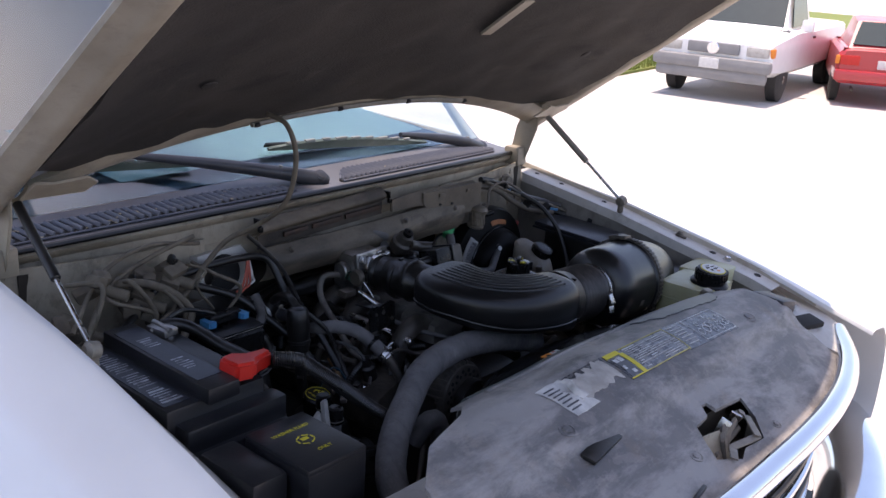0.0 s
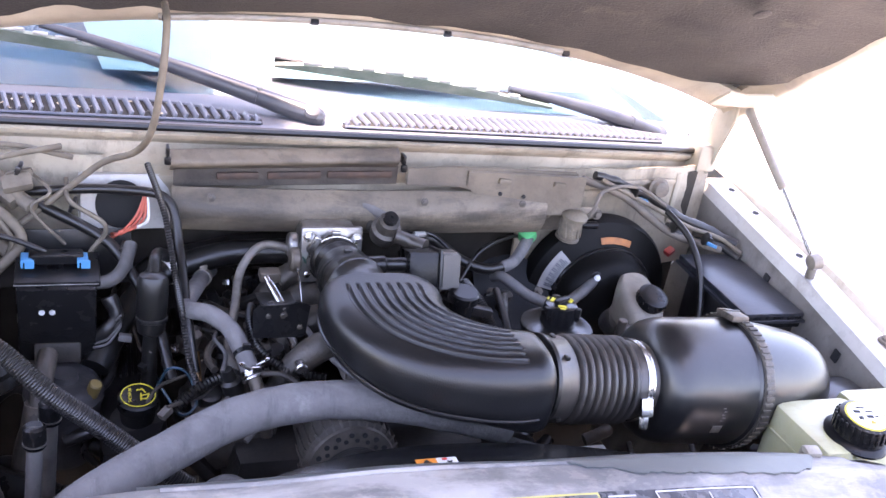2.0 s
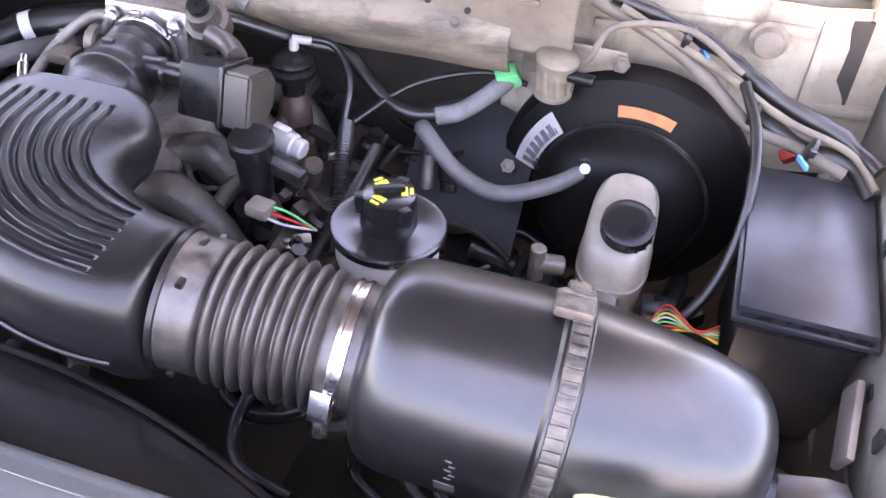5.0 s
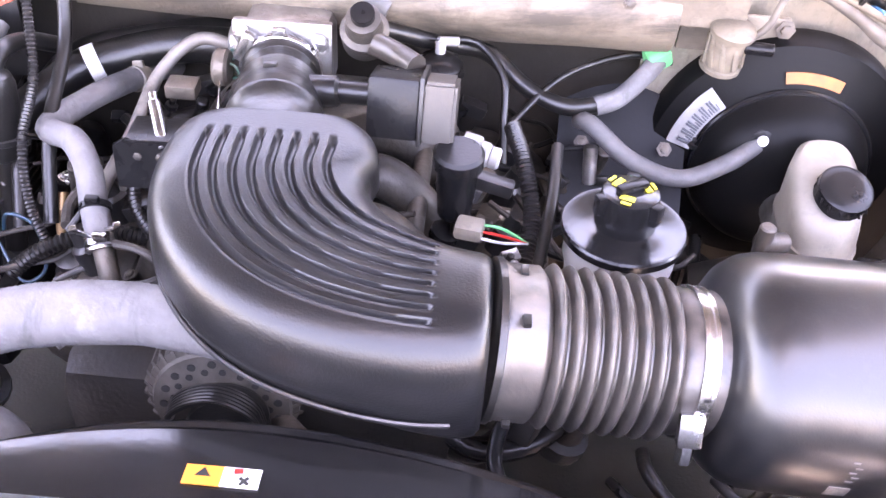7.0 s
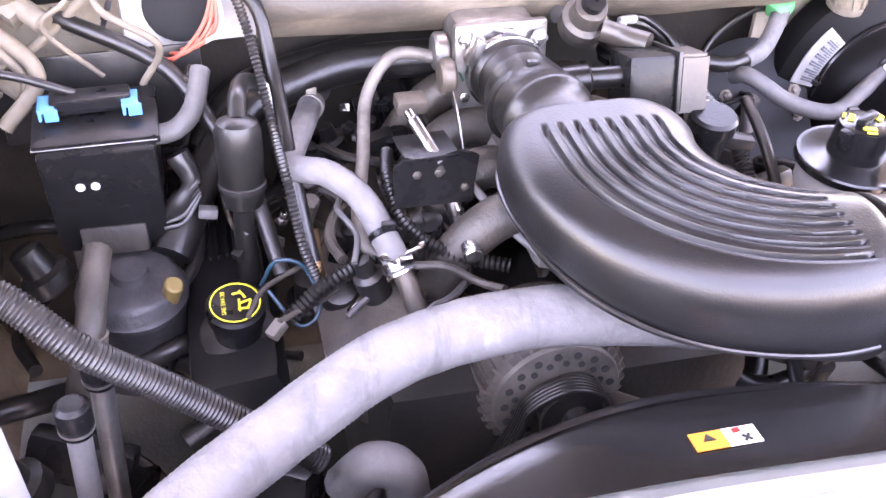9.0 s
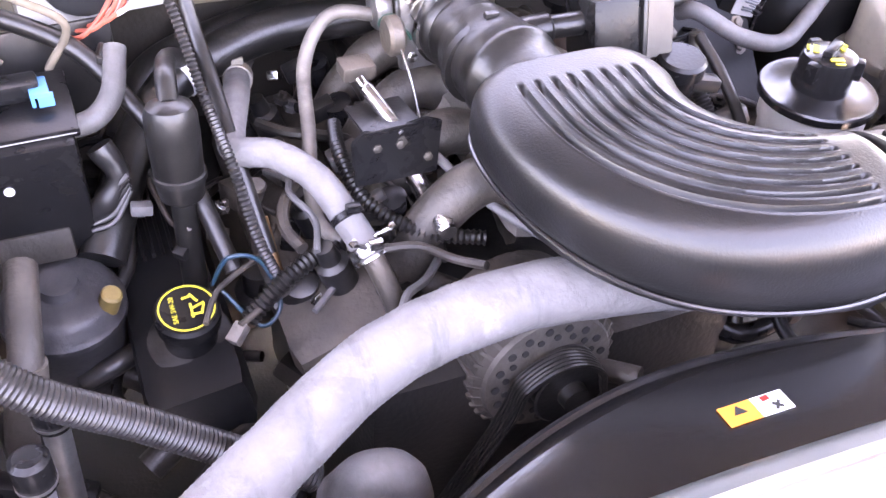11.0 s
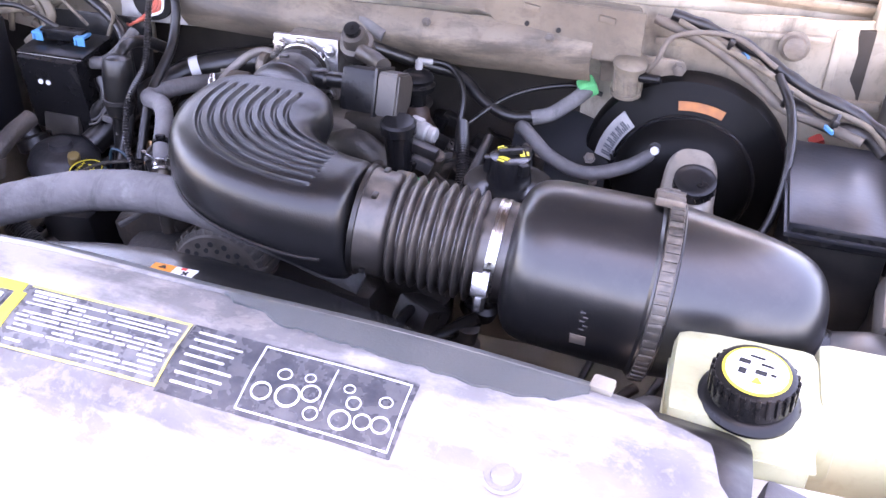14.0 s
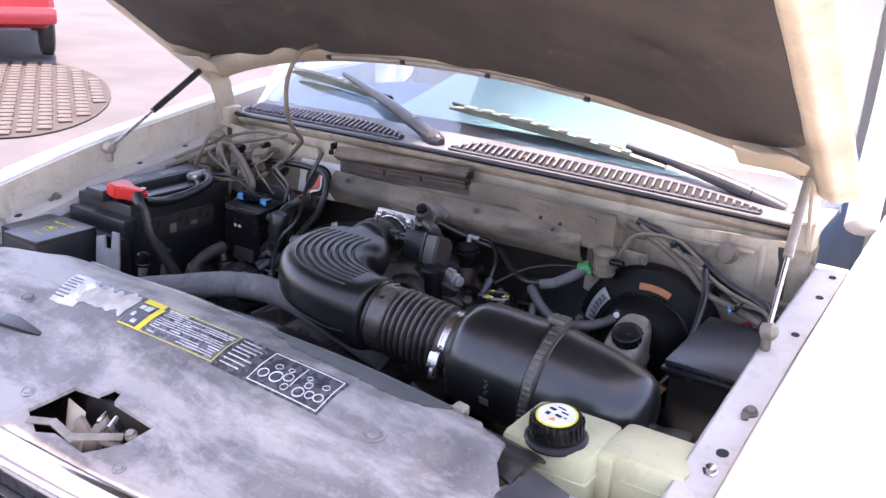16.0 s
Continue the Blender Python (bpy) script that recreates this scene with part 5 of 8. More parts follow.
for k in range(3):
    a = radians(80 + 120 * k)
    box(bm, (0.290 + 0.026 * math.cos(a), -0.018 + 0.026 * math.sin(a), 1.028), (0.012, 0.012, 0.02), (0, 0, math.degrees(a)), 0.003)
part("grip", bm, BLACK, lid)
hose_thing("steering_hose", "dark hose beside the steering reservoir", [(0.235, 0.10, 1.0), (0.232, 0.05, 0.985), (0.225, 0.0, 0.965), (0.215, -0.05, 0.94)], 0.006, RUBBER)
hose_thing("steering_hose", "dark ribbed hose behind the engine", [(0.19, 0.13, 1.0), (0.205, 0.08, 0.985), (0.215, 0.04, 0.955), (0.21, 0.0, 0.93)], 0.008, LOOM, 12, 0.002, 0.004)

panel2 = thing("steering_shield", (0.33, 0.17, 0.85), "smooth grey metal shield behind the steering reservoir", "shield")
bm = M()
sheet(bm, lambda u, v: (lerp(0.245, 0.385, u), 0.13 + 0.10 * v + 0.02 * math.sin(math.pi * u), lerp(0.86, 0.975, v) + 0.015 * math.sin(math.pi * u)), 12, 8, (0, 0.004, -0.003))
part("shield_panel", bm, material("blue_grey_metal", (0.009, 0.0095, 0.011), 0.5, spec=0.15, second=(0.005, 0.005, 0.005), scale=10, amount=0.7), panel2)

bm = M()
tube(bm, [(0.245, 0.13, 0.862), (0.28, 0.145, 0.874), (0.315, 0.152, 0.878), (0.35, 0.146, 0.874), (0.385, 0.13, 0.862)], 0.004, 8)
part("rolled_edge", bm, BLACKD, panel2)
for x in (0.27, 0.36):
    bolt(panel2, (x, 0.19, 0.936 + 0.012), (0, -0.75, 0.65), 0.005, IRON)

# ---- radiator cover: stickers, latch, pins ----
def on_label(x, y):
    return 0.955 * x, -0.466 + 0.87 * (y + 0.472)


def cover_patch(bm, x0, x1, y0, y1, up=0.0012, nx=10, ny=4, skew=0.0, wave=0.0):
    def f(u, v):
        x, y = on_label(lerp(x0, x1, u) + skew * v, lerp(y0, y1, v))
        k = (x / 0.6) ** 2
        w = (y + 0.385) / (-0.735 + 0.055 * k + 0.385)
        return cover_at(x, w) + Vector((0, 0, up + wave * noise.noise(Vector((x * 60, y * 60, 3)))))
    sheet(bm, f, nx, ny, (0, 0, -0.0008))


def patch(name, mat, x0, x1, y0, y1, parent, label="", up=0.0012, wave=0.0, skew=0.0):
    bm = M()
    cover_patch(bm, x0, x1, y0, y1, up, max(2, int(abs(x1 - x0) / 0.012)), max(2, int(abs(y1 - y0) / 0.012)), skew, wave)
    return part(name, bm, mat, parent, label)


LATCHM = material("dusty_latch_steel", (0.22, 0.19, 0.155), 0.5, second=(0.12, 0.10, 0.08), scale=30, amount=0.8, bump=0.2, dust=0.3, dust_color=(0.36, 0.33, 0.28))
WHITEINK = material("white_label_ink", (0.56, 0.57, 0.58), 0.55, second=(0.34, 0.34, 0.35), scale=80, amount=0.6, bump=0.0)
FOIL = material("silver_label_foil", (0.065, 0.068, 0.078), 0.24, spec=0.7, second=(0.13, 0.13, 0.135), scale=30, amount=0.7, bump=0.25, fine=90, dust=0.15, dust_color=(0.4, 0.38, 0.35))
TORN = material("torn_label_paper", (0.62, 0.61, 0.58), 0.7, second=(0.3, 0.29, 0.28), scale=38, amount=0.8, bump=0.4, fine=120)
BELTP = material("belt_label_foil", (0.034, 0.037, 0.046), 0.24, spec=0.7, second=(0.07, 0.072, 0.08), scale=25, amount=0.7, bump=0.2, fine=90, dust=0.12, dust_color=(0.4, 0.38, 0.35))
FADED = material("faded_grey_print", (0.42, 0.43, 0.45), 0.6, bump=0.0, amount=0.8, scale=60, second=(0.1, 0.1, 0.11))
PALE = material("pale_print", (0.50, 0.50, 0.50), 0.6, bump=0.0, amount=0.8, scale=70, second=(0.26, 0.26, 0.26))
TORNGREY = material("torn_grey_paper", (0.46, 0.43, 0.39), 0.8, second=(0.3, 0.28, 0.25), scale=40, amount=0.8, bump=0.4, fine=120)
s1 = patch("sticker", FOIL, -0.085, 0.128, -0.472, -0.545, cover, "silver data sticker with a yellow border", 0.0014, 0.0012)
for a in ((-0.085, -0.040, -0.472, -0.484), (-0.046, -0.034, -0.484, -0.545), (-0.085, -0.046, -0.5425, -0.545), (-0.034, 0.128, -0.472, -0.474), (-0.034, 0.128, -0.543, -0.545), (0.126, 0.128, -0.474, -0.543)):
    patch("yellow_border", YELLOW if a[1] < 0 else YELLOWD, *a, s1, "", 0.0026)
random.seed(5)
for r in range(12):
    x = -0.028 + 0.002 * (r % 3)
    while x < 0.115:
        w = random.uniform(0.012, 0.06)
        if random.random() < 0.88:
            patch("print_bar", PALE if r % 4 else WHITEINK, x, min(0.122, x + w), -0.4775 - 0.0053 * r, -0.4792 - 0.0053 * r - (0.0008 if r == 0 else 0), s1, "", 0.0028)
        x += w + 0.003
for x0, y0, w, h in ((-0.079, -0.492, 0.010, 0.010), (-0.066, -0.490, 0.012, 0.013), (-0.078, -0.514, 0.007, 0.009), (-0.066, -0.528, 0.010, 0.008)):
    patch("symbol", WHITEINK, x0, x0 + w, y0, y0 - h, s1, "white warning symbol", 0.0034)
s2 = patch("sticker", BELTP, 0.130, 0.338, -0.470, -0.548, cover, "dark sticker with a belt routing diagram", 0.0014, 0.0008, -0.002)
for r in range(7):
    patch("print_bar", PALE, 0.138, 0.138 + 0.05 * (0.7 + 0.3 * ((r * 37) % 10) / 10), -0.478 - 0.0095 * r, -0.4800 - 0.0095 * r, s2, "", 0.0028)
for a in ((0.200, 0.333, -0.474, -0.4752), (0.200, 0.333, -0.5431, -0.5443), (0.200, 0.2012, -0.474, -0.5443), (0.3318, 0.333, -0.474, -0.5443), (0.268, 0.2692, -0.48, -0.525)):
    patch("diagram_frame", WHITEINK, *a, s2, "", 0.0028)
for x, y, r in ((0.215, -0.522, 0.009), (0.228, -0.500, 0.0065), (0.238, -0.520, 0.011), (0.250, -0.497, 0.005), (0.256, -0.512, 0.0085), (0.262, -0.53, 0.0065), (0.285, -0.497, 0.005), (0.293, -0.51, 0.0065), (0.287, -0.528, 0.0095), (0.305, -0.524, 0.0075), (0.318, -0.5, 0.006), (0.32, -0.522, 0.008)):
    bm = M()
    k = (x / 0.6) ** 2

    def ring(u, v):
        xx, yy = x + r * (1 - 0.17 * v) * math.cos(2 * math.pi * u), y + r * (1 - 0.17 * v) * math.sin(2 * math.pi * u)
        xx, yy = on_label(xx, yy)
        return cover_at(xx, (yy + 0.385) / (-0.735 + 0.055 * k + 0.385)) + Vector((0, 0, 0.0028))
    sheet(bm, ring, 20, 1, (0, 0, -0.0006))
    part("pulley_mark", bm, WHITEINK, s2)
s3 = patch("sticker", TORN, -0.28, -0.215, -0.468, -0.548, cover, "torn remains of a white sticker", 0.0016, 0.003, 0.02)
patch("print_block", DARKP, -0.081, -0.050, -0.489, -0.539, s1, "dark printed block", 0.0027)
for x0, x1, y0, y1, seed in ((-0.222, -0.096, -0.484, -0.530, 3), (-0.155, -0.100, -0.474, -0.496, 8)):
    bm = M()

    def torn(u, v):
        x = lerp(x0, x1, u)
        a = y0 + 0.016 * noise.noise(Vector((x * 55, seed, 0))) + 0.003 * noise.noise(Vector((x * 210, seed, 4)))
        b = y1 + 0.014 * noise.noise(Vector((x * 48, seed, 7))) + 0.003 * noise.noise(Vector((x * 190, seed, 2)))
        px, py = on_label(x, lerp(a, b, v))
        return cover_at(px, (py + 0.385) / (-0.735 + 0.055 * (px / 0.6) ** 2 + 0.385)) + Vector((0, 0, 0.0018 + 0.0015 * noise.noise(Vector((px * 70, py * 70, 1)))))
    sheet(bm, torn, 60, 6, (0, 0, -0.0008))
    part("torn_paper", bm, TORNGREY, s3)
patch("clean_film", BELTP, -0.210, -0.092, -0.470, -0.482, s3, "", 0.0010)
for r in range(7):
    patch("print_bar", DARKP, -0.272 + 0.0018 * r, -0.246 + 0.0018 * r + 0.006 * (r % 2), -0.480 - 0.009 * r, -0.4825 - 0.009 * r, s3, "", 0.0036)
bm = M()
sheet(bm, lambda u, v: Vector(cover_at(*(lambda q: (q[0], (q[1] + 0.385) / (-0.735 + 0.385)))(on_label(-0.222 + 0.016 * v + 0.004 * math.sin(7 * u), lerp(-0.476, -0.530, u))))) + Vector((0, 0, 0.002 + 0.009 * math.sin(math.pi * v) * math.sin(math.pi * u) ** 0.5)), 12, 6, (0, 0, 0.0006))
part("curled_flap", bm, TORN, s3, "curled paper flap")
for x, y, r in ((0.405, -0.515, 0.017), (-0.29, -0.54, 0.015), (0.13, -0.700, 0.010), (-0.11, -0.668, 0.012)):
    k = (x / 0.6) ** 2
    p = cover_at(x, (y + 0.385) / (-0.735 + 0.055 * k + 0.385))
    bm = M()
    lathe(bm, [(0, r), (0.0012, r), (0.0016, r * 0.85), (0.0004, r * 0.75), (0.0004, r * 0.55), (0.003, r * 0.5), (0.0036, r * 0.3)], p, (0, -0.25, 1), 24)
    part("push_pin", bm, SHROUD, cover, "round plastic push pin")
for x0, x1, y0, y1 in ((-0.30, -0.20, -0.565, -0.592), (-0.20, -0.15, -0.705, -0.713)):
    bm = M()
    xm, ym = (x0 + x1) / 2, (y0 + y1) / 2
    k = (xm / 0.6) ** 2
    p = cover_at(xm, (ym + 0.385) / (-0.735 + 0.055 * k + 0.385))
    box(bm, p, (abs(x1 - x0), abs(y1 - y0), 0.008), (12, 0, 8), 0.004)
    part("molded_slot", bm, BLACKD, cover)
bm = M()
sheet(bm, lambda u, v: cover_at(lerp(-0.31, 0.45, u), 0.03 + 0.03 * v) + Vector((0, 0, 0.004 * math.sin(math.pi * v))), 40, 4, (0, 0, -0.004))
part("rear_bead", bm, SHROUD, cover)
bm = M()
box(bm, (0.461, -0.397, 1.034), (0.020, 0.016, 0.009), (8, 0, -10), 0.003)
box(bm, (0.461, -0.387, 1.028), (0.014, 0.006, 0.014), (8, 0, -10), 0.002)
part("clip_tab", bm, BEIGE, cover, "pale plastic clip tab")
bm = M()
box(bm, (-0.315, -0.418, 1.046), (0.035, 0.02, 0.014), (5, 0, 10), 0.003)
part("clip_tab", bm, BLACK, cover)
lt = thing("hood_latch", (0.035, -0.67, 0.9), "dusty steel hood latch in a dark opening", "latch")
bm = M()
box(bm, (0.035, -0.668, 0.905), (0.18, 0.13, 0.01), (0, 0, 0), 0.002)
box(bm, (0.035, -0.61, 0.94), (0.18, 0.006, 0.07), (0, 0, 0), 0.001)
part("latch_well", bm, DEEPSHADE, lt)
bm = M()
sheet(bm, lambda u, v: (lerp(-0.055, 0.0, u) + 0.02 * v, lerp(-0.640, -0.652, u) - 0.028 * v, lerp(0.975, 0.915, v)), 6, 6, (0.002, -0.002, 0))
part("guide_plate", bm, CREAM, lt, "dusty beige sloping guide plate")
bm = M()
prism(bm, [(-0.022, -0.05), (0.012, -0.05), (0.02, 0.0), (0.034, 0.02), (0.02, 0.036), (0.0, 0.01), (-0.016, 0.03), (-0.028, 0.02)], pose(0.018, -0.656, 0.945, 78, 0, 20), 0.008)
part("latch_hook", bm, LATCHM, lt)
bm = M()
prism(bm, [(-0.03, -0.045), (-0.018, -0.045), (-0.012, 0.01), (0.006, 0.03), (0.0, 0.04), (-0.03, 0.018)], pose(0.05, -0.660, 0.945, 82, 0, -12), 0.006)
rod(bm, (-0.02, -0.660, 0.940), (0.09, -0.650, 0.945), 0.006)
part("latch_lever", bm, LATCHM, lt)
for x, y, z, tilt in ((0.030, -0.644, 0.958, 10), (0.066, -0.646, 0.962, -14)):
    bm = M()
    box(bm, (x, y, z), (0.005, 0.02, 0.05), (20, tilt, 12), 0.0015)
    part("latch_pawl", bm, STEEL, lt)
bm = M()
lathe(bm, [(0, 0.009), (0.004, 0.009), (0.006, 0.006), (0.009, 0.006)], (0.092, -0.648, 0.968), (0.1, -0.4, 1), 12)
part("latch_bolt", bm, LATCHM, lt)
arms = ((-0.052, -0.706, 0.966), (-0.022, -0.690, 0.970), (0.040, -0.703, 0.968), (0.088, -0.664, 0.978))
for a, b in zip(arms, arms[1:]):
    a, b = Vector(a), Vector(b)
    bm = M()
    box(bm, (a + b) / 2, ((b - a).length + 0.008, 0.013, 0.003), (12, 0, math.degrees(math.atan2(b.y - a.y, b.x - a.x))), 0.001)
    part("bracket_arm", bm, LATCHM, lt)

# ---- front end of the truck ----
for s in (1, -1):
    bm = M()
    x0 = 0.55 if s > 0 else 0.33

    def header(u, v):
        x = lerp(x0, 0.745, u)
        return s * x, lerp(-0.36 - (0.02 if s > 0 else 0.03), -0.70 + 0.30 * max(0, x - 0.3) ** 1.3, v), steps(((0, 0.955), (0.2, 0.965), (0.8, 0.945), (1, 0.925)), v) + 0.02 * (x - 0.6)
    sheet(bm, header, 12, 10, (0, 0, -0.006))
    hp = part("header_panel", bm, RAILPAINT, truck, "pale front header panel beside the cover")
    for x, y in ((0.66, -0.43), (0.70, -0.50), (0.615, -0.52)):
        bolt(hp, (s * x, y, 0.962 + 0.02 * (x - 0.6)), (0, -0.1, 1), 0.009, RAILPAINT, "fastener")
    bm = M()
    box(bm, (s * 0.655, -0.545, 0.955), (0.09, 0.045, 0.014), (8, 0, -18 * s), 0.004)
    part("cut_out", bm, HOLE, hp)
    bm = M()
    box(bm, (s * 0.618, -0.482, 0.985), (0.06, 0.08, 0.05), (0, 10 * s, -8 * s), 0.006)
    cb = part("corner_bracket", bm, CORNERM, hp, "slate grey plastic corner bracket")
    lampth = thing("headlamp", (s * 0.76, -0.56, 0.78), "clear plastic headlamp in the front corner", "headlamp", "headlamps")
    bm = M()
    sheet(bm, lambda u, v: (s * lerp(0.60, 0.905, u), -0.665 + 0.30 * u ** 2.2 - 0.02 * math.sin(math.pi * v), lerp(0.93, 0.78, v) + 0.012 * u), 16, 8, (0, 0.006, 0))
    part("lens", bm, CHROME, lampth)
    bm = M()
    sheet(bm, lambda u, v: (s * lerp(0.60, 0.905, u), -0.66 + 0.30 * u ** 2.2 + 0.09 * v, 0.932 + 0.012 * u + 0.012 * v), 16, 4, (0, 0, -0.01))
    part("lamp_housing", bm, RAILPAINT, lampth)
for k in range(5):
    bm = M()
    z = 0.905 - 0.042 * k
    tube(bm, [(x, -0.742 + 0.13 * abs(x / 0.58) ** 2.4, z) for x in (-0.56, -0.42, -0.28, -0.14, 0, 0.14, 0.28, 0.42, 0.56)], 0.007, 8, 3)
    part("grille_slat", bm, BLACKD if k % 2 else CHROME, truck)
bm = M()
sheet(bm, lambda u, v: (lerp(-0.58, 0.58, u), -0.70 + 0.13 * abs(lerp(-1, 1, u)) ** 2.4, lerp(0.93, 0.55, v)), 24, 4, (0, 0.01, 0))
part("grille_backing", bm, BLACK, truck)
bm = M()
tube(bm, [(x, -0.80 + 0.22 * abs(x / 0.95) ** 3, 0.60) for x in (-0.96, -0.7, -0.4, 0, 0.4, 0.7, 0.96)], 0.09, 16, 5)
part("bumper", bm, CHROME, truck, "chrome front bumper")
bm = M()
box(bm, (0, -0.50, 0.72), (0.86, 0.09, 0.50), (0, 0, 0), 0.01)
part("radiator", bm, GRIME, truck, "dark radiator behind the grille")

# ---- fan shroud ----
t9 = pose(0.005, -0.3135, 0.9945, -6, 0, 0)
warn = thing("warning_sticker", (0.01, -0.31, 1.0), "orange and white fan warning sticker", "sticker")
bm = M()
box(bm, t9 @ Vector((-0.0125, 0, 0.0008)), (0.025, 0.0165, 0.001), (-6, 0, 0), 0)
part("orange_half", bm, ORANGE, warn)
bm = M()
box(bm, t9 @ Vector((0.0125, 0, 0.0008)), (0.025, 0.0165, 0.001), (-6, 0, 0), 0)
part("white_half", bm, WHITEP, warn)
bm = M()
flat(bm, [(-0.005, 0), (0.005, 0), (0, 0.007)], t9 @ pose(-0.0125, -0.001, 0.0014))
part("warning_sign", bm, HOLE, warn)
bm = M()
for a in (45, 135):
    box(bm, t9 @ Vector((0.015, -0.003, 0.0016)), (0.008, 0.0022, 0.0006), (-6, 0, 6 + a), 0)
part("fan_sign", bm, HOLE, warn)
bm = M()
box(bm, t9 @ Vector((0.010, 0.005, 0.0016)), (0.006, 0.004, 0.0006), (-6, 0, 6), 0)
part("red_mark", bm, REDP, warn)
bm = M()
sheet(bm, lambda u, v: (shroud_at(u, 1)[0], shroud_at(u, 1)[1] - 0.01 * v, shroud_at(u, 1)[2] - 0.35 * v), 30, 4, (0, -0.005, 0))
part("shroud_wall", bm, SHROUDB, shroud)
SMOOTHG = material("clean_grey_plastic", (0.05, 0.058, 0.06), 0.45, second=(0.075, 0.08, 0.082), scale=9, amount=0.6, bump=0.12, fine=300)
bm = M()


def corner_at(u, v):
    x = lerp(0.448, 0.588, u)
    y = lerp(-0.382, -0.478, v)
    k = (x / 0.6) ** 2
    return cover_at(x, (y + 0.385) / (-0.735 + 0.055 * k + 0.385)) + Vector((0, 0, -0.009 - 0.05 * max(0, u - 0.9)))


sheet(bm, corner_at, 16, 12, (0, 0, -0.004))
part("corner_panel", bm, BLACKD, cover, "dark clean plastic corner under the dusty edge")
bm = M()


def strip_at(u, v):
    x = lerp(0.085, 0.452, u)
    front = steps(((0, -0.390), (0.12, -0.412), (0.3, -0.436), (0.6, -0.447), (0.85, -0.446), (0.93, -0.436), (1, -0.41)), u) + 0.006 * noise.noise(Vector((x * 40, 1, 2))) + 0.003 * noise.noise(Vector((x * 130, 1, 5)))
    y = lerp(-0.384, front, v)
    k = (x / 0.6) ** 2
    return cover_at(x, (y + 0.385) / (-0.735 + 0.055 * k + 0.385)) + Vector((0, 0, 0.0022 + 0.0015 * math.sin(math.pi * v)))


sheet(bm, strip_at, 90, 10, (0, 0, -0.003))
part("clean_strip", bm, SMOOTHG, cover, "clean darker strip along the rear edge")
bm = M()
sheet(bm, lambda u, v: cover_at(lerp(-0.33, 0.452, u), 0) + Vector((0, 0.024 * math.sin(math.pi / 2 * v), -0.04 * (1 - math.cos(math.pi / 2 * v)))), 40, 6, (0, -0.003, -0.003))
part("rear_flange", bm, SMOOTHG, cover)

# ---- battery and its neighbours ----
for x, w, top in ((-0.680, 0.044, 1.0605), (-0.623, 0.044, 1.0845)):
    bm = M()
    box(bm, (x, -0.012, top), (w, 0.225, 0.001), (0, 0, 0), 0)
    lb = part("label", bm, LABELNIGHT, bat, "dark label with pale print")
    for k in range(26):
        wide = 0.5 + 0.5 * abs(math.sin(k * 2.3 + x * 90))
        if top > 1.07 and k not in (4, 5, 6, 7, 8, 9, 17, 18, 19, 20, 21):
            continue
        if top < 1.07 and k in (7, 15):
            continue
        bm = M()
        box(bm, (x - 0.006 * (1 - wide), -0.112 + 0.0078 * k, top + 0.0008), ((0.034 if top < 1.07 else 0.024) * wide, 0.0022 if k % 5 else 0.0045, 0.0005), (0, 0, 0), 0)
        part("print_bar", bm, FADED, lb)
bm = M()
box(bm, (-0.563, 0.0, 1.0635), (0.040, 0.24, 0.007), (0, 0, 0), 0.002)
part("top_ledge", bm, SKYBLACK, bat)
for y in (-0.085, 0.075):
    bm = M()
    lathe(bm, [(0, 0.011), (0.02, 0.010), (0.021, 0.008)], (-0.562, y, 1.062), (0, 0, 1), 16)
    part("terminal_post", bm, STEEL, bat)
bm = M()
box(bm, (-0.570, 0.08, 1.078), (0.03, 0.045, 0.014), (0, 0, 10), 0.004)
rod(bm, (-0.570, 0.055, 1.085), (-0.570, 0.105, 1.085), 0.005)
rod(bm, (-0.590, 0.085, 1.079), (-0.545, 0.09, 1.079), 0.004)
part("terminal_clamp", bm, ALU, bat, "corroded lead terminal clamp")
bm = M()
prism(bm, [(-0.04, -0.022), (-0.006, -0.030), (0.006, -0.018), (0.05, -0.010), (0.05, 0.010), (0.010, 0.012), (-0.008, 0.026), (-0.036, 0.022)], pose(-0.560, -0.125, 1.070, 0, 6, 8), 0.028, 0.005)
part("terminal_cover", bm, REDP, bat, "bright red terminal cover")
bm = M()
box(bm, (-0.605, -0.155, 1.012), (0.18, 0.035, 0.05), (0, 0, 0), 0.006)
box(bm, (-0.605, -0.17, 0.95), (0.18, 0.03, 0.10), (0, 0, 0), 0.006)
part("battery_tray", bm, SKYBLACK, bat, "black plastic battery tray front")
bm = M()
box(bm, (-0.5318, -0.01, 0.995), (0.0015, 0.20, 0.048), (0, 0, 0), 0)
fl = part("side_label", bm, BRONZE, bat, "tan label with dark marks")
for k in range(9):
    bm = M()
    box(bm, (-0.5308, -0.09 + 0.02 * k, 0.995 + 0.008 * ((k * 5) % 3 - 1)), (0.0008, 0.012 if k % 3 else 0.018, 0.02 if k % 2 else 0.009), (0, 0, 0), 0)
    part("print_bar", bm, BEIGE if k % 3 == 0 else HOLE, fl)
hose_thing("battery_cable", "corrugated black cable from the red terminal", [(-0.512, -0.135, 1.083), (-0.485, -0.155, 1.080), (-0.46, -0.16, 1.063), (-0.42, -0.178, 1.028), (-0.37, -0.18, 0.983), (-0.32, -0.187, 0.940), (-0.26, -0.20, 0.895)], 0.0115, LOOM, 18, 0.0014, 0.0034, category="cable")
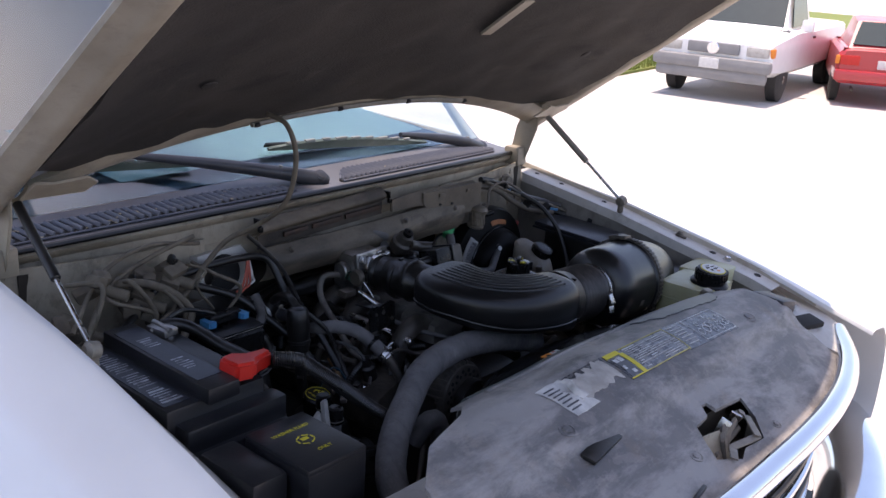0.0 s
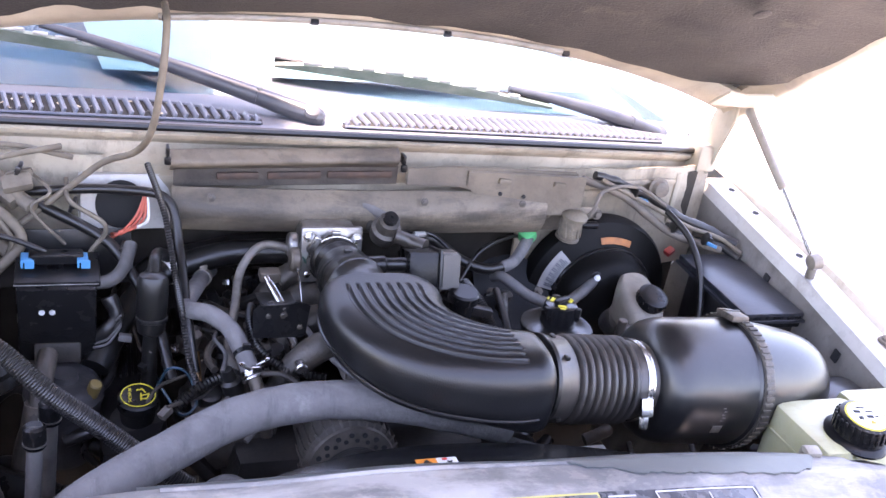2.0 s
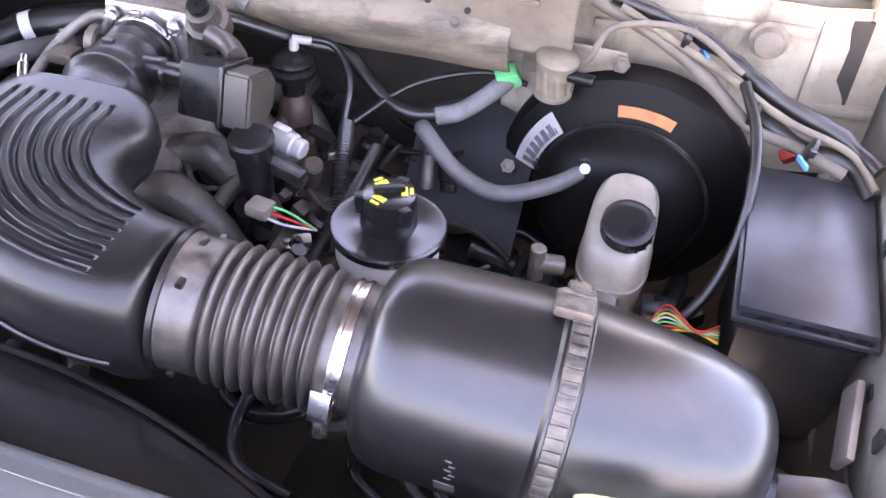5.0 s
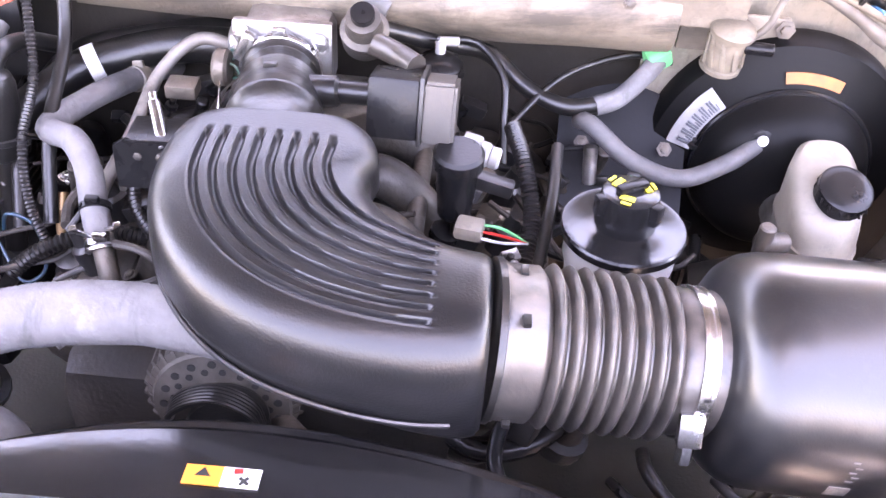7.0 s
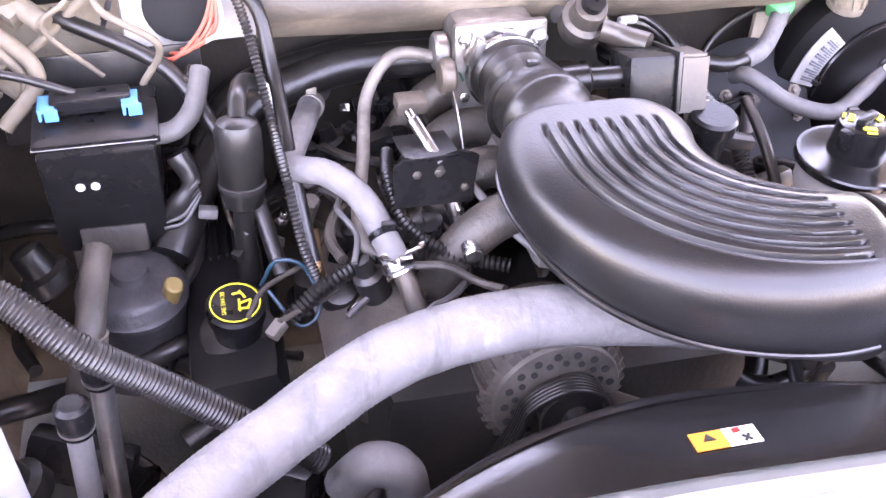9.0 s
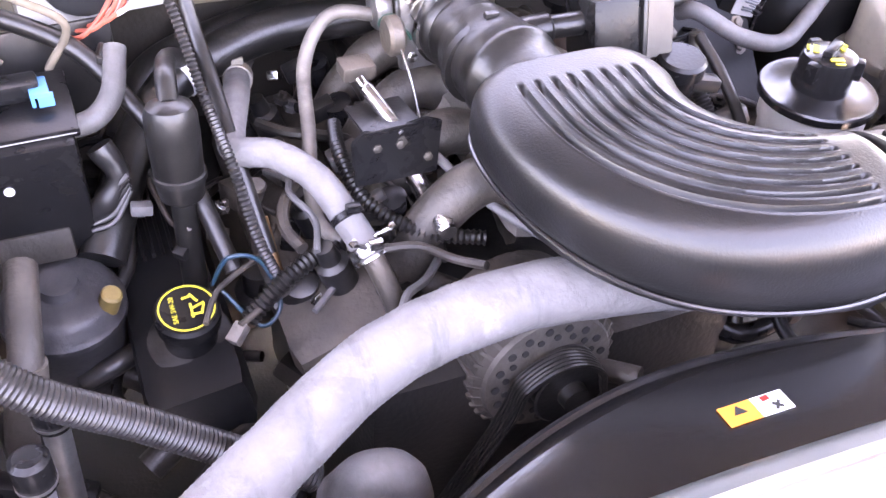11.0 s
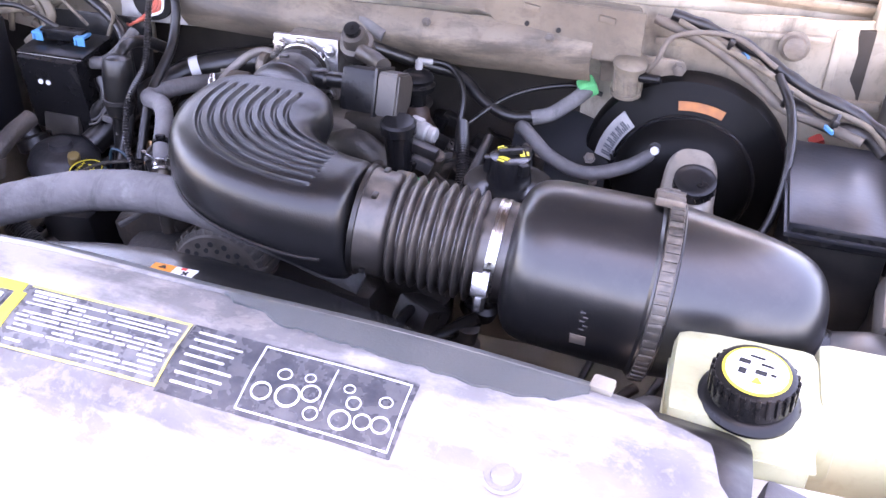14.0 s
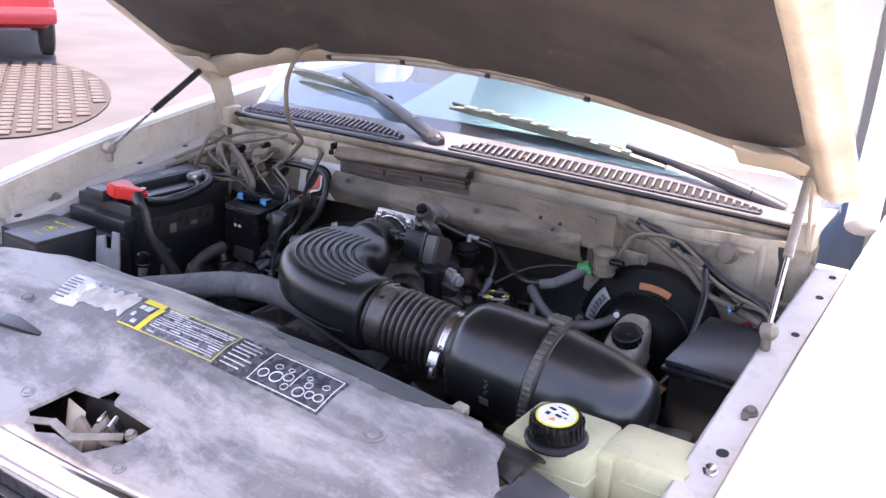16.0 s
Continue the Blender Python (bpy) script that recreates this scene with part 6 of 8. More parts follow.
hose_thing("battery_cable", "thick taped black battery cable", [(-0.565, 0.095, 1.080), (-0.535, 0.085, 1.077), (-0.518, 0.055, 1.070), (-0.512, -0.01, 1.060), (-0.508, -0.07, 1.060), (-0.500, -0.13, 1.072)], 0.0105, RUBBER, 12, wobble=0.2, category="cable")
for p0 in ((-0.585, -0.145),):
    hose_thing("battery_cable", "thin black cable over the battery", [(-0.56, 0.095, 1.082), (-0.50, 0.12, 1.082), (-0.44, 0.12, 1.06), (-0.41, 0.14, 1.03)], 0.004, RUBBER, category="cable")

bm = M()
box(bm, (-0.585, -0.295, 1.029), (0.108, 0.138, 0.012), (0, 0, 0), 0.005)
cv = part("cover_lid", bm, SKYBLACK, wash)
lettering("WASHER FLUID", 0.0095, pose(-0.585, -0.262, 1.0355), YELLOW, cv)
lettering("ONLY", 0.0095, pose(-0.578, -0.328, 1.0355), YELLOW, cv)
bm = M()
for a in range(6):
    q = radians(60 * a)
    box(bm, (-0.585 + 0.013 * math.cos(q), -0.295 + 0.011 * math.sin(q), 1.0357), (0.010, 0.002, 0.0006), (0, 0, 60 * a + 90), 0)
box(bm, (-0.585, -0.293, 1.0357), (0.012, 0.007, 0.0006), (0, 0, 0), 0)
part("washer_sign", bm, YELLOW, cv)
bm = M()
box(bm, (-0.675, -0.27, 0.96), (0.06, 0.12, 0.13), (0, 0, 0), 0.008)
part("side_bin", bm, SKYBLACK, wash)
wc = thing("white_clip", (-0.494, -0.235, 0.93), "white plastic forked cable clip", "clip")
bm = M()
prism(bm, [(-0.026, -0.055), (0.026, -0.055), (0.024, 0.045), (0.008, 0.048), (0.006, 0.012), (-0.004, 0.012), (-0.006, 0.040), (-0.026, 0.036)], pose(-0.494, -0.228, 0.985, 82, 0, 25), 0.006, 0.0015)
part("clip_body", bm, PALEPLASTIC, wc)
for k, (x, y) in enumerate(((-0.432, -0.195), (-0.418, -0.150))):
    pp = thing("pipe_fitting", (x, y, 0.75), "grey pipe fitting with a dark collar", "pipe fitting", "fittings by the battery")
    bm = M()
    rod(bm, (x - 0.01, y - 0.02, 0.75), (x, y, 0.965), 0.009)
    part("pipe", bm, ALU if k else GREYHOSE, pp)
    bm = M()
    lathe(bm, [(0, 0.011), (0.002, 0.0125), (0.026, 0.0125), (0.029, 0.009)], (x, y, 0.965), (0, 0.05, 1), 20)
    part("collar", bm, BLACK, pp)
    bm = M()
    lathe(bm, [(0, 0.0129), (0.002, 0.0129)], (x, y, 0.970), (0, 0.05, 1), 20)
    part("steel_ring", bm, ALU, pp)

# relay box trimmings
bm = M()
box(bm, (-0.418, 0.112, 1.034), (0.108, 0.082, 0.008), (4, 0, 2), 0.002)
part("lid", bm, BLACK, relay)
bm = M()
box(bm, (-0.418, 0.072, 1.0315), (0.106, 0.002, 0.0018), (4, 0, 2), 0.0005)
part("lid_edge", bm, PALEPLASTIC, relay)
bm = M()
box(bm, (-0.42, 0.118, 1.05), (0.07, 0.022, 0.016), (0, 0, 3), 0.004)
pg = part("plug", bm, BLACK, relay)
for x in (-0.457, -0.386):
    bm = M()
    box(bm, (x, 0.112, 1.052), (0.014, 0.026, 0.004), (0, 0, 3), 0.001)
    box(bm, (x - 0.006, 0.112, 1.048), (0.003, 0.026, 0.012), (0, 0, 3), 0.001)
    box(bm, (x + 0.004, 0.101, 1.047), (0.012, 0.003, 0.012), (0, 0, 3), 0.001)
    part("locking_clip", bm, BLUEP, pg, "light blue locking clip")
for x in (-0.437, -0.424):
    bm = M()
    lathe(bm, [(0, 0.004), (0.0015, 0.004)], (x, 0.067, 0.992), (0, -1, -0.1), 12)
    part("white_dot", bm, WHITEP, relay)
bm = M()
box(bm, (-0.418, 0.075, 0.925), (0.06, 0.012, 0.03), (-10, 0, 0), 0.004)
box(bm, (-0.418, 0.12, 0.89), (0.09, 0.05, 0.06), (0, 0, 0), 0.006)
part("bracket", bm, GRIME, relay)

# fuse box trimmings
# dark sheet laid over the apron below its pale upper part
apron_dark = thing("splash_liner", (0.70, -0.08, 0.60), "dark sheet covering the lower inner fender", "splash liner")
bm = M()
sheet(bm, lambda u, v: (lerp(0.727, 0.64, v) + 0.004 * noise.noise(Vector((u * 5, v * 4, 8))), lerp(-0.40, 0.03, u), lerp(0.952 - 0.03 * u, 0.60, v)), 24, 8, (0.003, 0, 0.002))
part("liner_panel", bm, GRIME, apron_dark)
bm = M()
box(bm, (0.722, -0.085, 0.962), (0.008, 0.075, 0.030), (18, 10, 0), 0.004)
part("pressed_flange", bm, APRON, apron_dark, "pale pressed flange")
bm = M()
box(bm, (0.672, 0.066, 1.021), (0.118, 0.210, 0.012), (2, 0, 0), 0.004)
box(bm, (0.672, 0.066, 1.012), (0.124, 0.216, 0.006), (2, 0, 0), 0.002)
# the bluish dust tint stands in for sky mirrored on the lid
fl = part("lid", bm, material("sky_sheen_lid", (0.012, 0.013, 0.016), 0.3, scale=6, amount=0.6, dust=0.16, dust_color=(0.12, 0.125, 0.14), spec=0.35, coat=0.15, coat_rough=0.2), fuse, "flat black lid with a bluish sky sheen in its colour")
bm = M()
box(bm, (0.672, -0.036, 1.008), (0.11, 0.006, 0.022), (0, 0, 0), 0.002)
part("lid_latch", bm, BLACK, fl)
hose_thing("wiring_harness", "thick taped harness by the fuse box", [(0.60, 0.215, 1.065), (0.635, 0.20, 1.05), (0.665, 0.192, 1.043), (0.705, 0.185, 1.04), (0.727, 0.15, 1.03)], 0.010, BLACKD, 12, wobble=0.35, category="wiring")
for k in range(7):
    hose_thing("loose_wire", "thin coloured wire below the fuse box", [(0.61, -0.02 + 0.004 * k, 0.955), (0.585, -0.03 - 0.003 * k, 0.972 + 0.003 * k), (0.56, -0.02 + 0.006 * k, 0.955), (0.545, 0.0, 0.93)], 0.0011, (YELLOW, REDP, GREENP, PALE, YELLOW, BEIGE, REDP)[k], 6, category="wire", group="wires by the fuse box")

# ---- coolant tank trimmings ----
bm = M()
box(bm, (0.64, -0.30, 0.955), (0.05, 0.085, 0.08), (0, 0, 0), 0.012)
box(bm, (0.70, -0.285, 0.962), (0.124, 0.104, 0.004), (0, 0, 0), 0.0015)
box(bm, (0.578, -0.315, 0.962), (0.134, 0.129, 0.004), (0, 0, 0), 0.0015)
part("tank_seam", bm, TANK, tank)
bm = M()
lathe(bm, [(0, 0.034), (0.012, 0.033)], (0.582, -0.345, 0.99), (0, -0.12, 1), 32)
part("filler_neck", bm, TANK, tank)
cap = tank.children[1]
bm = M()
lathe(bm, [(0, 0.034), (0.001, 0.043), (0.004, 0.0435), (0.007, 0.041), (0.0105, 0.036)], (0.582, -0.345, 0.997), (0, -0.12, 1), 48)
part("cap_skirt", bm, BLACK, cap, "wide black skirt under the cap")
me = None
for k in range(26):
    a = 2 * math.pi * k / 26
    bm = M()
    box(bm, (0.582 + 0.0357 * math.cos(a), -0.3475 + 0.0357 * math.sin(a), 1.0205), (0.003, 0.004, 0.020), (6, 0, math.degrees(a)), 0.0008)
    part("grip_rib", bm, BLACK, cap)
CM = pose(0.582, -0.3495, 1.0335, 6.8, 0, 0)
bm = M()
lathe(bm, [(0, 0.0285), (0.001, 0.0285)], CM @ Vector((0, 0, 0)), (0, -0.12, 1), 40)
cl2 = part("cap_label", bm, YELLOW, cap)
bm = M()
lathe(bm, [(0, 0.0258), (0.0018, 0.0258)], CM @ Vector((0, 0, 0)), (0, -0.12, 1), 40)
part("cap_label_face", bm, WHITEP, cl2)
bm = M()
for x, y, w, h in ((-0.012, 0.010, 0.012, 0.006), (0.010, 0.008, 0.014, 0.003), (-0.014, -0.004, 0.008, 0.008), (0.004, -0.003, 0.012, 0.006), (0.016, -0.004, 0.006, 0.003), (0.0, 0.018, 0.016, 0.003)):
    box(bm, CM @ Vector((x * 0.85, y * 0.85, 0.0022)), (w * 0.8, h * 0.8, 0.0006), (6.8, 0, -12), 0)
part("cap_signs", bm, HOLE, cl2)
bm = M()
flat(bm, [(-0.005, -0.016), (0.005, -0.016), (0, -0.008)], CM @ pose(0, 0, 0.0018))
part("cap_triangle", bm, ORANGE, cl2)
hose_thing("overflow_hose", "grey hose from the coolant reservoir", [(0.535, -0.30, 0.93), (0.505, -0.315, 0.955), (0.48, -0.32, 0.94), (0.455, -0.31, 0.90)], 0.010, GREYHOSE)

tank.location.z += 0.011

# ---- air intake trimmings ----
for k in range(64):
    a = 2 * math.pi * k / 64
    d, sa, sb = frame_of(AD)
    p = FX + AD * (0.155 + 0.0006 * math.sin(7 * k)) + (sa * math.cos(a) + sb * math.sin(a)) * (0.0972 + 0.0006 * math.sin(5 * k))
    bm = M()
    box(bm, p, (0.0135, 0.0066, 0.003), (math.degrees(math.atan2((sa * math.cos(a) + sb * math.sin(a)).z, (sa * math.cos(a) + sb * math.sin(a)).y)) - 90, 0, 0), 0.001)
    part("band_tooth", bm, BANDM, band)
bm = M()
lathe(bm, [(0, 0.045), (0.03, 0.05), (0.05, 0.04), (0.10, 0.035)], (0.625, -0.185, 0.945), (1, -0.2, -0.35), 28)
part("inlet_snout", bm, BLACK, intake)
bm = M()
box(bm, (0.692, -0.222, 0.938), (0.080, 0.115, 0.10), (0, -8, 6), 0.022)
part("inlet_duct", bm, SATIN, intake, "black inlet duct into the fender")
bm = M()
def on_filter(h, a, r=0.0955):
    d, sa, sb = frame_of(AD)
    n = Vector((0, -math.cos(a), math.sin(a)))
    return FX + AD * h + n * r
sheet(bm, lambda u, v: on_filter(0.084 + 0.016 * u, radians(-20 + 9 * v), 0.0895), 4, 4, (0, 0.001, 0))
mk = part("moulded_mark", bm, ALU, intake, "small pale moulded mark")
for k in range(5):
    bm = M()
    sheet(bm, lambda u, v: on_filter(0.092 + 0.003 * (k % 2) + 0.005 * u, radians(-6 + 3.2 * k + 1.0 * v), 0.0896), 2, 2, (0, 0.001, 0))
    part("mark_bar", bm, GREYHOSE, mk)
# seam along the elbow's lower rim
bm = M()
tube(bm, [OUTER[i].lerp(INNER[i], 0.012) + Vector((0, 0, steps(((0, 1.046), (0.35, 1.042), (0.6, 1.025), (0.9, 1.012), (1, 1.012)), i / NE))) for i in range(6, NE - 2, 6)], 0.0022, 8, 4)
part("rim_seam", bm, SATIN, intake)
d, sa, sb = frame_of(AD)
for a in (60, 105, 150, 240, 330):
    p = AX + AD * 0.020 + (sa * math.cos(radians(a)) + sb * math.sin(radians(a))) * 0.0578
    bm = M()
    box(bm, p, (0.006, 0.010, 0.005), (0, 0, 0), 0.0015)
    part("cuff_lug", bm, RUBBER, intake)
bm = M()
lathe(bm, [(0, 0.0575), (0.001, 0.0605), (0.006, 0.0605), (0.007, 0.0575)], AX + AD * 0.001, AD, 48)
part("cuff_band", bm, RUBBER, intake)

# ---- engine fittings ----
bm = M()
box(bm, (-0.036, 0.125, 1.052), (0.095, 0.012, 0.085), (-8, 0, 3), 0.004)
tb = part("throttle_flange", bm, ALU, eng, "cast aluminium throttle flange")
for x, z in ((-0.073, 1.083), (0.000, 1.080), (-0.072, 1.022), (0.0, 1.020)):
    bolt(tb, (x, 0.118, z), (0, -1, 0.15), 0.0055)
bm = M()
box(bm, (-0.036, 0.165, 1.045), (0.085, 0.07, 0.085), (0, 0, 0), 0.014)
rod(bm, (-0.095, 0.16, 1.05), (-0.08, 0.16, 1.05), 0.02)
part("throttle_body", bm, ALU, eng)
bm = M()
prof = [(0, 0.033), (0.004, 0.0375), (0.018, 0.0375), (0.022, 0.034), (0.03, 0.037), (0.038, 0.034), (0.046, 0.038), (0.08, 0.041), (0.095, 0.041), (0.098, 0.044), (0.106, 0.044), (0.109, 0.041), (0.128, 0.039), (0.165, 0.037)]
lathe(bm, prof, (-0.036, 0.117, 1.052), (0.13, -1, 0.02), 36)
th = part("throttle_hose", bm, RUBBER, eng, "black rubber throttle hose", 50)
collar(th, (-0.0355, 0.108, 1.052), (0.06, -1, -0.03), 0.0375, 0.009, STEEL)
collar(th, (-0.031, 0.048, 1.050), (0.06, -1, -0.03), 0.039, 0.009, RUBBER)
bm = M()
box(bm, (-0.068, 0.104, 1.078), (0.012, 0.014, 0.028), (0, 25, 0), 0.003)
part("clamp_buckle", bm, STEEL, th)
bm = M()
rod(bm, (-0.005, 0.055, 1.066), (0.03, 0.052, 1.070), 0.014)
rod(bm, (0.025, 0.052, 1.070), (0.065, 0.048, 1.072), 0.0105)
part("breather_tube", bm, RUBBER, eng)
bm = M()
box(bm, (0.080, 0.048, 1.066), (0.046, 0.056, 0.055), (-18, 0, -2), 0.005)
ds = part("resonator_box", bm, BLACK, eng, "black resonator box")
bm = M()
prism(bm, [(-0.028, -0.0275), (0.014, -0.0275), (0.028, -0.012), (0.028, 0.016), (0.016, 0.0275), (-0.028, 0.0275)], pose(0.105, 0.046, 1.066) @ pose(0, 0, 0, -18, 0, -2) @ pose(0, 0, 0, 90, 0, 90), 0.030, 0.003)
part("box_cover", bm, BRONZE, ds, "dusty bronze-grey box cover")
bm = M()
box(bm, (0.1045, 0.047, 1.066), (0.004, 0.062, 0.061), (-18, 0, -2), 0.001)
part("box_seam", bm, BLACKD, ds)
bm = M()
lathe(bm, [(0, 0.014), (0.01, 0.022), (0.03, 0.023), (0.034, 0.018), (0.05, 0.016), (0.052, 0.01)], (0.043, 0.13, 1.075), (0, -0.55, 0.85), 28)
iv = part("air_valve", bm, IRON, eng, "cast idle air valve")
bm = M()
lathe(bm, [(0, 0.011), (0.008, 0.011), (0.009, 0.006)], (0.043, 0.1015, 1.119), (0, -0.55, 0.85), 18)
part("valve_plug", bm, BLACK, iv)
bm = M()
tube(bm, [(0.052, 0.10, 1.095), (0.075, 0.095, 1.088), (0.095, 0.075, 1.088)], 0.011, 12)
part("valve_elbow", bm, BRONZE, eng)
bm = M()
tube(bm, [(-0.03, 0.20, 1.075), (-0.02, 0.20, 1.10), (0.02, 0.19, 1.105), (0.06, 0.18, 1.09)], 0.011, 12)
part("vacuum_elbow", bm, GREYHOSE, eng, "pale rubber vacuum elbow")
bm = M()
lathe(bm, [(0, 0.012), (0.03, 0.014), (0.034, 0.024), (0.042, 0.026), (0.046, 0.022), (0.052, 0.024), (0.058, 0.02), (0.062, 0.01)], (0.112, 0.165, 0.99), (0, 0, 1), 28)
dg = part("diaphragm_valve", bm, BLACK, eng, "black diaphragm valve")
bm = M()
lathe(bm, [(0, 0.018), (0.01, 0.021), (0.03, 0.020), (0.05, 0.017), (0.056, 0.012)], (0.114, 0.16, 0.945), (0, 0.08, 1), 20)
box(bm, (0.122, 0.14, 0.95), (0.05, 0.03, 0.03), (10, 0, 15), 0.006)
part("valve_body", bm, RUST, dg, "rusty brown valve body")
bm = M()
rod(bm, (0.112, 0.17, 1.045), (0.112, 0.174, 1.064), 0.0055)
rod(bm, (0.109, 0.174, 1.063), (0.130, 0.180, 1.061), 0.0048)
part("valve_tee", bm, PALEPLASTIC, dg, "white plastic vacuum tee")
bm = M()
lathe(bm, [(0, 0.016), (0.055, 0.019), (0.058, 0.023), (0.070, 0.023), (0.073, 0.02)], (0.140, 0.012, 0.977), (0, -0.1, 1), 24)
cn = part("solenoid", bm, BLACK, eng, "black plastic solenoid")
bm = M()
box(bm, (0.172, 0.012, 1.012), (0.04, 0.016, 0.014), (0, 10, -8), 0.004)
part("solenoid_plug", bm, BLACKD, cn)
bm = M()
rod(bm, (0.140, 0.052, 1.022), (0.168, 0.046, 1.018), 0.0125)
rod(bm, (0.167, 0.046, 1.018), (0.178, 0.044, 1.0165), 0.0105)
box(bm, (0.152, 0.05, 1.033), (0.018, 0.010, 0.006), (0, 8, -12), 0.002)
part("grey_plug", bm, PALEPLASTIC, eng, "grey plastic plug")
for k, mt in enumerate((GREENP, REDP, PALE)):
    bm = M()
    tube(bm, [(0.165, -0.012 - 0.006 * k, 0.983 - 0.003 * k), (0.185, -0.012 - 0.005 * k, 0.98 - 0.004 * k), (0.21, -0.005, 0.96)], 0.0014, 6)
    part("plug_wire", bm, mt, cn)
bm = M()
box(bm, (0.155, -0.015, 0.98), (0.026, 0.022, 0.014), (0, 0, -10), 0.004)
part("white_plug", bm, BEIGE, eng)
# manifold runners, rails, rocker covers
for s in (1, -1):
    bm = M()
    box(bm, (s * 0.185, 0.09, 0.868), (0.11, 0.36, 0.075), (0, s * 24, 0), 0.03)
    rc = part("rocker_cover", bm, GRIME, eng, "grimy cast rocker cover")
    for k in range(5):
        bolt(rc, (s * (0.15 + 0.03 * (k % 2)), -0.05 + 0.07 * k, 0.918 - 0.012 * (k % 2)), (s * 0.4, 0, 1), 0.0045, IRON)
    bm = M()
    rod(bm, (s * 0.105, -0.06, 0.965), (s * 0.105, 0.24, 0.975), 0.009)
    part("fuel_rail", bm, STEEL if s < 0 else IRON, eng)
    for k in range(4):
        y = -0.03 + 0.075 * k
        bm = M()
        tube(bm, [(s * 0.03, y, 0.975), (s * 0.07, y, 0.985), (s * 0.11, y, 0.95), (s * 0.135, y, 0.90)], 0.021, 14)
        part("intake_runner", bm, IRON if k % 2 else GRIME, eng)
        bm = M()
        lathe(bm, [(0, 0.010), (0.02, 0.010), (0.022, 0.014), (0.032, 0.014), (0.034, 0.008)], (s * 0.125, y + 0.03, 0.935), (s * 0.3, -0.1, 1), 14)
        inj = part("injector", bm, BLACK, eng)
        bm = M()
        box(bm, (s * 0.150, y + 0.03, 0.958), (0.03, 0.018, 0.016), (0, s * 20, 0), 0.003)
        part("injector_plug", bm, GREYHOSE if k == 1 else BLACKD, inj)
        bm = M()
        lathe(bm, [(0, 0.015), (0.03, 0.015), (0.034, 0.010), (0.05, 0.008)], (s * 0.185, y, 0.905), (s * 0.35, 0, 1), 14)
        part("ignition_coil", bm, BLACKD, eng)
bm = M()
box(bm, (0, 0.08, 0.965), (0.10, 0.30, 0.05), (0, 0, 0), 0.02)
part("manifold_plenum", bm, DUSTALU, eng, "dusty cast intake plenum")
bm = M()
prism(bm, [(-0.040, -0.024), (0.034, -0.027), (0.040, 0.020), (0.024, 0.027), (-0.012, 0.022), (-0.030, 0.026), (-0.041, 0.018)], pose(-0.126, 0.004, 1.008, 82, 0, 4), 0.003, 0.0012)
box(bm, (-0.132, 0.026, 1.029), (0.05, 0.045, 0.004), (-4, 0, 4), 0.0015)
bk = part("cable_bracket", bm, BLACK, eng, "black stamped cable bracket")
for x in (-0.145, -0.125, -0.1):
    bolt(bk, (x, 0.004, 1.016 if x < -0.11 else 0.998), (0, -1, 0.1), 0.0042, IRON)
bm = M()
rod(bm, (-0.140, 0.046, 1.046), (-0.122, 0.006, 1.022), 0.0060)
rod(bm, (-0.143, 0.054, 1.050), (-0.140, 0.046, 1.046), 0.0042)
part("cable_end", bm, STEEL, bk, "bright steel cable end")
bm = M()
box(bm, (-0.13, 0.10, 1.03), (0.03, 0.024, 0.014), (0, 0, 0), 0.003)
rod(bm, (-0.10, 0.11, 1.05), (-0.085, 0.11, 1.05), 0.018)
part("throttle_lever", bm, IRON, eng)
hose_thing("throttle_cable", "grey sheathed throttle cable", [(-0.098, 0.038, 0.995), (-0.085, 0.01, 0.985), (-0.065, -0.04, 0.975), (-0.035, -0.09, 0.968), (0.0, -0.12, 0.96)], 0.0042, GREYHOSE, category="cable")
hose_thing("wiring_loom", "corrugated black wiring loom on the engine", [(-0.155, 0.09, 0.985), (-0.162, 0.045, 0.98), (-0.155, 0.0, 0.965), (-0.12, -0.04, 0.955), (-0.07, -0.06, 0.95)], 0.006, RUBBER, 10, 0.002, 0.005, category="wiring")
hose_thing("wiring_loom", "corrugated black wiring loom on the engine", [(-0.27, -0.04, 0.90), (-0.235, -0.03, 0.925), (-0.19, -0.015, 0.935), (-0.14, -0.02, 0.94), (-0.10, -0.03, 0.945)], 0.0075, RUBBER, 10, 0.002, 0.005, category="wiring")
hose_thing("coolant_tube", "dull metal coolant tube looping over the engine", [(-0.08, 0.16, 1.04), (-0.13, 0.17, 1.045), (-0.165, 0.14, 1.02), (-0.18, 0.08, 0.985), (-0.195, 0.02, 0.955), (-0.185, -0.01, 0.94), (-0.15, -0.015, 0.935), (-0.13, 0.0, 0.93)], 0.0065, DUSTALU)
th1 = hose_thing("heater_pipe", "thick black heater hose with a pale label", [(-0.37, 0.07, 0.90), (-0.33, 0.14, 0.945), (-0.29, 0.19, 0.972), (-0.253, 0.214, 0.985), (-0.17, 0.235, 1.0), (-0.06, 0.22, 1.012)], 0.020, RUBBER, 18)
bm = M()
d = Vector((0.04, 0.022, 0.012)).normalized()
lathe(bm, [(0, 0.0208), (0.014, 0.0208)], (-0.268, 0.206, 0.981), d, 24)
part("hose_label", bm, WHITEP, th1)
hose_thing("heater_pipe", "thick black heater hose behind the engine", [(-0.33, 0.20, 0.93), (-0.29, 0.24, 0.97), (-0.22, 0.262, 0.985), (-0.12, 0.262, 1.005), (-0.02, 0.25, 1.01)], 0.019, RUBBER, 18)
collar(hh, (-0.214, 0.205, 0.972), (-0.1, -0.4, 0.1), 0.0125, 0.016, BEIGE)
collar(hh, (-0.180, -0.028, 0.977), (0.2, -0.7, -0.4), 0.0125, 0.007, BLACK)
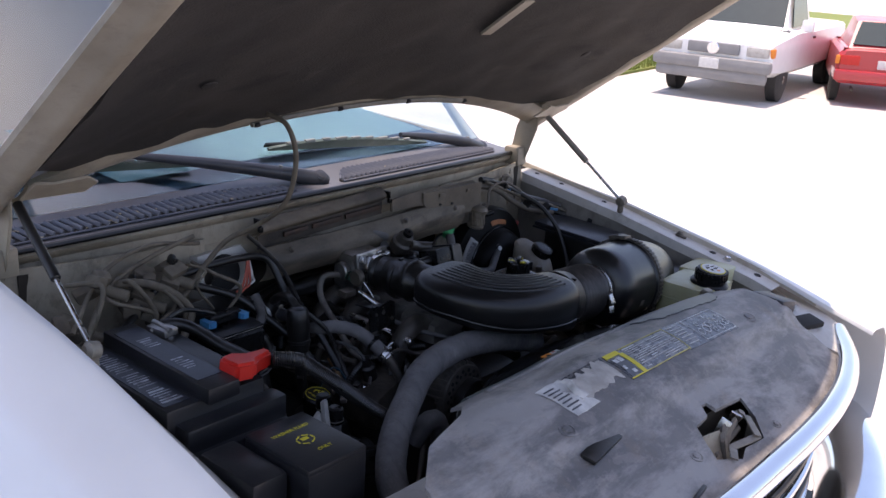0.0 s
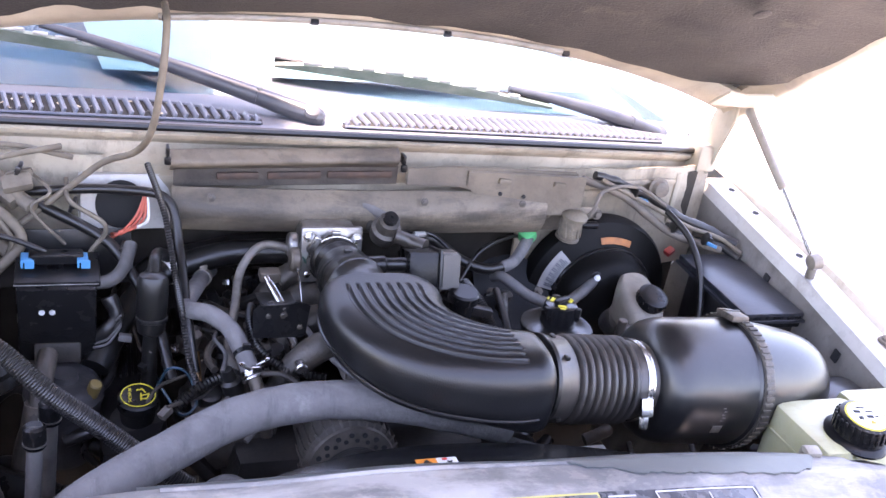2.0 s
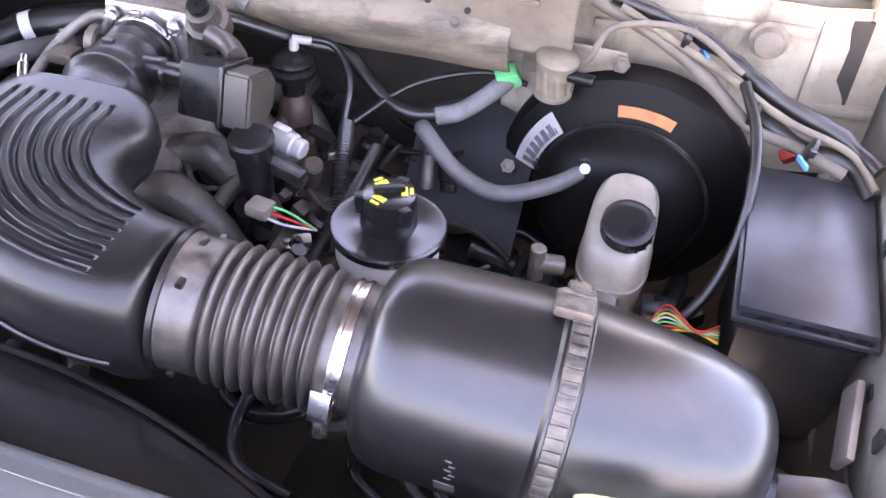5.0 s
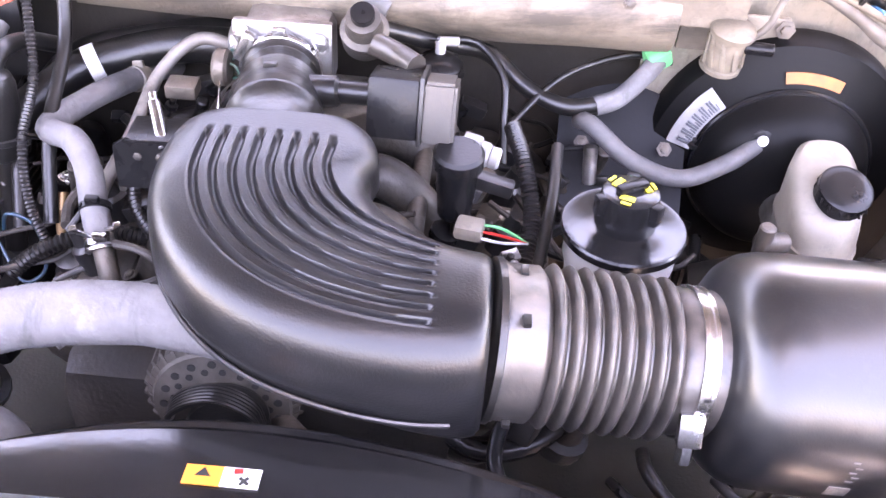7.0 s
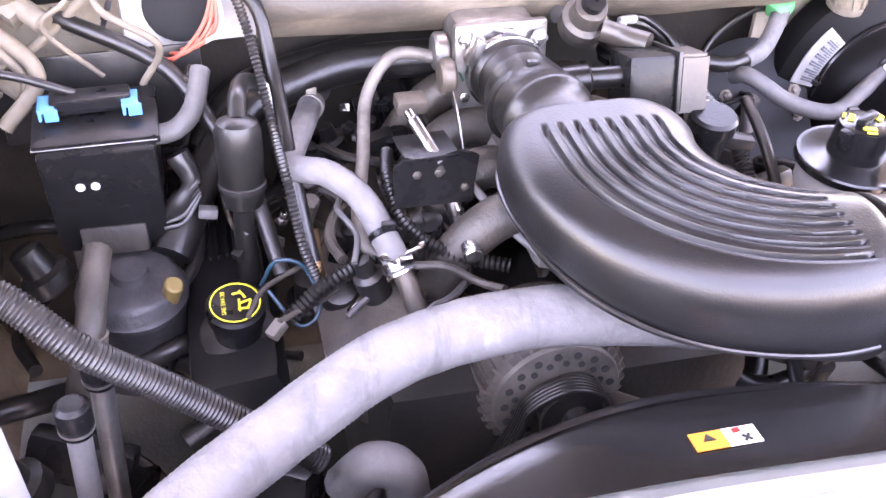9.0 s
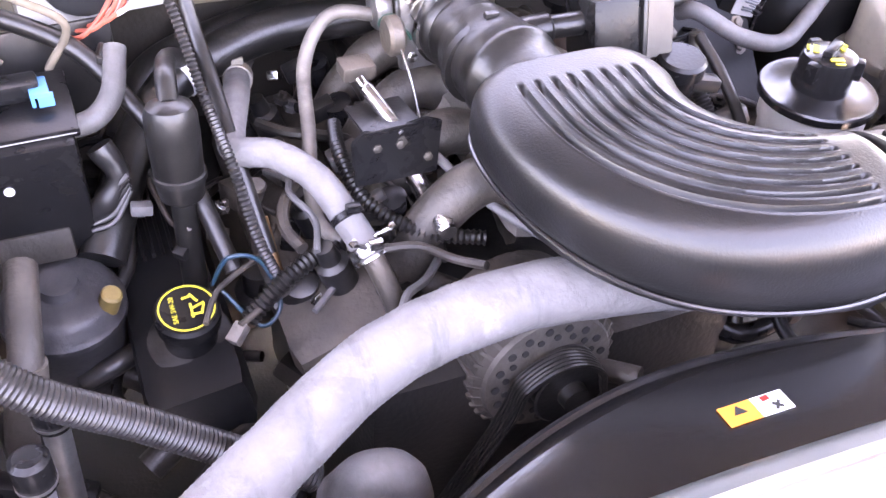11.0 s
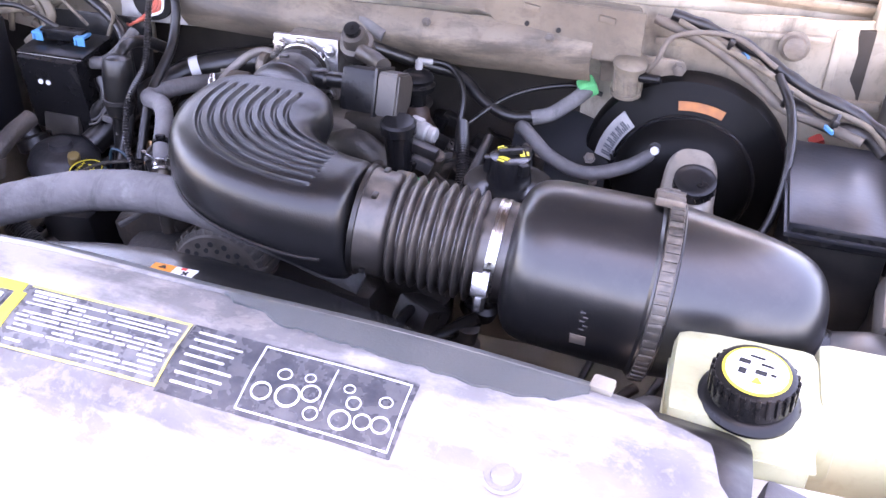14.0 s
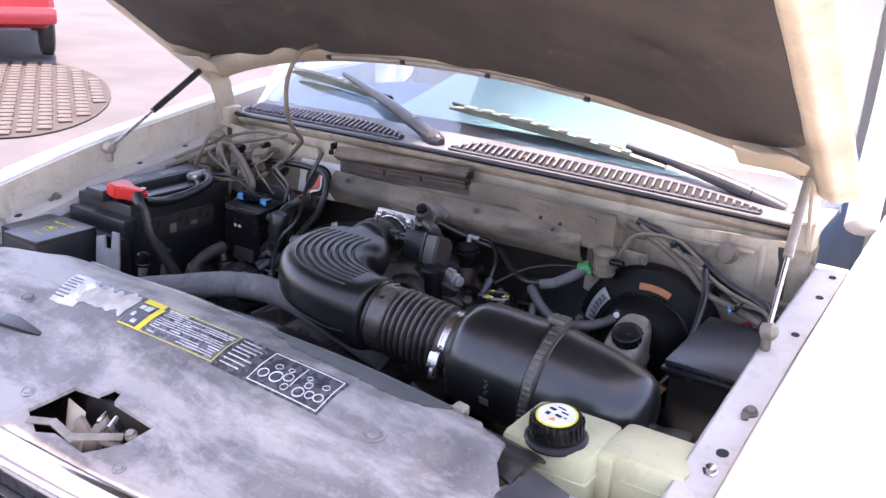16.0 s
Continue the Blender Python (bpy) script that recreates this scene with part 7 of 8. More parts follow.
collar(hh, (-0.171, -0.049, 0.957), (0.25, -0.6, -0.55), 0.0132, 0.010, STEEL)
bm = M()
for dx, dy in ((-0.010, -0.006), (0.012, 0.004)):
    rod(bm, (-0.171 + dx * 0.4, -0.052 + dy, 0.968), (-0.171 + dx * 1.6, -0.058 + dy, 0.980), 0.0022)
    box(bm, (-0.171 + dx * 1.6, -0.058 + dy, 0.981), (0.007, 0.005, 0.003), (20, 0, 30), 0.001)
lathe(bm, [(-0.0045, 0.0135), (-0.004, 0.0152), (-0.0015, 0.0152), (-0.001, 0.0135)], (-0.1695, -0.0525, 0.9535), (0.25, -0.6, -0.55), 24)
lathe(bm, [(0.001, 0.0135), (0.0015, 0.0152), (0.004, 0.0152), (0.0045, 0.0135)], (-0.1695, -0.0525, 0.9535), (0.25, -0.6, -0.55), 24)
part("spring_clamp", bm, STEEL, hh, "bright spring clamp with two ears")
rodt = thing("support_rod", (-0.27, -0.24, 0.75), "thin grey rod below the radiator hose", "rod")
bm = M()
rod(bm, (-0.30, -0.26, 0.76), (-0.20, -0.19, 0.87), 0.005)
part("rod_bar", bm, IRON, rodt)
collar(hose, (-0.43, -0.365, 0.875), (0, -0.4, -0.8), 0.0255, 0.012, STEEL)

# oil filler
COVERBLACK = material("clean_black_cover", (0.005, 0.005, 0.0055), 0.42, spec=0.3, second=(0.009, 0.009, 0.009), scale=16, amount=0.6, bump=0.1)
bm = M()
box(bm, (-0.318, 0.090, 0.832), (0.088, 0.34, 0.072), (0, -8, 0), 0.022)
vc = part("cam_cover", bm, COVERBLACK, eng, "black plastic cam cover with fine fins")
for k in range(6):
    bm = M()
    box(bm, (-0.352 + 0.0085 * k, 0.150, 0.866 + 0.0012 * k), (0.003, 0.11, 0.007), (0, -8, 0), 0.001)
    part("cover_fin", bm, COVERBLACK, vc)
oil = thing("oil_filler", (-0.315, -0.02, 0.78), "black oil filler neck with a printed cap", "oil filler")
bm = M()
lathe(bm, [(0, 0.03), (0.06, 0.024), (0.085, 0.024), (0.087, 0.034), (0.094, 0.036), (0.098, 0.026)], (-0.315, 0.0, 0.775), (0, -0.15, 1), 28)
part("neck", bm, BLACKD, oil)
bm = M()
lathe(bm, [(0, 0.022), (0.02, 0.024), (0.024, 0.0265), (0.038, 0.0272), (0.041, 0.0245)], (-0.315, -0.0165, 0.871), (0, -0.15, 1), 32)
oc = part("cap", bm, BLACK, oil)
OM = pose(-0.315, -0.0228, 0.9128, 8.5, 0, 0) @ Matrix.Diagonal((0.87, 0.87, 1, 1))
bm = M()
sheet(bm, lambda u, v: OM @ Vector(((0.0262 - 0.0015 * v) * math.cos(2 * math.pi * u), (0.0262 - 0.0015 * v) * math.sin(2 * math.pi * u), 0)), 36, 1, (0, 0, 0.0006))
part("yellow_ring", bm, YELLOW, oc)
bm = M()
for x, y, w, h, a in ((0.008, -0.004, 0.002, 0.014, 0), (0.014, 0.0, 0.012, 0.002, 20), (0.012, -0.009, 0.010, 0.002, 0), (0.018, -0.005, 0.002, 0.010, -20), (0.012, 0.010, 0.002, 0.010, 30), (0.006, 0.012, 0.008, 0.002, 10)):
    box(bm, OM @ Vector((x - 0.004, y, 0.0004)), (w, h, 0.0007), (8.5, 0, a), 0)
part("oil_can_sign", bm, YELLOW, oc)
lettering("SAE 5W-20", 0.0065, OM @ pose(-0.012, 0.0, 0.0006, 0, 0, 90), YELLOW, oc)

# alternator, pulley, belt
alt = thing("alternator", (-0.055, -0.11, 0.79), "dusty finned aluminium alternator with belt pulley", "alternator")
AD3 = Vector((0.03, -1, 0.06)).normalized()
AC = Vector((-0.046, -0.146, 0.868))
bm = M()
lathe(bm, [(-0.085, 0.05), (-0.08, 0.066), (-0.02, 0.068), (-0.004, 0.066), (0.0, 0.060), (0.003, 0.03)], AC, AD3, 40)
body = part("housing", bm, GRIME, alt, "grimy dark housing")
bm = M()
lathe(bm, [(0.001, 0.061), (0.005, 0.059), (0.006, 0.03)], AC, AD3, 40)
part("face_plate", bm, ALTM, body, "dusty cast aluminium face")
AM = pose(*AC, 90 - 3.4, 0, 1.7)
for k in range(34):
    a = 2 * math.pi * k / 34
    bm = M()
    c, s = math.cos(a), math.sin(a)
    rings(bm, [[AM @ Vector(((r * c - w * s), (r * s + w * c), z)) for r, w, z in ((0.056, o, 0.004), (0.070, o, -0.006), (0.070, o, -0.06), (0.056, o, -0.06))] for o in (-0.0016, 0.0016)])
    part("fin", bm, ALTM, body)
    for r, q in ((0.050, 0.0038), (0.0415, 0.0032)):
        if (k + (r < 0.045)) % 2:
            bm = M()
            lathe(bm, [(0, q), (0.0012, q)], AM @ Vector((r * c, r * s, 0.0055)), AD3, 10)
            part("cooling_hole", bm, HOLE, body)
bm = M()
lathe(bm, [(0, 0.026), (0.004, 0.034), (0.006, 0.034), (0.008, 0.030), (0.022, 0.030), (0.024, 0.034), (0.026, 0.032), (0.026, 0.013), (0.036, 0.012), (0.037, 0.006)], AC + AD3 * 0.004 + Vector((0.008, 0, -0.002)), AD3, 36)
part("pulley", bm, RUBBER, alt)
bm = M()
LOOPB = smooth([(-0.145, -0.171, 0.74), (-0.090, -0.171, 0.850), (-0.078, -0.171, 0.886), (-0.047, -0.171, 0.903), (-0.017, -0.171, 0.888), (-0.0065, -0.171, 0.852), (0.03, -0.171, 0.74)], 8)
rings(bm, [[p + (p - Vector((-0.047, -0.171, 0.866))).normalized() * a + Vector((0, b, 0)) for a, b in ((0, -0.009), (0.0045, -0.009), (0.0045, 0.011), (0, 0.011))] for p in LOOPB])
belt = thing("drive_belt", (-0.05, -0.171, 0.74), "black ribbed drive belt over a pulley", "belt")
band2 = part("belt_band", bm, RUBBER, belt)
for k in range(6):
    bm = M()
    tube(bm, [p + Vector((0, -0.0085 + 0.0036 * k, 0)) + (p - Vector((-0.047, -0.171, 0.866))).normalized() * 0.0045 for p in LOOPB[::3]], 0.0012, 6, 3)
    part("belt_rib", bm, RUBBER, band2)
hose_thing("lower_hose", "bent grey hose below the radiator hose", [(-0.245, -0.20, 0.86), (-0.225, -0.215, 0.90), (-0.20, -0.22, 0.885), (-0.19, -0.22, 0.80)], 0.018, GREYHOSE)

# passenger side of the engine
drier = thing("air_drier", (-0.415, 0.06, 0.76), "grey metal air conditioning drier", "drier")
bm = M()
lathe(bm, [(0, 0.048), (0.092, 0.05), (0.096, 0.053), (0.104, 0.053), (0.108, 0.049), (0.118, 0.046), (0.124, 0.038), (0.1255, 0.018), (0.134, 0.016), (0.1345, 0.008)], (-0.415, 0.060, 0.775), (0.05, -0.1, 1), 32)
part("canister", bm, material("grimy_blue_metal", (0.03, 0.029, 0.031), 0.5, metal=0.3, second=(0.085, 0.08, 0.08), scale=24, amount=0.9, bump=0.4), drier)
bm = M()
rod(bm, (-0.376, 0.030, 0.878), (-0.368, 0.022, 0.905), 0.009)
part("cap_plug", bm, material("tan_plastic", (0.16, 0.11, 0.035), 0.5), drier, "small tan plastic plug")
hose_thing("coolant_tube", "dusty metal tube with a grey joint", [(-0.428, 0.02, 0.955), (-0.432, -0.025, 0.945), (-0.438, -0.06, 0.92), (-0.455, -0.07, 0.86), (-0.46, -0.08, 0.76)], 0.013, GRIME)
bm = M()
lathe(bm, [(0, 0.016), (0.03, 0.016)], (-0.437, -0.055, 0.928), (-0.15, -0.2, -0.9), 20)
part("grey_joint", bm, PIPE, bpy.data.objects["coolant_tube.001"])
canister = thing("vent_canister", (-0.296, 0.05, 0.965), "black rubber canister standing beside the engine", "canister")
bm = M()
lathe(bm, [(0, 0.013), (0.004, 0.018), (0.016, 0.020), (0.060, 0.0215), (0.078, 0.021), (0.086, 0.018), (0.090, 0.011), (0.091, 0.004)], (-0.297, 0.050, 0.965), (0.02, 0.12, 1), 28)
part("shell", bm, RUBBER, canister)
bm = M()
lathe(bm, [(0, 0.0205), (0.001, 0.0222), (0.006, 0.0222), (0.007, 0.0205)], (-0.2963, 0.0525, 0.985), (0.02, 0.12, 1), 28)
part("band", bm, BLACKD, canister)
bm = M()
tube(bm, [(-0.295, 0.062, 1.05), (-0.292, 0.085, 1.062), (-0.285, 0.12, 1.055), (-0.27, 0.16, 1.03)], 0.0085, 12)
part("outlet_hose", bm, RUBBER, canister)
hose_thing("dipstick_tube", "thin dark tube standing beside the engine", [(-0.296, 0.05, 0.985), (-0.298, 0.045, 0.93), (-0.30, 0.03, 0.86)], 0.011, RUBBER, 12)
sens = thing("sensor", (-0.206, -0.035, 0.85), "bright tipped sensor on the engine", "sensor")
bm = M()
lathe(bm, [(0, 0.009), (0.03, 0.010), (0.033, 0.013), (0.042, 0.012), (0.05, 0.006)], (-0.206, -0.03, 0.85), (0, -0.1, 1), 16)
part("sensor_body", bm, STEEL, sens)
hose_thing("loose_wire", "blue taped wire by the oil cap", [(-0.29, 0.0, 0.91), (-0.275, -0.01, 0.945), (-0.25, -0.012, 0.935), (-0.24, -0.03, 0.90), (-0.26, -0.04, 0.89), (-0.285, -0.02, 0.92)], 0.002, material("blue_tape", (0.008, 0.035, 0.055), 0.3), 8, category="wire")
random.seed(11)
for k in range(46):
    x, y = random.uniform(-0.34, 0.30), random.uniform(-0.10, 0.26)
    if -0.10 < x < 0.16 and -0.2 < y < 0.03:
        y += 0.14
    if x < -0.22 and y < 0.08:
        y += 0.13
    z = random.uniform(0.90, 0.965)
    a = random.uniform(0, 6.28)
    pts, p = [], Vector((x, y, z))
    for i in range(5):
        pts.append(p.copy())
        a += random.uniform(-0.7, 0.7)
        p = p + Vector((math.cos(a) * 0.03, math.sin(a) * 0.03, random.uniform(-0.016, 0.012)))
        p.z = min(p.z, 0.985)
    bm = M()
    tube(bm, pts, random.choice((0.0025, 0.003, 0.004, 0.0055)), 8, 4)
    part("wire", bm, random.choice((RUBBER, RUBBER, BLACK, GRIME, GREYHOSE)), eng)
for k in range(40):
    x, y = random.uniform(-0.33, 0.30), random.uniform(-0.09, 0.26)
    if -0.10 < x < 0.16 and -0.2 < y < 0.03:
        y += 0.14
    if x < -0.22 and y < 0.08:
        y += 0.13
    z = random.uniform(0.90, 0.955)
    bm = M()
    if k % 3:
        box(bm, (x, y, z), (random.uniform(0.015, 0.04), random.uniform(0.012, 0.03), random.uniform(0.012, 0.024)), (random.uniform(-25, 25), random.uniform(-25, 25), random.uniform(0, 180)), 0.003)
    else:
        rod(bm, (x, y, z - 0.02), (x + random.uniform(-0.02, 0.02), y + random.uniform(-0.02, 0.02), z + 0.02), random.uniform(0.006, 0.013))
    part("small_fitting", bm, random.choice((BLACK, BLACKD, GRIME, IRON, IRON, ALU)), eng)

# throttle spring and inner cable
bm = M()
tube(bm, [(-0.085 + 0.009 * math.cos(k * 1.05), 0.108 + 0.0016 * k, 1.045 + 0.009 * math.sin(k * 1.05)) for k in range(24)], 0.0014, 6, 3)
part("throttle_spring", bm, material("dark_green_enamel", (0.015, 0.07, 0.05), 0.3, coat=0.5), eng, "dark green coil spring")
bm = M()
tube(bm, [(-0.093, 0.118, 1.062), (-0.09, 0.08, 1.035), (-0.088, 0.05, 1.0)], 0.0012, 6)
part("inner_cable", bm, STEEL, eng)

# hoses and taped bundle behind the relay box
hose_thing("return_hose", "grey rubber hose curving from the relay box", [(-0.375, 0.10, 1.018), (-0.35, 0.105, 1.02), (-0.332, 0.118, 1.034), (-0.322, 0.15, 1.055)], 0.0095, GREYHOSE, 14)
bk2 = thing("backing_plate", (-0.42, 0.19, 0.98), "dark dusty plate behind the relay box", "plate")
bm = M()
box(bm, (-0.415, 0.18, 1.02), (0.19, 0.005, 0.085), (-6, 0, 4), 0.002)
part("plate_panel", bm, BLACKD, bk2)
hose_thing("wiring_bundle", "bundle of taped grey wires beside the relay box", [(-0.37, 0.085, 0.94), (-0.355, 0.08, 0.955), (-0.342, 0.085, 0.975), (-0.352, 0.095, 1.0)], 0.012, LOOM, 12, wobble=0.5, category="wiring")
for k in range(5):
    hose_thing("loose_wire", "thin grey wire in the bundle", [(-0.372, 0.075 + 0.003 * k, 0.93 + 0.004 * k), (-0.352, 0.07 + 0.002 * k, 0.94 + 0.006 * k), (-0.335, 0.075, 0.965 + 0.004 * k)], 0.002, (GREYHOSE, GREYHOSE, LOOM, LOOM, GREYHOSE)[k], 6, category="wire", group="wires beside the relay box")
hose_thing("metal_pipe", "brass pipe with a bright nut beside the engine", [(-0.238, 0.03, 0.945), (-0.236, 0.012, 0.92), (-0.232, -0.005, 0.885)], 0.006, material("dull_brass", (0.35, 0.2, 0.09), 0.45, metal=0.8, dust=0.3), 12)

# deep clutter under the hoses: brackets, pipes and looms
random.seed(23)
for k in range(90):
    x, y, z = random.uniform(-0.5, 0.62), random.uniform(-0.17, 0.24), random.uniform(0.76, 0.875)
    if -0.22 < x < 0.06 and y < -0.06:
        y += 0.16
    bm = M()
    kind = k % 4
    if kind == 0:
        box(bm, (x, y, z), (random.uniform(0.03, 0.09), random.uniform(0.02, 0.07), random.uniform(0.02, 0.05)), (random.uniform(-30, 30), random.uniform(-30, 30), random.uniform(0, 180)), 0.006)
    elif kind == 1:
        lathe(bm, [(0, 0.02), (0.004, 0.026), (0.02, 0.026), (0.024, 0.018), (0.05, 0.016), (0.052, 0.01)], (x, y, z), (random.uniform(-0.6, 0.6), random.uniform(-0.8, 0.2), 1), 16)
    else:
        a = random.uniform(0, 6.28)
        pts = [Vector((x, y, z)) + Vector((math.cos(a + 0.5 * q) * 0.035 * q, math.sin(a + 0.5 * q) * 0.035 * q, 0.012 * math.sin(q * 2))) for q in range(5)]
        tube(bm, pts, random.choice((0.005, 0.007, 0.010, 0.013)), 10, 4)
    part("deep_fitting", bm, random.choice((UNDER, UNDER, BLACK, GRIME, BLACK, LOOM, BLACKD, RUBBER)), eng)
for k in range(60):
    x, y, z = random.uniform(-0.34, 0.40), random.uniform(-0.08, 0.25), random.uniform(0.93, 0.985)
    if -0.10 < x < 0.17 and y < 0.05:
        y += 0.16
    bm = M()
    if k % 2:
        lathe(bm, [(0, 0.006), (0.001, 0.0075), (0.006, 0.0075), (0.007, 0.004), (0.012, 0.004), (0.0125, 0.002)], (x, y, z - 0.03), (random.uniform(-0.5, 0.5), random.uniform(-0.7, 0.1), 1), 6)
    else:
        box(bm, (x, y, z - 0.03), (0.018, 0.012, 0.010), (random.uniform(-30, 30), random.uniform(-30, 30), random.uniform(0, 180)), 0.002)
    part("small_fastener", bm, random.choice((STEEL, ALU, BLACK, BLACKD, DUSTALU, GREYHOSE)), eng)

# cable ties and clips along the hoses
for hx, hy, hz in ((-0.47, 0.20, 1.145), (-0.55, 0.20, 1.125), (-0.40, 0.185, 1.10), (-0.335, 0.155, 1.045), (0.52, 0.215, 1.13), (0.60, 0.19, 1.075), (0.66, 0.17, 1.06)):
    tie = thing("cable_tie", (hx, hy, hz - 0.012), "small dusty cable tie round a harness", "cable tie", "cable ties")
    bm = M()
    lathe(bm, [(-0.003, 0.010), (-0.002, 0.0125), (0.002, 0.0125), (0.003, 0.010)], (hx, hy, hz), (1, -0.1, -0.4), 16)
    part("strap", bm, BLACKD, tie)
    bm = M()
    box(bm, (hx, hy - 0.013, hz + 0.004), (0.008, 0.006, 0.008), (0, 20, 0), 0.0015)
    part("lock", bm, BLACKD, tie)

# hood trimmings
for x, v in ((0.52, 0.28), (-0.52, 0.28), (-0.25, 0.6), (0.35, 0.7)):
    p = hood_at(x, v, -0.012)
    bm = M()
    lathe(bm, [(0, 0.013), (0.002, 0.012), (0.0035, 0.006)], p, (0, -0.586, -0.81), 20)
    part("liner_button", bm, LINER, bpy.data.objects["hood_liner"])
for s in (1, -1):
    bm = M()
    prism(bm, [(-0.06, -0.03), (0.05, -0.035), (0.06, 0.0), (0.03, 0.03), (-0.02, 0.022), (-0.06, 0.035)], Matrix.Translation(hood_at(s * 0.672, 0.085, -0.026)) @ pose(0, 0, 0, -36 + 180, 0, 0), 0.004, 0.0015)
    part("hinge_plate", bm, HOODIN, bpy.data.objects["hood"])
bm = M()
tube(bm, [hood_at(x, 0.012, -0.01) for x in (-0.29, -0.2, -0.1, 0.0, 0.1, 0.2, 0.32)], 0.005, 8, 4)
part("washer_tube", bm, BEIGE, bpy.data.objects["hood"], "thin tube along the rear hood edge")
for x in (-0.28, -0.08, 0.12, 0.325):
    bm = M()
    box(bm, hood_at(x, 0.014, -0.013), (0.012, 0.008, 0.008), (-36, 0, 0), 0.002)
    part("tube_clip", bm, BLACKD, bpy.data.objects["hood"])
bm = M()
sheet(bm, lambda u, v: hood_at(lerp(0.06, 0.09, u), lerp(0.30, 0.42, v), -0.016), 2, 4, (0, 0.003, 0.004))
part("support_strip", bm, HOODIN, bpy.data.objects["hood"])


# ---- vehicles in the yard ----
def wheel(parent, m, r=0.36, w=0.22):
    bm = M()
    lathe(bm, [(0, r * 0.62), (0.01, r * 0.85), (0.03, r), (w - 0.03, r), (w - 0.01, r * 0.85), (w, r * 0.62)], m @ Vector((0, -w / 2, r)), m.to_3x3() @ Vector((0, 1, 0)), 32)
    ty = part("tyre", bm, TYRE, parent)
    bm = M()
    lathe(bm, [(0, 0.02), (0.004, r * 0.3), (0.03, r * 0.55), (0.005, r * 0.62), (0.06, r * 0.62)], m @ Vector((0, -w / 2 - 0.002, r)), m.to_3x3() @ Vector((0, 1, 0)), 24)
    part("rim", bm, STEEL, ty)


def body_loft(parent, name, m, stations, mat, label=""):
    """stations along the car: (x, half width, low z, shoulder z, roof z, roof half width)."""
    bm = M()
    loops = []
    for x, hw, lo, sh, top, tw in stations:
        half = [(0.0, lo), (hw * 0.9, lo), (hw, lo + 0.08), (hw * 1.01, (lo + sh) / 2), (hw * 0.97, sh - 0.03), (hw * 0.93, sh), (lerp(hw * 0.93, tw, 0.5), lerp(sh, top, 0.5)), (tw, top - 0.02), (tw * 0.85, top), (0, top + 0.01)]
        loop = [m @ Vector((x, y, z)) for y, z in half] + [m @ Vector((x, -y, z)) for y, z in half[-2:0:-1]]
        loops.append(loop)
    rings(bm, loops)
    return part(name, bm, mat, parent, label, 30)


REDC = material("red_car_paint", (0.42, 0.03, 0.035), 0.35, coat=0.6, coat_rough=0.08, amount=0.2)
GREYB = material("grey_bumper", (0.22, 0.22, 0.22), 0.6, amount=0.3)
DGLASS = material("dark_car_glass", (0.03, 0.045, 0.045), 0.06, amount=0.2, bump=0.0)


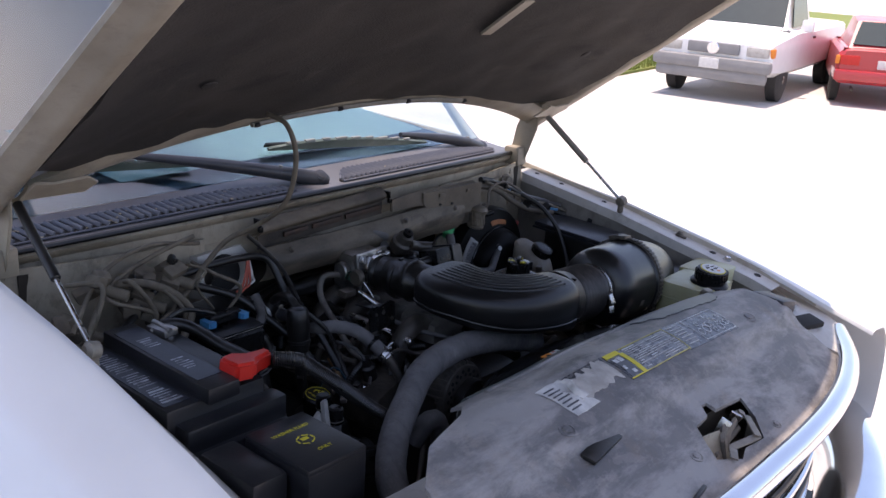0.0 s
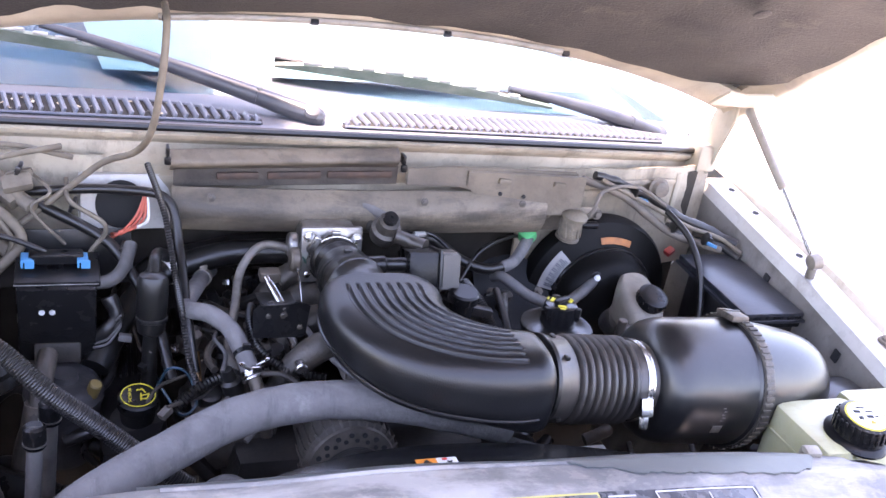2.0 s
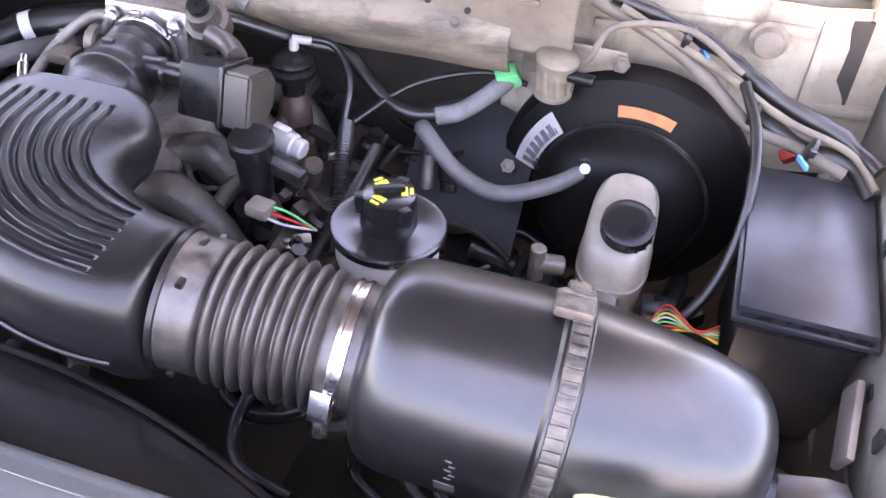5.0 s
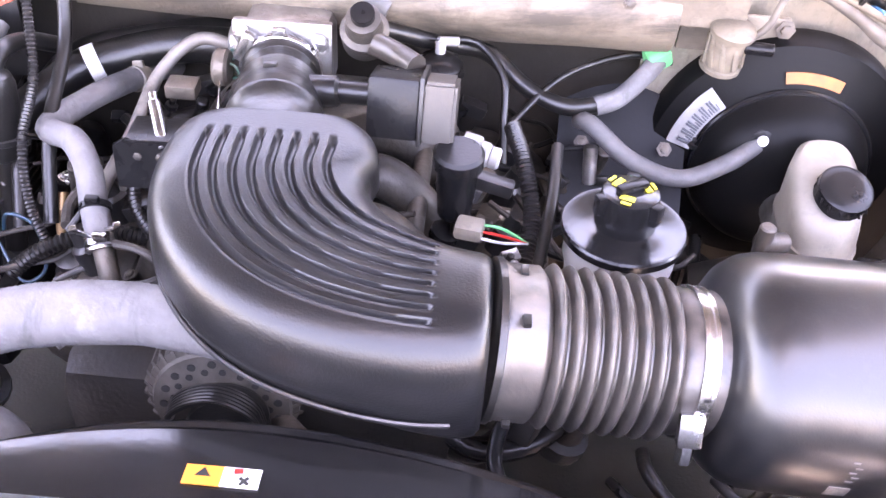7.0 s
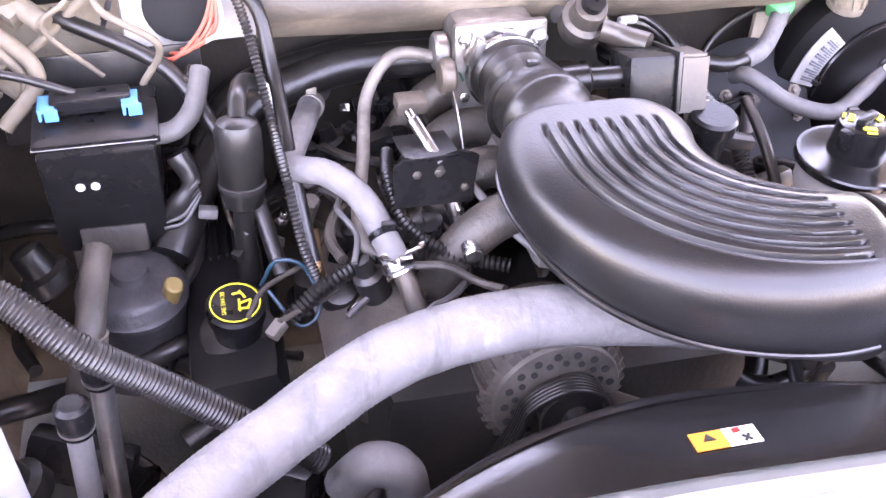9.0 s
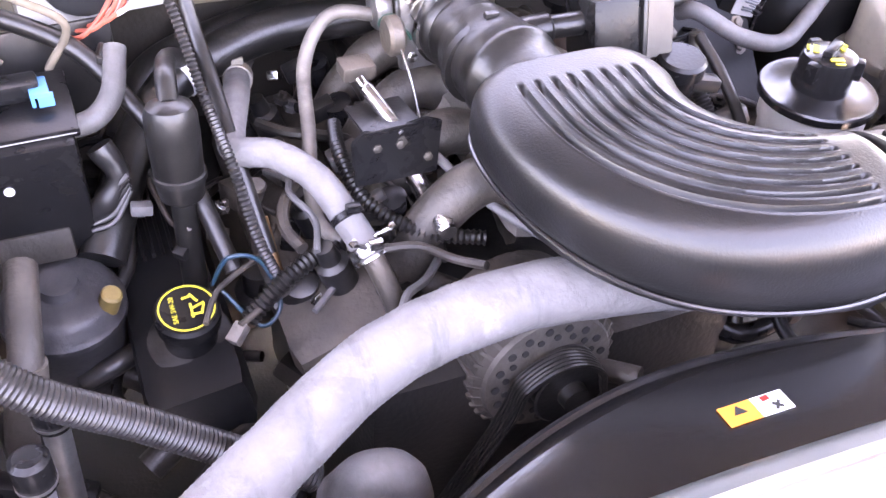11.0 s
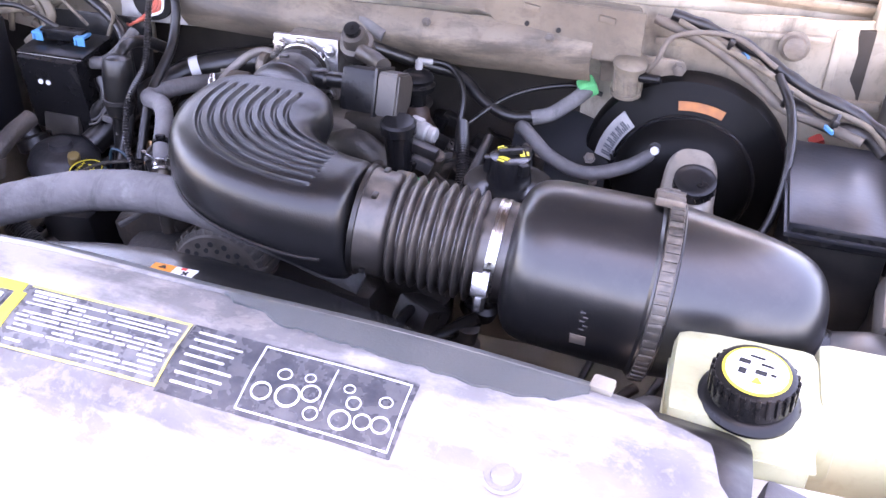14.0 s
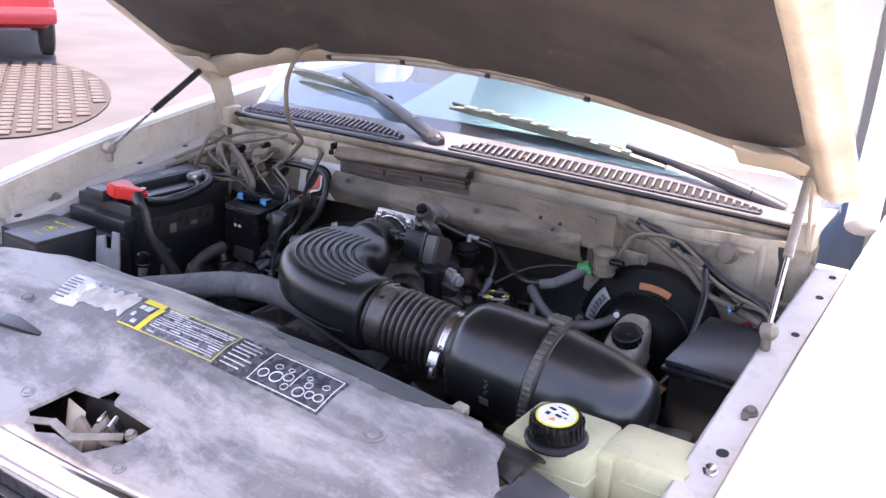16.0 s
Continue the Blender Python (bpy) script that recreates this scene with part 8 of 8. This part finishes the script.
def other_pickup(m):
    t = thing("pickup_truck", m.translation, "white pickup truck parked in the sun", "pickup truck")
    body_loft(t, "body", m, [(0.0, 0.84, 0.50, 0.86, 0.92, 0.76), (0.06, 0.93, 0.45, 0.95, 0.99, 0.80), (0.5, 0.97, 0.42, 1.02, 1.06, 0.82), (1.2, 0.98, 0.42, 1.08, 1.12, 0.80), (1.25, 0.98, 0.42, 1.10, 1.14, 0.8), (2.6, 0.98, 0.42, 1.10, 1.13, 0.8), (5.2, 0.97, 0.45, 1.12, 1.15, 0.9), (5.3, 0.95, 0.5, 1.1, 1.12, 0.9)], WHITE)
    cab = body_loft(t, "cab", m, [(1.15, 0.86, 1.05, 1.10, 1.12, 0.80), (1.75, 0.86, 1.05, 1.12, 1.70, 0.64), (2.0, 0.86, 1.05, 1.12, 1.78, 0.66), (2.65, 0.86, 1.05, 1.12, 1.76, 0.66), (2.85, 0.86, 1.05, 1.12, 1.2, 0.78)], WHITE)
    bm = M()
    sheet(bm, lambda u, v: m @ Vector((lerp(1.215, 1.70, v) - 0.012, lerp(-0.74, 0.74, u) * lerp(1, 0.86, v), lerp(1.155, 1.665, v) + 0.012)), 8, 4, m.to_3x3() @ Vector((-0.01, 0, 0.01)))
    part("windscreen", bm, DGLASS, cab)
    for s in (1, -1):
        bm = M()
        sheet(bm, lambda u, v: m @ Vector((lerp(1.72, 2.55, u) - 0.25 * (1 - v) * (1 - u), s * (lerp(0.80, 0.675, v) + 0.02), lerp(1.16, 1.68, v))), 4, 4, m.to_3x3() @ Vector((0, s * 0.01, 0.004)))
        part("side_window", bm, DGLASS, cab)
        bm = M()
        box(bm, m @ Vector((1.62, s * 1.03, 1.20)), (0.12, 0.2, 0.2), (0, 0, math.degrees(m.to_euler().z)), 0.05)
        part("mirror", bm, WHITE, t)
        bm = M()
        box(bm, m @ Vector((0.03, s * 0.70, 0.82)), (0.10, 0.36, 0.16), (0, 0, math.degrees(m.to_euler().z)), 0.04)
        part("headlamp", bm, RAILPAINT, t)
        bm = M()
        box(bm, m @ Vector((0.10, s * 0.90, 0.82)), (0.12, 0.10, 0.15), (0, 0, math.degrees(m.to_euler().z)), 0.03)
        part("turn_lamp", bm, ORANGE, t)
        for x in (0.85, 4.2):
            wheel(t, m @ Matrix.Translation((x, s * 0.84, 0)) @ (Matrix() if s < 0 else pose(0, 0, 0, 0, 0, 180)))
        bm = M()
        box(bm, m @ Vector((2.42, s * 0.99, 0.98)), (0.14, 0.02, 0.04), (0, 0, math.degrees(m.to_euler().z)), 0.01)
        part("door_handle", bm, BLACK, t)
    rz = math.degrees(m.to_euler().z)
    bm = M()
    box(bm, m @ Vector((-0.02, 0, 0.83)), (0.08, 0.84, 0.17), (0, 0, rz), 0.03)
    g = part("grille", bm, GREYB, t)
    bm = M()
    lathe(bm, [(0, 0.10), (0.01, 0.09)], m @ Vector((-0.06, 0, 0.83)), m.to_3x3() @ Vector((-1, 0, 0)), 24)
    part("badge", bm, CHROME, g)
    bm = M()
    box(bm, m @ Vector((-0.05, 0, 0.60)), (0.22, 1.92, 0.20), (0, 0, rz), 0.07)
    box(bm, m @ Vector((-0.02, 0, 0.43)), (0.20, 1.80, 0.20), (0, 0, rz), 0.07)
    bp = part("bumper", bm, GREYB, t, "grey front bumper")
    bm = M()
    box(bm, m @ Vector((-0.165, 0, 0.60)), (0.02, 0.32, 0.16), (0, 0, rz), 0.01)
    part("number_plate", bm, WHITEP, bp)
    return t


def hatchback(m, label, paint=None):
    paint = paint or REDC
    t = thing("hatchback_car", m.translation, label, "car")
    rz = math.degrees(m.to_euler().z)
    body_loft(t, "body", m, [(0.0, 0.74, 0.42, 0.84, 0.90, 0.68), (0.08, 0.80, 0.36, 0.88, 0.95, 0.70), (0.9, 0.83, 0.30, 0.90, 0.96, 0.70), (2.6, 0.83, 0.30, 0.88, 0.92, 0.70), (3.6, 0.80, 0.34, 0.78, 0.82, 0.66), (3.75, 0.72, 0.42, 0.70, 0.74, 0.6)], paint)
    cab = body_loft(t, "cabin", m, [(0.05, 0.72, 0.85, 0.90, 0.94, 0.66), (0.42, 0.72, 0.85, 0.90, 1.36, 0.56), (1.2, 0.74, 0.85, 0.90, 1.41, 0.58), (1.9, 0.74, 0.85, 0.9, 1.36, 0.56), (2.6, 0.74, 0.85, 0.9, 0.94, 0.62)], paint)
    bm = M()
    sheet(bm, lambda u, v: m @ Vector((lerp(0.085, 0.385, v) - 0.012, lerp(-0.60, 0.60, u) * lerp(1, 0.84, v), lerp(0.98, 1.33, v) + 0.01)), 6, 4, m.to_3x3() @ Vector((-0.01, 0, 0.008)))
    part("rear_window", bm, DGLASS, cab)
    bm = M()
    box(bm, m @ Vector((-0.04, 0, 0.50)), (0.16, 1.64, 0.18), (0, 0, rz), 0.05)
    bp = part("bumper", bm, paint, t)
    bm = M()
    box(bm, m @ Vector((-0.005, 0, 0.70)), (0.02, 0.36, 0.14), (0, 0, rz), 0.005)
    part("number_plate", bm, WHITEP, t)
    for s in (1, -1):
        bm = M()
        box(bm, m @ Vector((0.02, s * 0.60, 0.74)), (0.06, 0.30, 0.16), (0, 0, rz), 0.02)
        part("tail_lamp", bm, REDP, t)
        bm = M()
        box(bm, m @ Vector((0.02, s * 0.79, 0.74)), (0.07, 0.07, 0.14), (0, 0, rz), 0.02)
        part("turn_lamp", bm, ORANGE, t)
        for x in (0.65, 3.0):
            wheel(t, m @ Matrix.Translation((x, s * 0.74, 0)) @ (Matrix() if s < 0 else pose(0, 0, 0, 0, 0, 180)), 0.28, 0.17)
    bm = M()
    rod(bm, m @ Vector((-0.08, 0.5, 0.28)), m @ Vector((0.3, 0.5, 0.28)), 0.025)
    part("exhaust_pipe", bm, IRON, t)
    return t


other_pickup(pose(13.2, 5.65, -0.5, 0, 0, 8))
hatchback(pose(15.1, 3.5, -0.5, 0, 0, 22), "red hatchback car parked beside the white pickup")
hatchback(pose(-8.55, 4.3, 0.02, 0, 0, 149), "dark red car parked on the grey ground")

hatchback(pose(12.3, 9.1, -0.45, 0, 0, 12), "white hatchback car parked on the grass", WHITE)

# lattice of worn bricks round a tree pit
PIT = pose(-6.95, 3.66, 0, 0, 0, 145)
bm = M()
prism(bm, [(1.95 * math.cos(2 * math.pi * k / 40), 0.85 * math.sin(2 * math.pi * k / 40)) for k in range(40)], PIT @ Matrix.Translation((0, 0, 0.006)), 0.012, 0)
pit = tagged(part("paving_patch", bm, material("brown_soil", (0.03, 0.024, 0.021), 0.95, second=(0.02, 0.016, 0.014), scale=2, amount=0.8)), "long oval brown patch with a lattice of worn pavers", "paving", kind="structure")
PAVER = material("worn_brown_paver", (0.062, 0.053, 0.05), 0.9, second=(0.04, 0.034, 0.032), scale=9, amount=0.8)
me = None
for i in range(-12, 13):
    for j in range(-6, 7):
        x, y = i * 0.165 + 0.08 * (j % 2), j * 0.145
        if (x / 1.85) ** 2 + (y / 0.78) ** 2 < 1:
            if me is None:
                bm = M()
                box(bm, (0, 0, 0), (0.125, 0.105, 0.02), (0, 0, 0), 0.006)
                ob = part("paver", bm, PAVER, pit)
                me = ob.data
            else:
                ob = new("paver", me)
                ob.parent = pit
            ob.matrix_basis = PIT @ pose(x, y, 0.024, 0, 0, 6 * math.sin(i * 3 + j))

# verge with grass, hedge and far wall
bm = M()
sheet(bm, lambda u, v: (lerp(12.3, 44, u), lerp(7.76, 12.0, v) + 0.12 * (lerp(12.3, 44, u) - 12.7), -0.45 + 0.02 * math.sin(3 * u)), 24, 8, (0, 0, -0.05))
tagged(part("verge", bm, GRASS), "strip of sunlit grass beside the yard", "verge", kind="structure")
random.seed(3)
vs, fs = [], []
for k in range(9000):
    x = random.uniform(12.3, 24)
    y = 7.79 + 3.6 * random.random() ** 1.5 + 0.12 * (x - 12.7)
    a, h = random.uniform(0, 6.28), random.uniform(0.05, 0.14)
    i = len(vs)
    vs += [(x - 0.012 * math.cos(a), y - 0.012 * math.sin(a), -0.46), (x + 0.012 * math.cos(a), y + 0.012 * math.sin(a), -0.46), (x + random.uniform(-0.05, 0.05), y + random.uniform(-0.05, 0.05), h - 0.45)]
    fs.append((i, i + 1, i + 2))
me = bpy.data.meshes.new("grass")
me.from_pydata(vs, [], fs)
me.materials.append(GRASS)
tagged(new("grass", me), "short sunlit green grass on the verge", "grass", kind="stuff")
bm = M()
sheet(bm, lambda u, v: (lerp(-40, 60, u), 30 + 0.0 * u, lerp(-0.5, 4.2, v)), 30, 4, (0, 0.3, 0))
wall = tagged(part("boundary_wall", bm, material("rendered_wall", (0.62, 0.6, 0.56), 0.85, second=(0.5, 0.48, 0.45), scale=0.7, amount=0.6)), "pale rendered wall closing the yard", "wall", kind="structure")
bm = M()
sheet(bm, lambda u, v: (lerp(-40, 60, u), -26, lerp(-0.5, 4.2, v)), 30, 4, (0, -0.3, 0))
tagged(part("boundary_wall", bm, wall.data.materials[0]), "pale rendered wall closing the yard", "wall", kind="structure")
